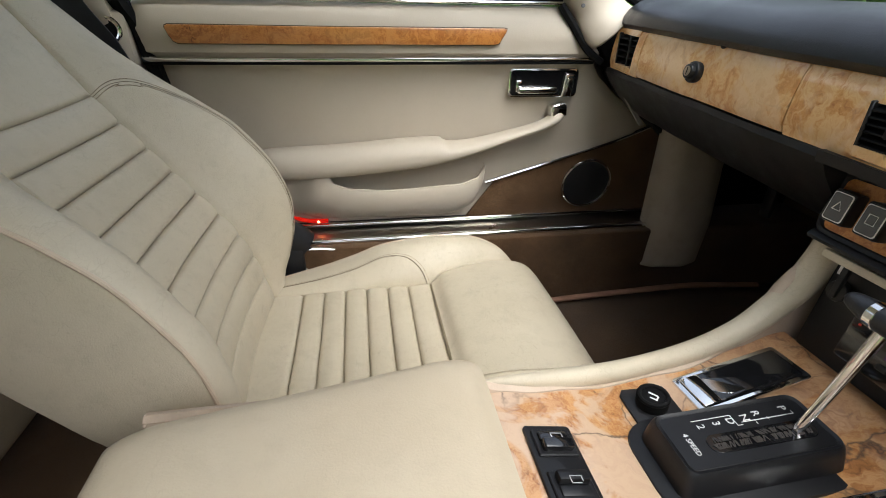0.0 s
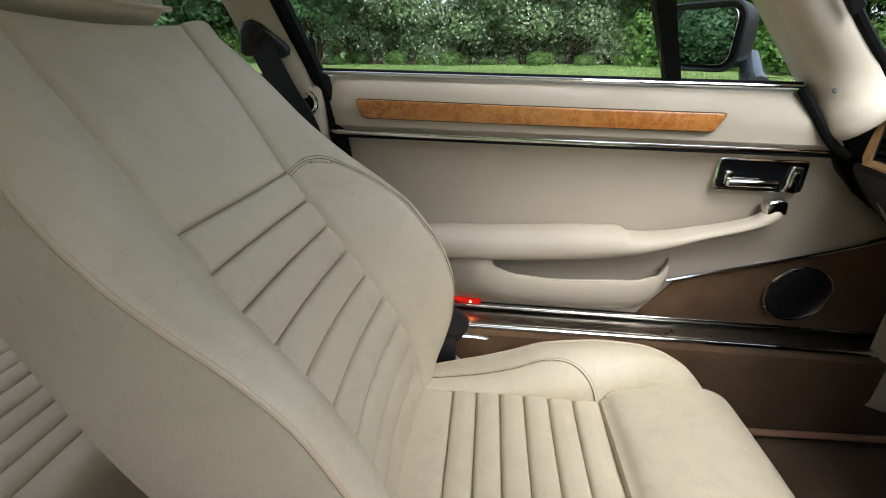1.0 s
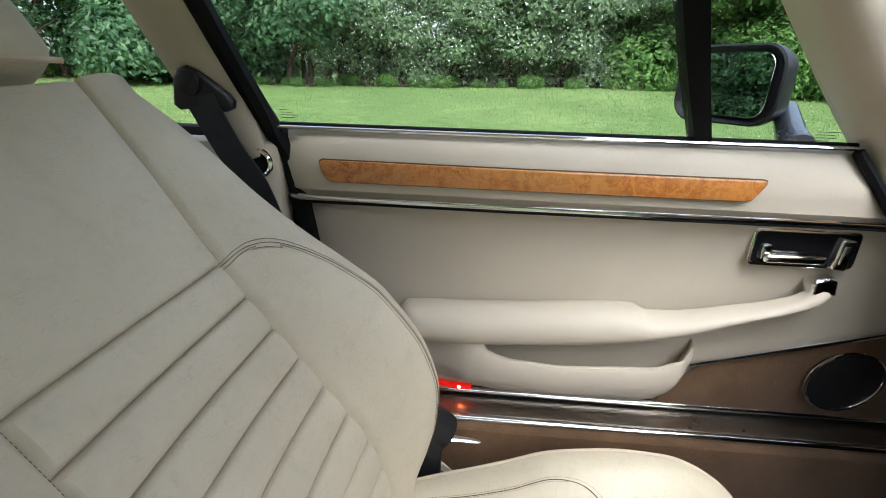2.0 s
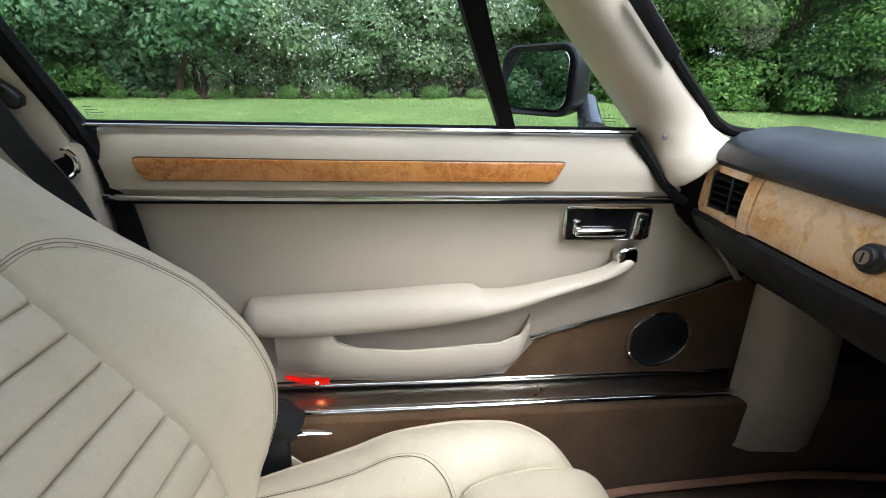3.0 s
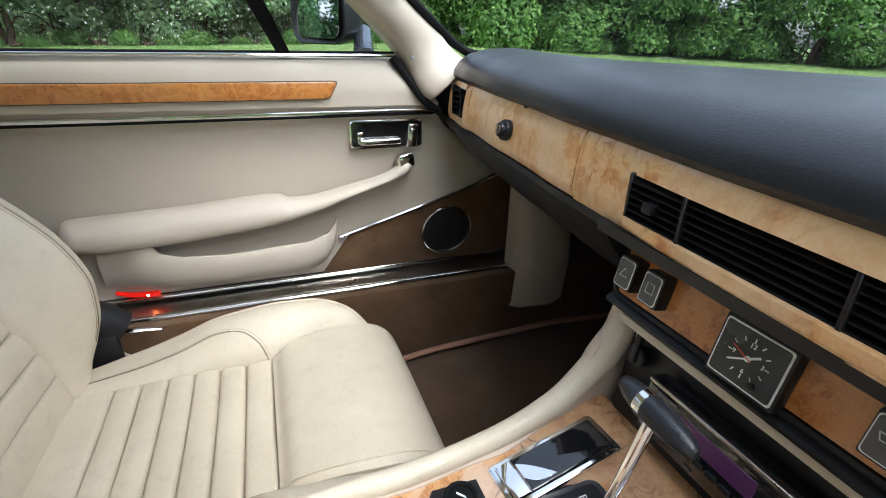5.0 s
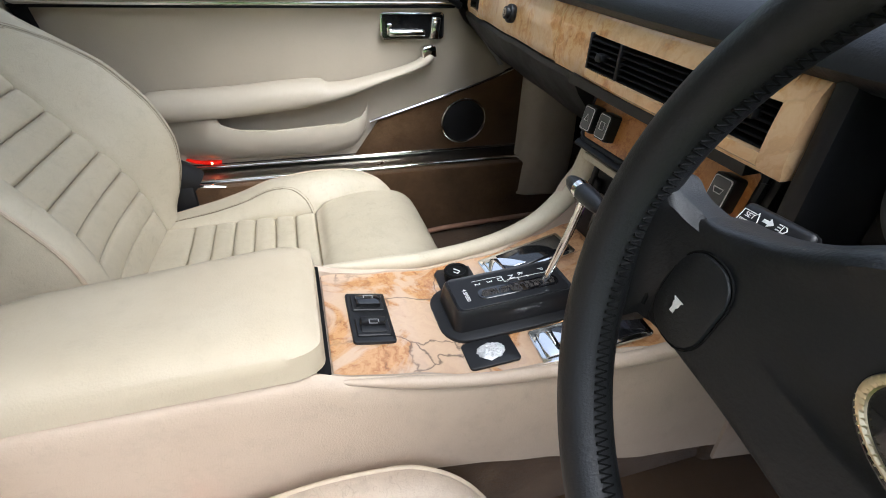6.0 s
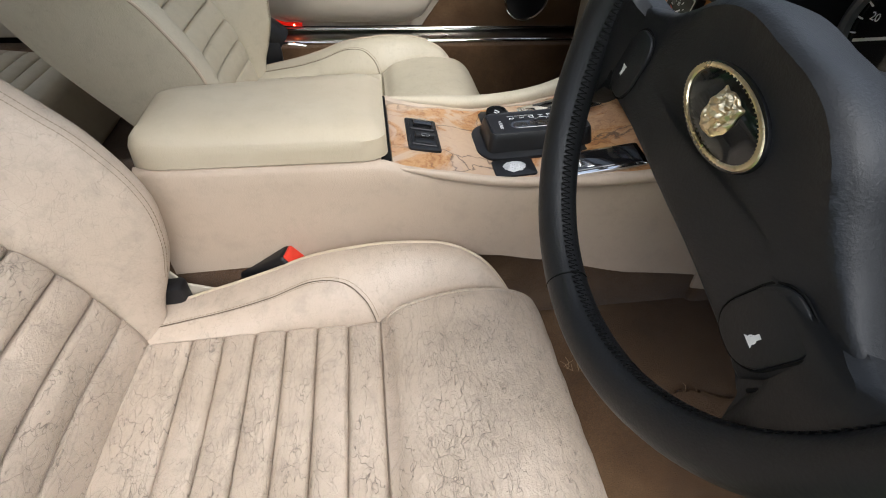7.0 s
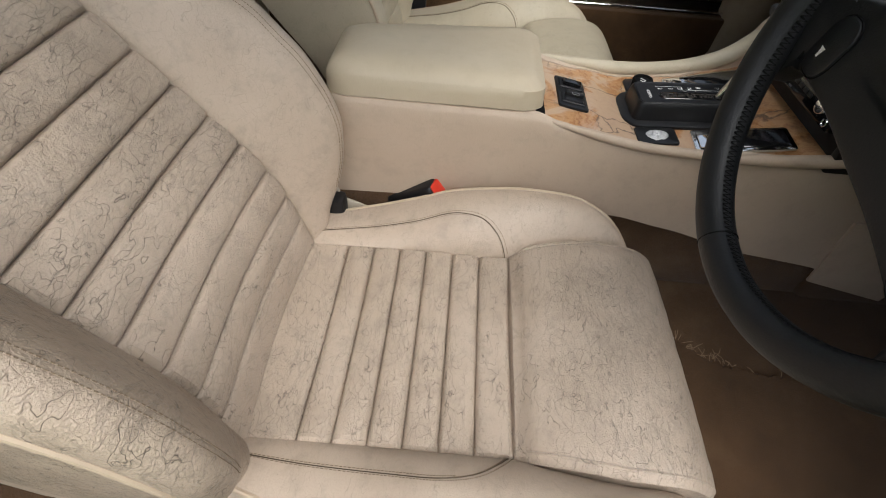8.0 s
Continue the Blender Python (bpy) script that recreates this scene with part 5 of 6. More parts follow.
    tufts = []
    for k in range(150):
        x = -0.052 + 0.104 * rnd.random()
        s = rnd.choice((-1, 1))
        tufts.append(tube([slot @ Vector((x, s * 0.0068, 0.0014)), slot @ Vector((x + rnd.uniform(-0.003, 0.003), s * 0.0008, 0.0022 + rnd.uniform(0, 0.0008)))], 0.0006, 4))
    part("brush", join(*tufts), mat_plain("grey_brush", (0.050, 0.043, 0.037), 0.9), gs, "grey brush seal in the slot")
    for word, x, y in (("P", 0.058, 0.020), ("R", 0.026, 0.019), ("N", 0.011, 0.016), ("D", -0.006, 0.015), ("3", -0.022, 0.015), ("2", -0.040, 0.014)):
        part("letter", lettering(word, 0.0115, m @ pose(x, y, 0.0353, 0, 0, -90)), WHITE, gs)
    part("letter", lettering("4 SPEED", 0.0075, m @ pose(-0.062, -0.004, 0.0353, 0, 0, -90)), WHITE, gs)
    part("gate_line", bars([(-0.046, 0.0215, 0.044, 0.0007), (-0.002, 0.008, 0.0007, 0.014), (-0.002, 0.008, 0.006, 0.0007), (0.004, 0.011, 0.060, 0.0007), (0.019, 0.006, 0.0007, 0.006), (0.034, 0.009, 0.0007, 0.004), (0.064, 0.011, 0.0007, 0.004)], m @ pose(0, 0, 0.0351)), WHITE, gs)
    lever = spline([(0.442, 0.280, 0.548), (0.452, 0.279, 0.580), (0.462, 0.277, 0.62), (0.471, 0.275, 0.662)], 12)
    part("lever", tube(lever, [0.0044 + 0.0012 * (i / 12) for i in range(13)], 14), CHROME, gs, "chrome lever")
    prof = [(-0.041, 0.002), (-0.040, 0.0045), (-0.036, 0.0068), (-0.026, 0.0095), (-0.012, 0.0113), (0.004, 0.0116), (0.020, 0.0106), (0.031, 0.0085), (0.037, 0.0060), (0.040, 0.002)]
    kr = [[Vector((0.472 + r * math.cos(a), 0.274 + y, 0.672 + r * math.sin(a) + 0.06 * y)) for a in (2 * math.pi * k / 18 for k in range(18))] for y, r in prof]
    knob = part("knob", loft(kr), PADHIDE, gs, "black T-shaped knob")
    part("chrome_band", loft([[Vector((0.472 + r * math.cos(a), 0.274 + y, 0.672 + r * math.sin(a) + 0.06 * y)) for a in (2 * math.pi * k / 18 for k in range(18))] for y, r in ((0.006, 0.0108), (0.007, 0.0122), (0.014, 0.0119), (0.015, 0.0104))]), CHROME, knob)
    # belt buckle by the driver's cushion
    bk = thing("belt_buckle", (0.0, 0.165, 0.34), "black seat belt buckle with a red button", "belt buckle")
    m = frame_axes((-0.016, 0.176, 0.383), (0.80, -0.25, 0.58), (0.25, 0.96, 0.0), (-0.55, 0.15, 0.82))
    part("body", rbox(-0.06, 0.038, -0.020, 0.020, -0.026, 0.018, 0.007, 3, m), BLACK, bk)
    part("button", rbox(0.028, 0.0405, -0.0155, 0.0155, -0.019, 0.015, 0.003, 2, m), REDP, bk, "red release button")
    part("strap", tube([(-0.04, 0.17, 0.35), (-0.10, 0.172, 0.32), (-0.16, 0.172, 0.29)], 0.018, 8, 0.12), BLACK, bk)


build_console_things()

# ---- dashboard ----


def dash_x(y):
    return lerp([(-0.45, 0.575), (0.10, 0.528), (0.29, 0.530), (0.50, 0.540), (0.70, 0.553), (0.88, 0.567), (1.0, 0.580)], y)


def tip(y):
    return 0.030 * (y - 0.55)


def build_dash():
    d = thing("dashboard", (0.75, 0.3, 0.6), "charcoal leather dashboard with faded burr walnut panels", "dashboard")
    # padded top
    rings = []
    for i in range(49):
        y = -0.46 + 1.475 * i / 48
        x, z = dash_x(y), tip(y)
        end = max(0, (y - 0.985) / 0.03)
        far = 0.80 + 0.19 * (1 - ((y - 0.29) / 0.75) ** 2)
        prof = [(x + 0.012, 0.846), (x + 0.000, 0.850), (x - 0.006, 0.858), (x - 0.004, 0.870), (x + 0.006, 0.884), (x + 0.026, 0.897), (x + 0.060, 0.905), (x + 0.12, 0.909), (0.5 * (x + far) + 0.06, 0.908), (far, 0.897), (far + 0.02, 0.87), (far, 0.84)]
        rings.append([Vector((a + 0.02 * end * (k < 6), y, q + z * (k < 8) - 0.02 * end * (1 < k < 10))) for k, (a, q) in enumerate(prof)])
    part("padded_top", loft(rings), PADHIDE, d, "charcoal leather padded top")
    # walnut panels along the front
    def panel(name, y0, y1, label=""):
        rs = []
        for i in range(25):
            y = y0 + (y1 - y0) * i / 24
            x, z = dash_x(y), tip(y)
            prof = [(x + 0.030, 0.852 + z), (x + 0.006, 0.853 + z), (x + 0.001, 0.848 + z), (x - 0.003, 0.835 + z), (x - 0.007, 0.815 + z), (x - 0.009, 0.795 + z), (x - 0.010, 0.783 + z), (x - 0.006, 0.775 + z), (x + 0.030, 0.773 + z)]
            rs.append([Vector((a, y, q)) for a, q in prof])
        return part(name, loft(rs), FADED, d, label)
    panel("glovebox_lid", 0.5003, 0.8720, label="sun-bleached burr walnut glovebox lid")
    # end panel and centre panel are frames round their vents
    def framed(name, y0, y1, v0, v1, zl, zh):
        bms = []
        for ya, yb, za, zb in ((y0, v0, 0.773, 0.853), (v1, y1, 0.773, 0.853), (v0, v1, zh, 0.853), (v0, v1, 0.773, zl)):
            rs = []
            for i in range(13):
                y = ya + (yb - ya) * i / 12
                x, z = dash_x(y), tip(y)
                qs = [za + (zb - za) * k / 6 for k in range(7)]
                face = [Vector((x - 0.010 + 0.011 * ((q - 0.783) / 0.07) ** 2 * (1 if q > 0.783 else 0) + (0.004 if q < 0.776 or q > 0.851 else 0), y, q + z)) for q in qs]
                rs.append(face + [Vector((x + 0.030, y, zb + z)), Vector((x + 0.030, y, za + z))])
            bms.append(loft(rs))
        return part(name, join(*bms), FADED, d, "faded burr walnut surround")
    end = framed("vent_panel", 0.8745, 1.0, 0.895, 0.975, 0.786, 0.840)
    mid = framed("centre_panel", 0.100, 0.498, 0.124, 0.406, 0.788, 0.828)
    # vents
    def vent(parent, y0, y1, zl, zh, rows, cols):
        y, x = (y0 + y1) / 2, dash_x((y0 + y1) / 2)
        z = tip(y)
        v = part("air_vent", rbox(x + 0.030, x + 0.034, y0 - 0.005, y1 + 0.005, zl + z - 0.005, zh + z + 0.005, 0), RUBBER, parent, "black slatted air vent")
        for yy in (y0, y1):
            part("side_wall", rbox(x - 0.004, x + 0.032, yy - 0.002, yy + 0.002, zl + tip(yy) - 0.002, zh + tip(yy) + 0.002, 0.001, 1), BLACK, v)
        for k in range(rows):
            q = zl + (zh - zl) * (k + 0.5) / rows
            bm = rbox(-0.010, 0.010, y0 - y, y1 - y, -0.0011, 0.0011, 0.0008, 1)
            bmesh.ops.transform(bm, verts=bm.verts, matrix=Matrix.Translation((x + 0.006, y, q + z)) @ Matrix.Rotation(0.030, 4, "X") @ Matrix.Rotation(radians(-18), 4, "Y"))
            part("slat", bm, RUBBER, v)
        for yy in cols:
            part("upright", rbox(x - 0.006, x + 0.02, yy - 0.002, yy + 0.002, zl + tip(yy), zh + tip(yy), 0.0008, 1), BLACK, v)
        return v
    vent(end, 0.895, 0.975, 0.786, 0.840, 5, (0.93,))
    cv = vent(mid, 0.124, 0.406, 0.788, 0.828, 6, (0.340, 0.210))
    for yy in (0.375, 0.150):
        part("vent_knob", rbox(0.520, 0.532, yy - 0.006, yy + 0.006, 0.796, 0.806, 0.002), BLACK, cv)
    for yy in (0.499, 0.8735):
        part("panel_joint", rbox(dash_x(yy) + 0.010, dash_x(yy) + 0.028, yy - 0.006, yy + 0.006, 0.778 + tip(yy), 0.848 + tip(yy), 0.001, 1), RUBBER, d)
    # glovebox lock
    lm = frame_axes((dash_x(0.688) - 0.006, 0.688, 0.815), (0, 1, 0), (0.15, 0, 1), (-1, 0, 0.15))
    lk = part("glovebox_lock", join(disc(0.0150, 0.012, lm, 28, 0.003), disc(0.0105, 0.018, lm, 24, 0.002)), BLACK, d, "round black glovebox lock")
    part("cylinder", disc(0.0068, 0.0005, lm @ pose(0, 0, 0.018), 20), STEEL, lk)
    part("key_slot", rbox(-0.0008, 0.0008, -0.005, 0.005, 0.018, 0.0190, 0, m=lm), BLACK, lk)
    # fallen trim under the pad: small dark catch
    part("catch", disc(0.006, 0.004, frame_axes((dash_x(0.68) + 0.002, 0.655, 0.856), (0, 1, 0), (0, 0, 1), (-1, 0, 0)), 14, 0.001), BLACK, d)
    # black lower dash
    rs = []
    for i in range(31):
        y = 0.435 + 0.58 * i / 30
        x, z = dash_x(y), tip(y)
        prof = [(x + 0.03, 0.775 + z), (x - 0.006, 0.772 + z), (x - 0.008, 0.764 + z), (x + 0.004, 0.745 + z), (x + 0.03, 0.715 + z), (x + 0.06, 0.685 + z), (x + 0.12, 0.655 + z), (x + 0.30, 0.645 + z), (x + 0.45, 0.70), (x + 0.45, 0.84), (x + 0.1, 0.84)]
        rs.append([Vector((a, y, q)) for a, q in prof])
    part("lower_dash", loft(rs), BLACK, d, "black lower dashboard moulding")
    part("end_cap", prism([(0.0, 0.0), (0.012, 0.0), (0.066, -0.068), (0.056, -0.070)], 0.006, 0.001, 1, frame_axes((0.602, 0.992, 0.738), (1, 0, 0), (0, 0, 1), (0, -1, 0))), mat_plain("grey_strip", (0.30, 0.29, 0.27), 0.4), d, "grey strip at the end of the dashboard")
    # centre stack: walnut switch panel in a black surround
    rs = []
    for y, z in ((0.438, 0), (0.135, 0)):
        rs.append([Vector((a, y, q + tip(y) * (1.0 if q > 0.76 else 0.5))) for a, q in ((0.60, 0.775), (0.523, 0.774), (0.524, 0.762), (0.555, 0.757), (0.577, 0.748), (0.563, 0.681), (0.556, 0.679), (0.552, 0.675), (0.553, 0.671), (0.562, 0.669), (0.62, 0.668))])
    part("stack_surround", loft(rs), BLACK, d)
    pm = frame_axes((0.570, 0.292, 0.711), (0, -1, 0), (0.19, 0, 1), (-1, 0, 0.19))
    wp = part("switch_panel", prism(rrect(0.285, 0.063, 0.012), 0.004, 0.001, 1, pm), BURR, d, "burr walnut switch panel")
    part("panel_rim", join(tube([pm @ Vector((x, y, 0.002)) for x, y in rrect(0.289, 0.067, 0.012)] + [pm @ Vector((0.1445, 0.0215, 0.002))], 0.005, 8)), BLACK, d)
    for x, sign in ((-0.123, "hazard"), (-0.086, "heater"), (0.118, "lamp")):
        sw = part("push_switch", rbox(x - 0.0130, x + 0.0130, -0.019, 0.017, 0.0, 0.020, 0.003, 2, pm), BLACK, wp, "black push switch with pale outline")
        part("switch_rim", prism(rrect(0.0222, 0.0310, 0.003), 0.001, 0.0003, 1, pm @ pose(x, -0.001, 0.0198)), WHITE, sw)
        part("switch_face", prism(rrect(0.0202, 0.0290, 0.003), 0.0014, 0.0003, 1, pm @ pose(x, -0.001, 0.0198)), GREYP, sw)
        if sign == "hazard":
            part("symbol", tube([pm @ Vector((x + a, b, 0.0214)) for a, b in ((-0.005, -0.004), (0.005, -0.004), (0, 0.005), (-0.005, -0.004))], 0.0006, 4), WHITE, sw)
        elif sign == "heater":
            part("symbol", tube([pm @ Vector((x + a, b, 0.0214)) for a, b in ((-0.004, -0.005), (0.005, -0.005), (0.005, 0.005), (-0.004, 0.005), (-0.004, -0.005))], 0.0006, 4), WHITE, sw)
        else:
            part("symbol", tube([pm @ Vector((x + a, b, 0.0214)) for a, b in ((-0.006, 0.003), (-0.004, -0.002), (0.004, -0.002), (0.006, 0.003), (-0.006, 0.003))], 0.0006, 4), WHITE, sw)
    # clock
    cm = pm @ pose(0.022, -0.008, 0.0) @ Matrix.Diagonal((0.93, 0.93, 1, 1))
    ck = part("clock", rbox(-0.034, 0.034, -0.031, 0.030, 0.0, 0.016, 0.003, 2, cm), BLACK, wp, "square dark clock with white marks and red hand")
    part("clock_rim", prism(rrect(0.062, 0.054, 0.003), 0.0012, 0.0004, 1, cm @ pose(0, 0, 0.0155)), WHITE, ck)
    part("clock_face", prism(rrect(0.0585, 0.0505, 0.003), 0.0016, 0.0002, 1, cm @ pose(0, 0, 0.0155)), mat_plain("clock_face_green", (0.040, 0.044, 0.038), 0.25, depth=0), ck)
    fm = cm @ pose(0, 0.001, 0.0173)
    ticks = []
    for k in range(12):
        a = 2 * math.pi * k / 12
        ticks.append(rbox(-0.0005, 0.0005, 0.0155, 0.0195, 0, 0.0002, 0, m=fm @ Matrix.Rotation(a, 4, "Z")))
    part("hour_marks", join(*ticks), WHITE, ck)
    part("hand", join(rbox(-0.0011, 0.0011, -0.002, 0.012, 0.0003, 0.0006, 0, m=fm @ Matrix.Rotation(radians(-55), 4, "Z")), rbox(-0.0008, 0.0008, -0.002, 0.017, 0.0005, 0.0008, 0, m=fm @ Matrix.Rotation(radians(120), 4, "Z")), disc(0.0028, 0.001, fm, 16)), WHITE, ck)
    part("second_hand", rbox(-0.0005, 0.0005, -0.004, 0.017, 0.0009, 0.0011, 0, m=fm @ Matrix.Rotation(radians(68), 4, "Z")), REDP, ck, "red second hand")
    for word, x, y in (("12", 0.0, 0.0125), ("3", 0.0135, 0.0), ("6", 0.0, -0.0125), ("9", -0.0135, 0.0)):
        part("numeral", lettering(word, 0.0062, fm @ pose(x, y, 0.0001)), WHITE, ck)
    part("adjuster", disc(0.004, 0.003, cm @ pose(0.012, -0.019, 0.0165), 16, 0.001), BLACK, ck)
    # radio bay
    bm_ = frame_axes((0.562, 0.280, 0.604), (0, -1, 0), (0.12, 0, 0.993), (-0.993, 0, 0.12))
    bay = part("radio_bay", prism(rrect(0.258, 0.128, 0.006), 0.004, 0.002, 2, bm_ @ pose(0, 0, -0.012)), BLACK, d, "black radio bay")
    part("cream_edge", rbox(-0.136, 0.136, 0.050, 0.0595, -0.006, 0.013, 0.002, 2, bm_), LEATHER, d, "cream strip above the radio")
    rd = part("radio", rbox(-0.094, 0.094, -0.036, 0.026, -0.004, 0.016, 0.004, 2, bm_ @ pose(0.022, 0, 0)), GLOSS, bay, "black car radio with purple display")
    rm = bm_ @ pose(0.022, -0.005, 0.016)
    part("display", rbox(-0.050, 0.030, -0.004, 0.016, -0.001, 0.0008, 0.0005, 1, rm), PURPLE, rd)
    part("volume_knob", join(disc(0.011, 0.010, rm @ pose(0.064, -0.008, 0), 24, 0.002)), CHROME, rd, "silver volume knob")
    part("socket", ring(0.0045, 0.0014, rm @ pose(0.082, -0.022, 0.001), 20, 6), CHROME, rd)
    part("radio_lip", rbox(-0.092, 0.092, 0.0255, 0.0295, -0.002, 0.003, 0.001, 1, rm), STEEL, rd)
    for k in range(6):
        part("button", rbox(-0.052 + 0.014 * k, -0.041 + 0.014 * k, -0.016, -0.010, -0.0005, 0.002, 0.0008, 1, rm), BLACK, rd)
    part("legend", bars([(-0.078, 0.018, 0.022, 0.003), (0.044, 0.012, 0.014, 0.0012), (0.044, 0.008, 0.010, 0.0012), (-0.030, -0.026, 0.008, 0.0025)], rm @ pose(0, 0, 0.0004)), GREYP, rd)
    for x in (-0.085, -0.066):
        part("pilot_light", rbox(x, x + 0.003, 0.012, 0.0145, 0, 0.0012, 0.0004, 1, rm), REDP, rd)
    bl = part("bypass_lever", join(disc(0.012, 0.010, bm_ @ pose(-0.108, 0.020, -0.006), 24, 0.003), rbox(-0.112, -0.104, 0.012, 0.050, 0.0, 0.008, 0.003, 2, bm_)), BLACK, bay)
    part("legend", bars([(-0.124, 0.034, 0.004, 0.020), (-0.1265, 0.044, 0.0015, 0.010)], bm_ @ pose(0, 0, -0.0072)), WHITE, bay)
    # footwell side panel and what hangs under the dash
    # the trim's cream, with the footwell's shade put into its colour
    sp = solo("trim_kick_panel", loft([[Vector(p) for p in ((0.762, 1.06, z), (0.760 + b, 1.040, z), (0.772 + b, 1.012 - b, z), (0.80 + b, 0.992 - b, z), (0.87, 0.984 - b, z), (0.91, 1.0 - b, z), (0.915, 1.06, z))] for z, b in ((0.29, -0.012), (0.30, 0.0), (0.42, 0.012), (0.55, 0.0), (0.67, -0.005))]), mat_leather("shaded_cream_vinyl", (0.40, 0.34, 0.26), (0.34, 0.285, 0.215), 0.3, 0.05), "cream vinyl panel at the side of the footwell, coloured darker for shade", "kick panel", "structure")
    solo("footwell_bracket", join(rbox(0.985, 1.0, 0.905, 0.935, 0.46, 0.54, 0.006, 2), rbox(0.97, 1.02, 0.89, 0.94, 0.54, 0.70, 0.004, 2)), BLACK, "black bracket hanging in the footwell", "bracket")


build_dash()


def build_binnacle():
    b = thing("instrument_binnacle", (0.62, -0.13, 0.6), "black instrument binnacle with chrome-ringed dials", "instruments")
    for y0, y1 in ((0.078, 0.0985), (-0.38, -0.36)):
        part("hood_side", rbox(0.526, 0.80, y0, y1, 0.66, 0.846, 0.008, 2), BLACK, b)
    part("hood_top", rbox(0.60, 0.80, -0.357, 0.075, 0.845, 0.866, 0.006, 2), BLACK, b)
    part("hood_floor", rbox(0.56, 0.80, -0.357, 0.075, 0.655, 0.685, 0.008, 2), BLACK, b)
    part("face", rbox(0.612, 0.70, -0.357, 0.076, 0.686, 0.844, 0.002, 1), GLOSS, b)
    for y in (0.017, -0.268):
        m = frame_axes((0.611, y, 0.763), (0, -1, 0), (0, 0, 1), (-1, 0, 0))
        g = part("dial", disc(0.050, 0.002, m, 40), GLOSS, b, "black dial with white marks")
        part("dial_ring", ring(0.053, 0.006, m @ pose(0, 0, 0.004), 48), GREYP, g, "bright dial ring")
        marks = [rbox(-0.0007, 0.0007, 0.041, 0.047, 0.002, 0.0026, 0, m=m @ Matrix.Rotation(radians(120 - 240 * k / 14), 4, "Z")) for k in range(15)]
        part("dial_marks", join(*marks), WHITE, g)
        part("needle", rbox(-0.0014, 0.0014, -0.008, 0.040, 0.003, 0.004, 0, m=m @ Matrix.Rotation(radians(112), 4, "Z")), WHITE, g)
        part("numeral", lettering("20", 0.010, m @ pose(-0.030, 0.008, 0.0025)), WHITE, g)
    # column and stalk
    col = thing("steering_column", (0.48, -0.125, 0.70), "black steering column shroud with a control stalk", "steering column")
    part("shroud", tube([(0.44, -0.125, 0.742), (0.50, -0.125, 0.722), (0.72, -0.125, 0.64)], [0.052, 0.056, 0.06], 20), BLACK, col)
    sm = frame_axes((0.470, -0.02, 0.748), (-0.05, -1, 0.05), (0.55, 0, 0.83), (-0.83, 0.0, 0.55))
    st = part("stalk", join(rbox(-0.104, -0.046, -0.013, 0.013, -0.006, 0.008, 0.005, 3, sm), rbox(-0.052, 0.06, -0.005, 0.005, -0.004, 0.005, 0.003, 2, sm)), BLACK, col, "black control stalk with white symbols")
    part("stalk_collar", tube([sm @ Vector((x, 0, 0.0005)) for x in (-0.047, -0.043, -0.041, -0.037)], [0.0085, 0.0095, 0.0075, 0.0085], 14), BLACK, st)
    part("legend", lettering("SET", 0.0052, sm @ pose(-0.0935, 0.0030, 0.0081)), WHITE, st)
    part("legend", lettering("SPEED", 0.0042, sm @ pose(-0.0935, -0.0022, 0.0081)), WHITE, st)
    part("symbol", tube([sm @ Vector((x, y, 0.0081)) for x, y in ((-0.1005, -0.0055), (-0.0885, -0.0055), (-0.0885, -0.0075), (-0.0850, 0.0), (-0.0885, 0.0075), (-0.0885, 0.0060), (-0.1005, 0.0060), (-0.1005, -0.0055))], 0.0004, 4), WHITE, st)
    for x, y, way in ((-0.0785, 0.0045, 1), (-0.0785, -0.0045, -1)):
        part("symbol", prism([(x - 0.0045 * way, y - 0.0013), (x, y - 0.0013), (x, y - 0.0034), (x + 0.0045 * way, y), (x, y + 0.0034), (x, y + 0.0013), (x - 0.0045 * way, y + 0.0013)], 0.0003, 0, 1, sm @ pose(0, 0, 0.0080)), WHITE, st)
    for x, y in ((-0.0665, 0.0048), (-0.0665, -0.0048)):
        part("symbol", join(bars([(x - 0.0050, y - 0.0022 + 0.0020 * k, 0.0028, 0.0008) for k in range(3)], sm @ pose(0, 0, 0.0080)), tube([sm @ Vector((x + a, y + b, 0.0081)) for a, b in ((-0.0012, -0.0026), (-0.0012, 0.0026), (0.0014, 0.0020), (0.0026, 0.0), (0.0014, -0.0020), (-0.0012, -0.0026))], 0.0005, 4)), WHITE, st)
    part("symbol", tube([sm @ Vector((x, y, 0.0081)) for x, y in ((-0.0585, -0.005), (-0.0525, -0.005), (-0.0535, 0.0), (-0.0575, 0.0), (-0.0585, -0.005))], 0.0006, 4), WHITE, st)


build_binnacle()

# ---- steering wheel ----


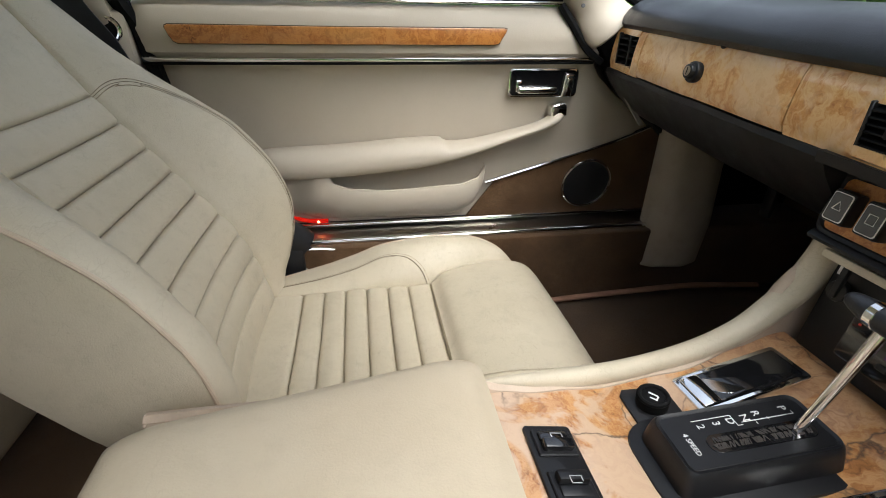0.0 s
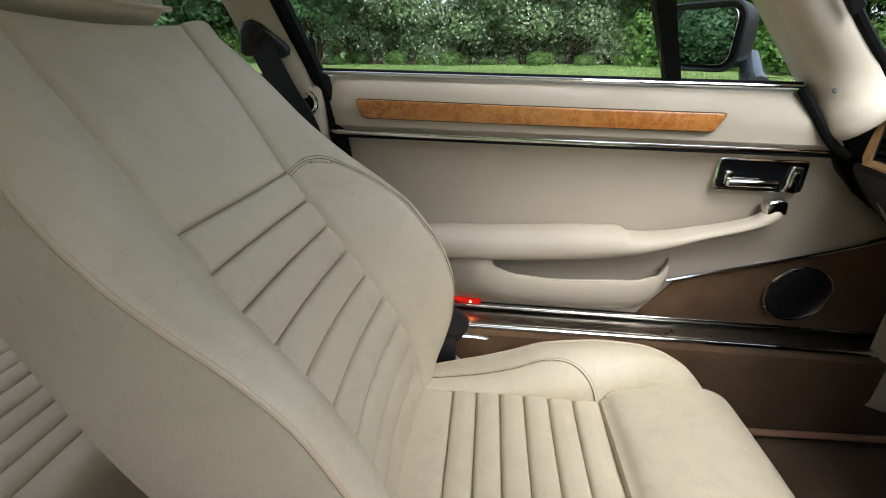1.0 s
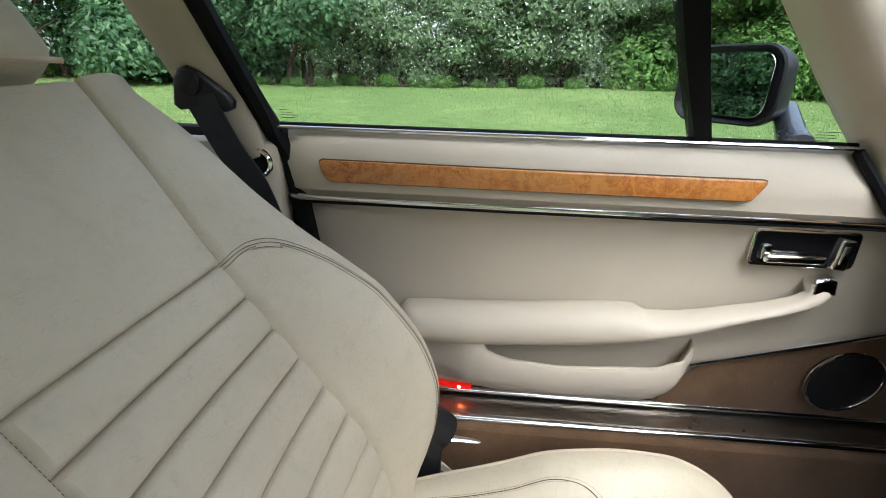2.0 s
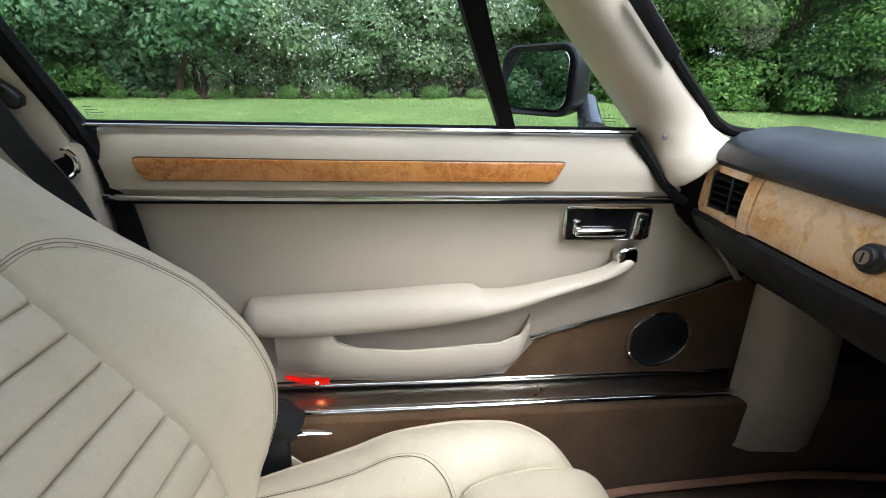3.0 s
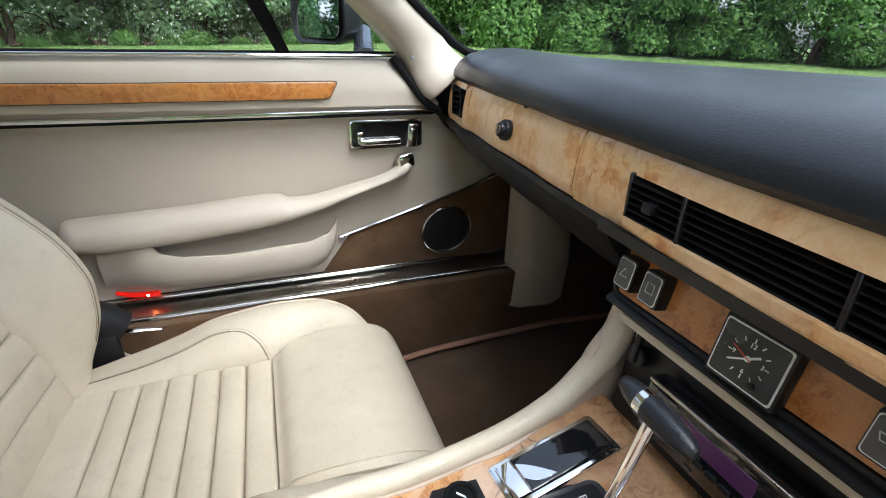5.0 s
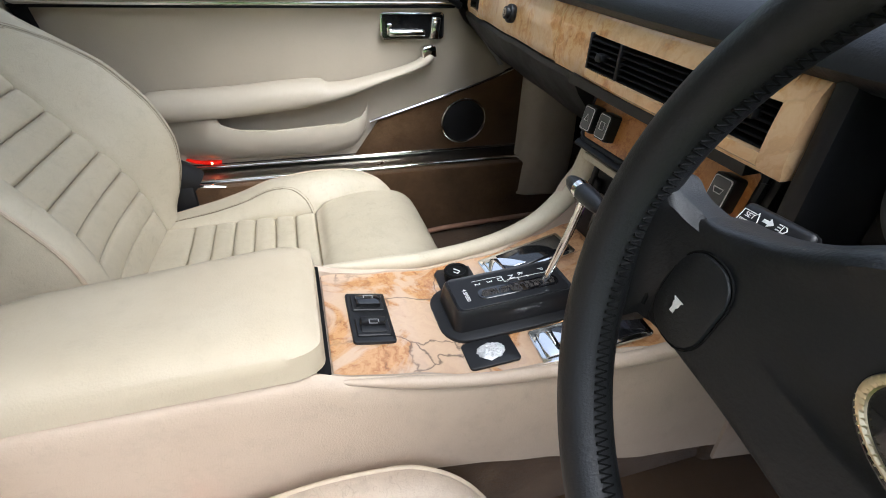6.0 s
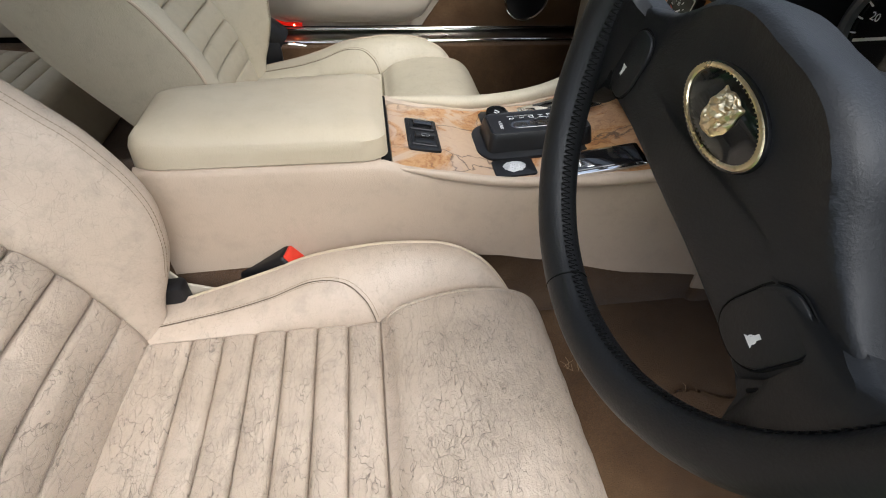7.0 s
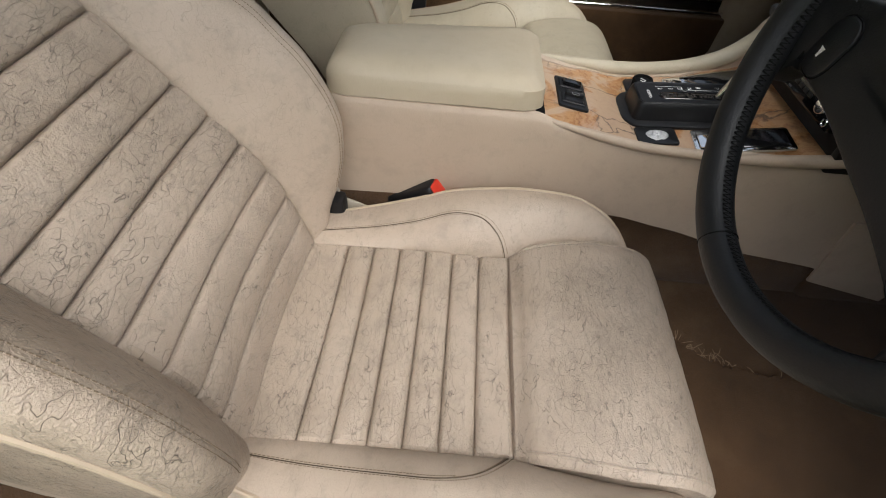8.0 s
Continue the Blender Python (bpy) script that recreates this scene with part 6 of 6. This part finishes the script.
def build_wheel():
    lean, turn = radians(14), radians(12.3)
    n = Vector((-math.cos(lean), 0, math.sin(lean)))
    up = Vector((math.sin(lean), 0, math.cos(lean)))
    left = Vector((0, 1, 0))
    # the wheel is turned a little to the right
    ex = (-left * math.cos(turn) - up * math.sin(turn))
    ey = n.cross(ex)
    c = Vector((0.349, -0.129, 0.770))
    w = thing("steering_wheel", c, "black leather-bound steering wheel with wide padded boss", "steering wheel")
    m = frame_axes(c, ex, ey, n)
    part("rim", ring(0.188, 0.0172, m, 96, 16, 1.05), WHEELHIDE, w)
    # lacing on the inner side of the rim
    lace = []
    for k in range(210):
        a = 2 * math.pi * k / 210
        for da in (0.008, -0.008):
            p = m @ Vector(((0.188 - 0.0166) * math.cos(a), (0.188 - 0.0166) * math.sin(a), -0.003))
            q = m @ Vector(((0.188 - 0.0172) * math.cos(a + da * 1.6), (0.188 - 0.0172) * math.sin(a + da * 1.6), 0.0060))
            lace.append(tube([p, q], 0.0007, 4))
    part("lacing", join(*lace), RUBBER, w)
    part("rim_seam", ring(0.0174, 0.0009, m @ Matrix.Rotation(radians(-90), 4, "Z") @ pose(0.188, 0, 0, 90, 0, 0), 24, 6), RUBBER, w)
    # boss: padded plate with two arms
    m = m @ pose(-0.006, 0, 0)
    half = [(0.0, 0.046), (0.040, 0.044), (0.070, 0.018), (0.095, 0.002), (0.125, -0.010), (0.150, -0.010), (0.166, -0.008), (0.178, -0.002), (0.187, -0.010), (0.189, -0.035), (0.186, -0.060), (0.174, -0.094), (0.159, -0.112), (0.148, -0.098), (0.141, -0.085), (0.130, -0.077), (0.065, -0.066), (0.0, -0.066)]
    outline = half + [(-x, y) for x, y in reversed(half[1:-1])]
    outline = [(p.x, p.y) for p in spline([(x, y, 0) for x, y in outline] + [(*outline[0], 0)], 160)[:-1]]
    rings = []
    for g, z in ((0.97, -0.040), (1.0, -0.030), (1.0, -0.022), (0.985, -0.0175), (0.96, -0.016), (0.6, -0.016), (0.3, -0.016)):
        rings.append([m @ Vector((x * (g if abs(x) < 0.14 else 1 - (1 - g) * 0.15), -0.020 + (y + 0.020) * g, z + 0.017 * max(0, (abs(x) - 0.150) / 0.036))) for x, y in outline])
    boss = part("boss", loft(rings), WHEELHIDE, w, "black leather boss and arms")
    pad = [(0.0, 0.053), (0.030, 0.053), (0.055, 0.048), (0.077, 0.036), (0.097, 0.018), (0.117, 0.004), (0.137, -0.006), (0.152, -0.011), (0.156, -0.018), (0.150, -0.045), (0.140, -0.075), (0.135, -0.081), (0.120, -0.078), (0.065, -0.068), (0.0, -0.066)]
    pad = pad + [(-x, y) for x, y in reversed(pad[1:-1])]
    soft = [(p.x, p.y) for p in spline([(x, y, 0) for x, y in pad] + [(*pad[0], 0)], 180)[:-1]]
    rings = []
    for g, z in ((0.995, -0.044), (1.0, -0.034), (1.0, -0.026), (0.995, -0.019), (0.985, -0.013), (0.97, -0.008), (0.95, -0.0045), (0.92, -0.002), (0.88, -0.0008), (0.82, -0.0002), (0.74, 0.0), (0.62, 0.0), (0.5, 0.0), (0.35, 0.0), (0.2, 0.0)):
        row = []
        for x, y in soft:
            q = Vector((x * (1 - (1 - g) * (1.0 - 0.5 * max(0.0, min(1.0, (abs(x) - 0.06) / 0.09)))), -0.020 + (y + 0.020) * g, 0))
            dish = -0.012 * min(1.0, abs(q.x) / 0.115) ** 2.2
            swell = 0.0050 * max(0, min(1, (y + 0.005) / 0.04)) * max(0, 1 - abs(g - 0.88) / 0.16)
            crinkle = 0.0006 * (noise.noise(q * 150) + 0.6 * noise.noise(q * 330)) * max(0, min(1, (g - 0.62) / 0.2)) * (1 if y > -0.02 else 0.25)
            row.append(m @ (q + Vector((0, 0, z + dish + swell + crinkle))))
        rings.append(row)
    part("boss_pad", loft(rings), WHEELHIDE, boss, "soft wrinkled centre pad")
    for side in (1, -1):
        part("pad_seam", tube(spline([m @ Vector((side * x, y, z)) for x, y, z in ((0.156, -0.020, -0.0140), (0.150, -0.045, -0.0152), (0.141, -0.075, -0.0156))], 12), 0.0014, 6), RUBBER, boss)
    part("hub", tube([m @ Vector((0, 0, -0.03)), m @ Vector((0, 0, -0.09))], 0.045, 24), BLACK, w)
    for side in (1, -1):
        hm = m @ pose(side * 0.117, -0.045, -0.0118, 0, side * 6, side * -8)
        hb = part("horn_pad", prism(rrect(0.040, 0.052, 0.017, 8), 0.0040, 0.0018, 2, hm), WHEELHIDE, boss, "black horn pad")
        part("horn_groove", tube([hm @ Vector((x, y, 0.0015)) for x, y in rrect(0.0418, 0.0538, 0.0178, 6) + [(0.0209, 0.0091)]], 0.0008, 5), RUBBER, hb)
        sym = [(-0.0045, -0.0015), (0.0010, -0.0015), (0.0040, -0.0040), (0.0040, 0.0040), (0.0010, 0.0015), (-0.0045, 0.0015)]
        part("horn_symbol", join(prism(sym, 0.0004, 0, 1, hm @ pose(0.004 * side, -0.007, 0.0039, 0, 0, -90 * side)), ring(0.0022, 0.0006, hm @ pose(0.004 * side, -0.007 - 0.001 * side, 0.0041), 12, 5, 0.4)), WHITE, hb)
    em = m @ pose(0.001, 0.0, -0.0016)
    e = part("emblem_plate", prism([(0.0436 * math.cos(a), 0.0232 * math.sin(a)) for a in (2 * math.pi * k / 48 for k in range(48))], 0.004, 0.001, 2, em), GLOSS, boss, "oval black emblem with ribbed gold ring")
    ribs = [tube([em @ Vector((0.0388 * math.cos(a), 0.0180 * math.sin(a), 0.0053)), em @ Vector((0.0424 * math.cos(a), 0.0212 * math.sin(a), 0.0050))], 0.0005, 4) for a in (2 * math.pi * k / 64 for k in range(64))]
    part("emblem_ring", join(ring(0.0406, 0.0024, em @ pose(0, 0, 0.004), 64, 8, 0.7, 0.485), *ribs), GOLD, e)
    bm = bmesh.new()
    bmesh.ops.create_icosphere(bm, subdivisions=5, radius=1.0)
    for v in bm.verts:
        q = v.co.copy()
        a = math.atan2(q.y, q.x)
        peak = sum(0.30 * math.exp(-((a - c0) / 0.16) ** 2) for c0 in (0.75, 2.39))
        bumpy = 1 + peak * (1 - abs(q.z)) + 0.10 * noise.noise(q * 2.3)
        rel = 1 + 0.55 * noise.noise(q * 3.6 + Vector((3, 1, 0))) + 0.30 * noise.noise(q * 8)
        v.co = Vector((q.x * 0.0128 * bumpy, q.y * 0.0135 * bumpy, max(-0.001, q.z * 0.0062 * rel)))
    bmesh.ops.transform(bm, verts=bm.verts, matrix=em @ pose(0, 0, 0.004))
    part("emblem", bm, GOLD, e, "gold relief emblem")


build_wheel()

# ---- recliner and belt end beside the passenger seat ----


def build_recliner(y, dx, label):
    rc = thing("seat_recliner", (-0.09 + dx, y, 0.40), label, "recliner lever", "recliner levers")
    part("boot", tube([(-0.125 + dx, y - 0.01, 0.475), (-0.10 + dx, y, 0.455), (-0.078 + dx, y + 0.005, 0.436)], [0.034, 0.033, 0.030], 20), BLACK, rc, "black plastic cup")
    part("lever", tube(spline([(-0.135 + dx, y - 0.005, 0.426), (-0.08 + dx, y, 0.428), (-0.045 + dx, y + 0.005, 0.424), (-0.018 + dx, y + 0.008, 0.418)], 14), [0.008, 0.008, 0.008, 0.008, 0.0078, 0.0075, 0.0072, 0.007, 0.0065, 0.006, 0.006, 0.0055, 0.005, 0.0045, 0.003], 10, 0.55), CHROME, rc, "chrome lever")
    part("bracket", rbox(-0.20 + dx, -0.08 + dx, y - 0.03, y - 0.012, 0.34, 0.44, 0.006), BLACK, rc)
    part("belt_tab", prism([(-0.122, 0.425), (-0.108, 0.425), (-0.096, 0.392), (-0.062, 0.360), (-0.066, 0.354), (-0.112, 0.372)], 0.004, 0.001, 1, frame_axes((dx, y + 0.004, 0), (1, 0, 0), (0, 0, 1), (0, -1, 0))), VINYL, rc, "cream plastic belt tab")


build_recliner(0.955, 0.0, "chrome recliner lever with black cup beside the seat")


def build_driver_belt_end():
    b = thing("belt_tab", (-0.14, 0.16, 0.37), "cream plastic belt tab between seat and console", "belt tab")
    part("tab", prism([(-0.172, 0.420), (-0.155, 0.415), (-0.140, 0.385), (-0.085, 0.362), (-0.090, 0.354), (-0.150, 0.362)], 0.005, 0.001, 1, frame_axes((0, 0.150, 0), (1, 0, 0), (0, 0, 1), (0, -1, 0.2))), VINYL, b)
    part("hinge", rbox(-0.215, -0.135, 0.12, 0.15, 0.33, 0.40, 0.008), BLACK, b, "black seat hinge cover")


build_driver_belt_end()

# ---- hedge, trees and lawn detail ----


def leaf_cloud(rnd, blobs, count, size, flat=0.5):
    """Many small leaves over the skin of some lumps: (x, y, z, rx, ry, rz)."""
    verts, faces = [], []
    weights = [b[3] * b[5] for b in blobs]
    for _ in range(count):
        bx, by, bz, rx, ry, rz = rnd.choices(blobs, weights)[0]
        a, c = rnd.uniform(0, 2 * math.pi), rnd.uniform(-0.55, 1)
        s = math.sqrt(1 - c * c)
        d = Vector((s * math.cos(a), s * math.sin(a), c))
        lump = 1 + 0.22 * noise.noise(d * 2.2 + Vector((bx, by, bz))) + 0.13 * noise.noise(d * 6 + Vector((bz, bx, by)))
        k = lump * (1 - 0.30 * rnd.random() ** 2.0)
        p = Vector((bx + rx * d.x * k, by + ry * d.y * k, max(0.1, bz + rz * d.z * k)))
        n = (d + Vector((rnd.gauss(0, flat), rnd.gauss(0, flat), rnd.gauss(0.35, flat)))).normalized()
        t = n.orthogonal().normalized()
        t = Matrix.Rotation(rnd.uniform(0, 6.28), 3, n) @ t
        b2 = n.cross(t)
        L = size * rnd.uniform(0.6, 1.35)
        i = len(verts)
        verts += [p - t * L, p + b2 * L * 0.5 + n * L * 0.12, p + t * L, p - b2 * L * 0.5 + n * L * 0.12]
        faces += [(i, i + 1, i + 3), (i + 1, i + 2, i + 3)]
    me = bpy.data.meshes.new("leaves")
    me.from_pydata([tuple(v) for v in verts], [], faces)
    return me


def build_tree(seed, blobs, trunk_h, count, size, leaf, label, category, blossom=0):
    """A tree or bush: trunk with limbs, inner twigs, crown of small leaves."""
    rnd = random.Random(seed)
    tree = thing(category, (0, 0, 0), label, category, "hedge row")
    stems = []
    for k in range(3 if trunk_h < 1.5 else 2):
        bx, by, bz, rx, ry, rz = rnd.choice(blobs)
        x0, y0 = rnd.uniform(-0.4, 0.4), rnd.uniform(-0.3, 0.3)
        path = spline([(x0, y0, -0.1), (x0 + rnd.uniform(-0.2, 0.2), y0 + rnd.uniform(-0.2, 0.2), trunk_h * 0.6), (0.5 * (x0 + bx), by * 0.6, bz * 0.8), (bx, by, bz + rz * 0.5)], 12)
        stems.append(tube(path, [0.10 * (1 - 0.75 * i / 12) for i in range(13)], 7))
        for j in range(6):
            p = path[rnd.randint(3, 11)]
            q = p + Vector((rnd.uniform(-1, 1) * rx * 0.8, rnd.uniform(-1, 0.6) * ry * 0.8, rnd.uniform(-0.2, 0.9)))
            stems.append(tube(spline([p, p.lerp(q, 0.5) + Vector((0, 0, 0.15)), q], 5), [0.035 - 0.005 * i for i in range(6)], 5))
    trunk = part("trunk", join(*stems), BARK, tree)
    me = leaf_cloud(rnd, blobs, count, size)
    me.materials.append(leaf)
    crown = new("crown", me)
    crown.parent = tree
    if blossom:
        mb = leaf_cloud(rnd, blobs, blossom, size * 0.52, 0.9)
        mb.materials.append(BLOSSOM)
        fl = new("blossom", mb)
        fl.parent = tree
        tagged(fl, "white blossom")
    # dim inner mass of older leaves
    inner = leaf_cloud(rnd, [(a, b, c, d * 0.72, e * 0.72, f * 0.72) for a, b, c, d, e, f in blobs], count // 3, size * 1.9)
    inner.materials.append(leaf)
    ob = new("inner_leaves", inner)
    ob.parent = tree
    return tree


def lumps(seed, n, spread_x, spread_y, height, r):
    rnd = random.Random(seed)
    out = []
    for k in range(n):
        f = (k + 0.5) / n
        out.append((rnd.uniform(-1, 1) * spread_x, rnd.uniform(-0.7, 1) * spread_y, 0.35 + f * (height - 0.85), r * rnd.uniform(0.75, 1.15), r * rnd.uniform(0.7, 1.0), r * rnd.uniform(0.6, 0.9)))
    return out


def build_hedge():
    dark = build_tree(3, lumps(31, 11, 1.6, 0.9, 6.4, 1.35), 1.2, 15000, 0.078, LEAF_A, "tall dark-green hazel at the edge of the lawn", "tree")
    beech = build_tree(5, lumps(52, 11, 1.5, 0.8, 6.2, 1.3), 0.8, 15500, 0.064, LEAF_C, "dense bright-green beech hedge beside the lawn", "hedge_bush")
    haw = build_tree(7, lumps(73, 8, 1.3, 0.8, 3.4, 1.05), 0.7, 7500, 0.065, LEAF_B, "hawthorn bush with white blossom beside the lawn", "bush", 2000)
    airy = build_tree(9, lumps(94, 9, 1.3, 0.9, 5.6, 1.0), 2.2, 5200, 0.075, LEAF_B, "airy pale-green willow behind the hedge", "willow_tree")
    low = build_tree(11, lumps(15, 5, 1.4, 0.5, 0.9, 0.6), 0.3, 3200, 0.05, LEAF_C, "low bramble at the foot of the hedge", "bramble", 60)
    rnd = random.Random(2)
    first = {}

    def put(ob, x, y, s, turn=None):
        m = pose(x, y, lawn_height(x, y) - 0.05, 0, 0, rnd.uniform(0, 360) if turn is None else turn) @ Matrix.Diagonal((s, s, s * rnd.uniform(0.92, 1.08), 1))
        if ob.name not in first:
            first[ob.name] = True
            ob.matrix_basis = m
        else:
            q = copy_thing(ob, Matrix.Identity(4))
            q.matrix_basis = m

    for x, y in ((-6.2, 16.2), (-8.4, 15.6), (-10.8, 15.2), (-13.2, 14.8), (-16.0, 14.6), (-19.0, 14.0), (-22.5, 13.0), (-26.5, 12.0), (-8.0, 18.6), (-30, 9), (-24, 9.5), (-23.5, 6.5), (-23, 3.5), (-23, 0.5)):
        put(dark, x, y, rnd.uniform(0.95, 1.15))
    for x, y in ((2.6, 22.6), (5.0, 22.5)):
        put(dark, x, y, 0.9)
    for x, y in ((-4.3, 17.0), (-2.6, 17.2), (-0.9, 17.6), (0.8, 17.8), (2.5, 17.9), (4.0, 17.6)):
        put(haw, x, y, rnd.uniform(0.9, 1.15))
    for x, y in ((-0.2, 20.5), (1.2, 20.0), (2.6, 20.2), (4.4, 19.4), (5.6, 18.6)):
        put(airy, x, y, rnd.uniform(0.95, 1.2))
    for x, y in ((6.6, 17.4), (8.6, 16.9), (10.6, 16.3), (12.6, 15.6), (14.7, 14.8), (16.8, 13.8), (18.9, 12.6), (21.0, 11.0), (23.0, 9.0), (25.0, 6.6), (27, 3.5), (28, 0), (10, 19), (15, 18)):
        put(beech, x, y, rnd.uniform(0.95, 1.2))
    for k in range(26):
        x = -16 + 1.35 * k
        put(low, x, (15.6 if x < -5 else 16.4 if x < 5 else 16.4 - 0.055 * (x - 5) ** 1.5) - 0.2 + rnd.uniform(-0.2, 0.3), rnd.uniform(0.32, 0.6))
    for x, y in ((-18, 15.4), (-15.5, 15.6), (-13, 15.8), (-10.5, 16.1), (-8, 16.5), (8, 17.2), (10.2, 16.6), (12.4, 15.9), (14.4, 15.2), (16.4, 14.3), (18.4, 13.1), (20.4, 11.7)):
        put(low, x, y, rnd.uniform(1.0, 1.3))
    for k in range(13):
        x = -17.0 + 3.1 * k
        put(haw if -8 < x < -1 else beech, x, 25.5 - 0.012 * x * x, 0.85)
    # rest of the ring: unseen trees, added to block low sky light and for reflections
    for k in range(16):
        a = radians(185 + 172 * k / 15)
        put(beech if k % 2 else dark, (24 - 10 * math.sin(math.pi * k / 15)) * math.cos(a), (24 - 10 * math.sin(math.pi * k / 15)) * math.sin(a), rnd.uniform(0.8, 1.0))


build_hedge()


def build_grass():
    rnd = random.Random(8)
    verts, faces = [], []
    for _ in range(52000):
        y = 5.0 + 12.0 * rnd.random() ** 1.3
        x = rnd.uniform(-1, 1) * (3 + y * 1.35) + 0.12 * y
        z = lawn_height(x, y)
        a, h, w = rnd.uniform(0, 6.28), rnd.uniform(0.025, 0.06), 0.006
        i = len(verts)
        dx, dy = math.cos(a) * w, math.sin(a) * w
        lx, ly = rnd.uniform(-0.03, 0.03), rnd.uniform(-0.03, 0.03)
        verts += [(x - dx, y - dy, z - 0.01), (x + dx, y + dy, z - 0.01), (x + lx, y + ly, z + h)]
        faces.append((i, i + 1, i + 2))
    me = bpy.data.meshes.new("grass_blades")
    me.from_pydata(verts, [], faces)
    me.materials.append(mat_leaf("grass_blade", (0.09, 0.17, 0.036), (0.14, 0.235, 0.055), (0.21, 0.31, 0.09)))
    tagged(new("grass_blades", me), "short mown grass blades on the lawn", "grass", "", "stuff")
    verts, faces = [], []
    for _ in range(1500):
        y = 6.0 + 11.0 * rnd.random()
        x = rnd.choice((rnd.uniform(-12, 14), rnd.gauss(9, 3), rnd.gauss(12, 2.5)))
        if noise.noise(Vector((x * 0.5, y * 0.5, 3))) < -0.05:
            continue
        z, r, i = lawn_height(x, y) + rnd.uniform(0.03, 0.06), rnd.uniform(0.008, 0.014), len(verts)
        for k in range(6):
            verts.append((x + r * math.cos(k * math.pi / 3), y + r * math.sin(k * math.pi / 3), z + 0.004 * (k % 2)))
        verts.append((x, y, z + 0.006))
        faces += [(i + k, i + (k + 1) % 6, i + 6) for k in range(6)]
    me = bpy.data.meshes.new("daisies")
    me.from_pydata(verts, [], faces)
    me.materials.append(BLOSSOM)
    tagged(new("daisies", me), "scattered white daisies in the lawn", "daisies", "", "stuff")


build_grass()
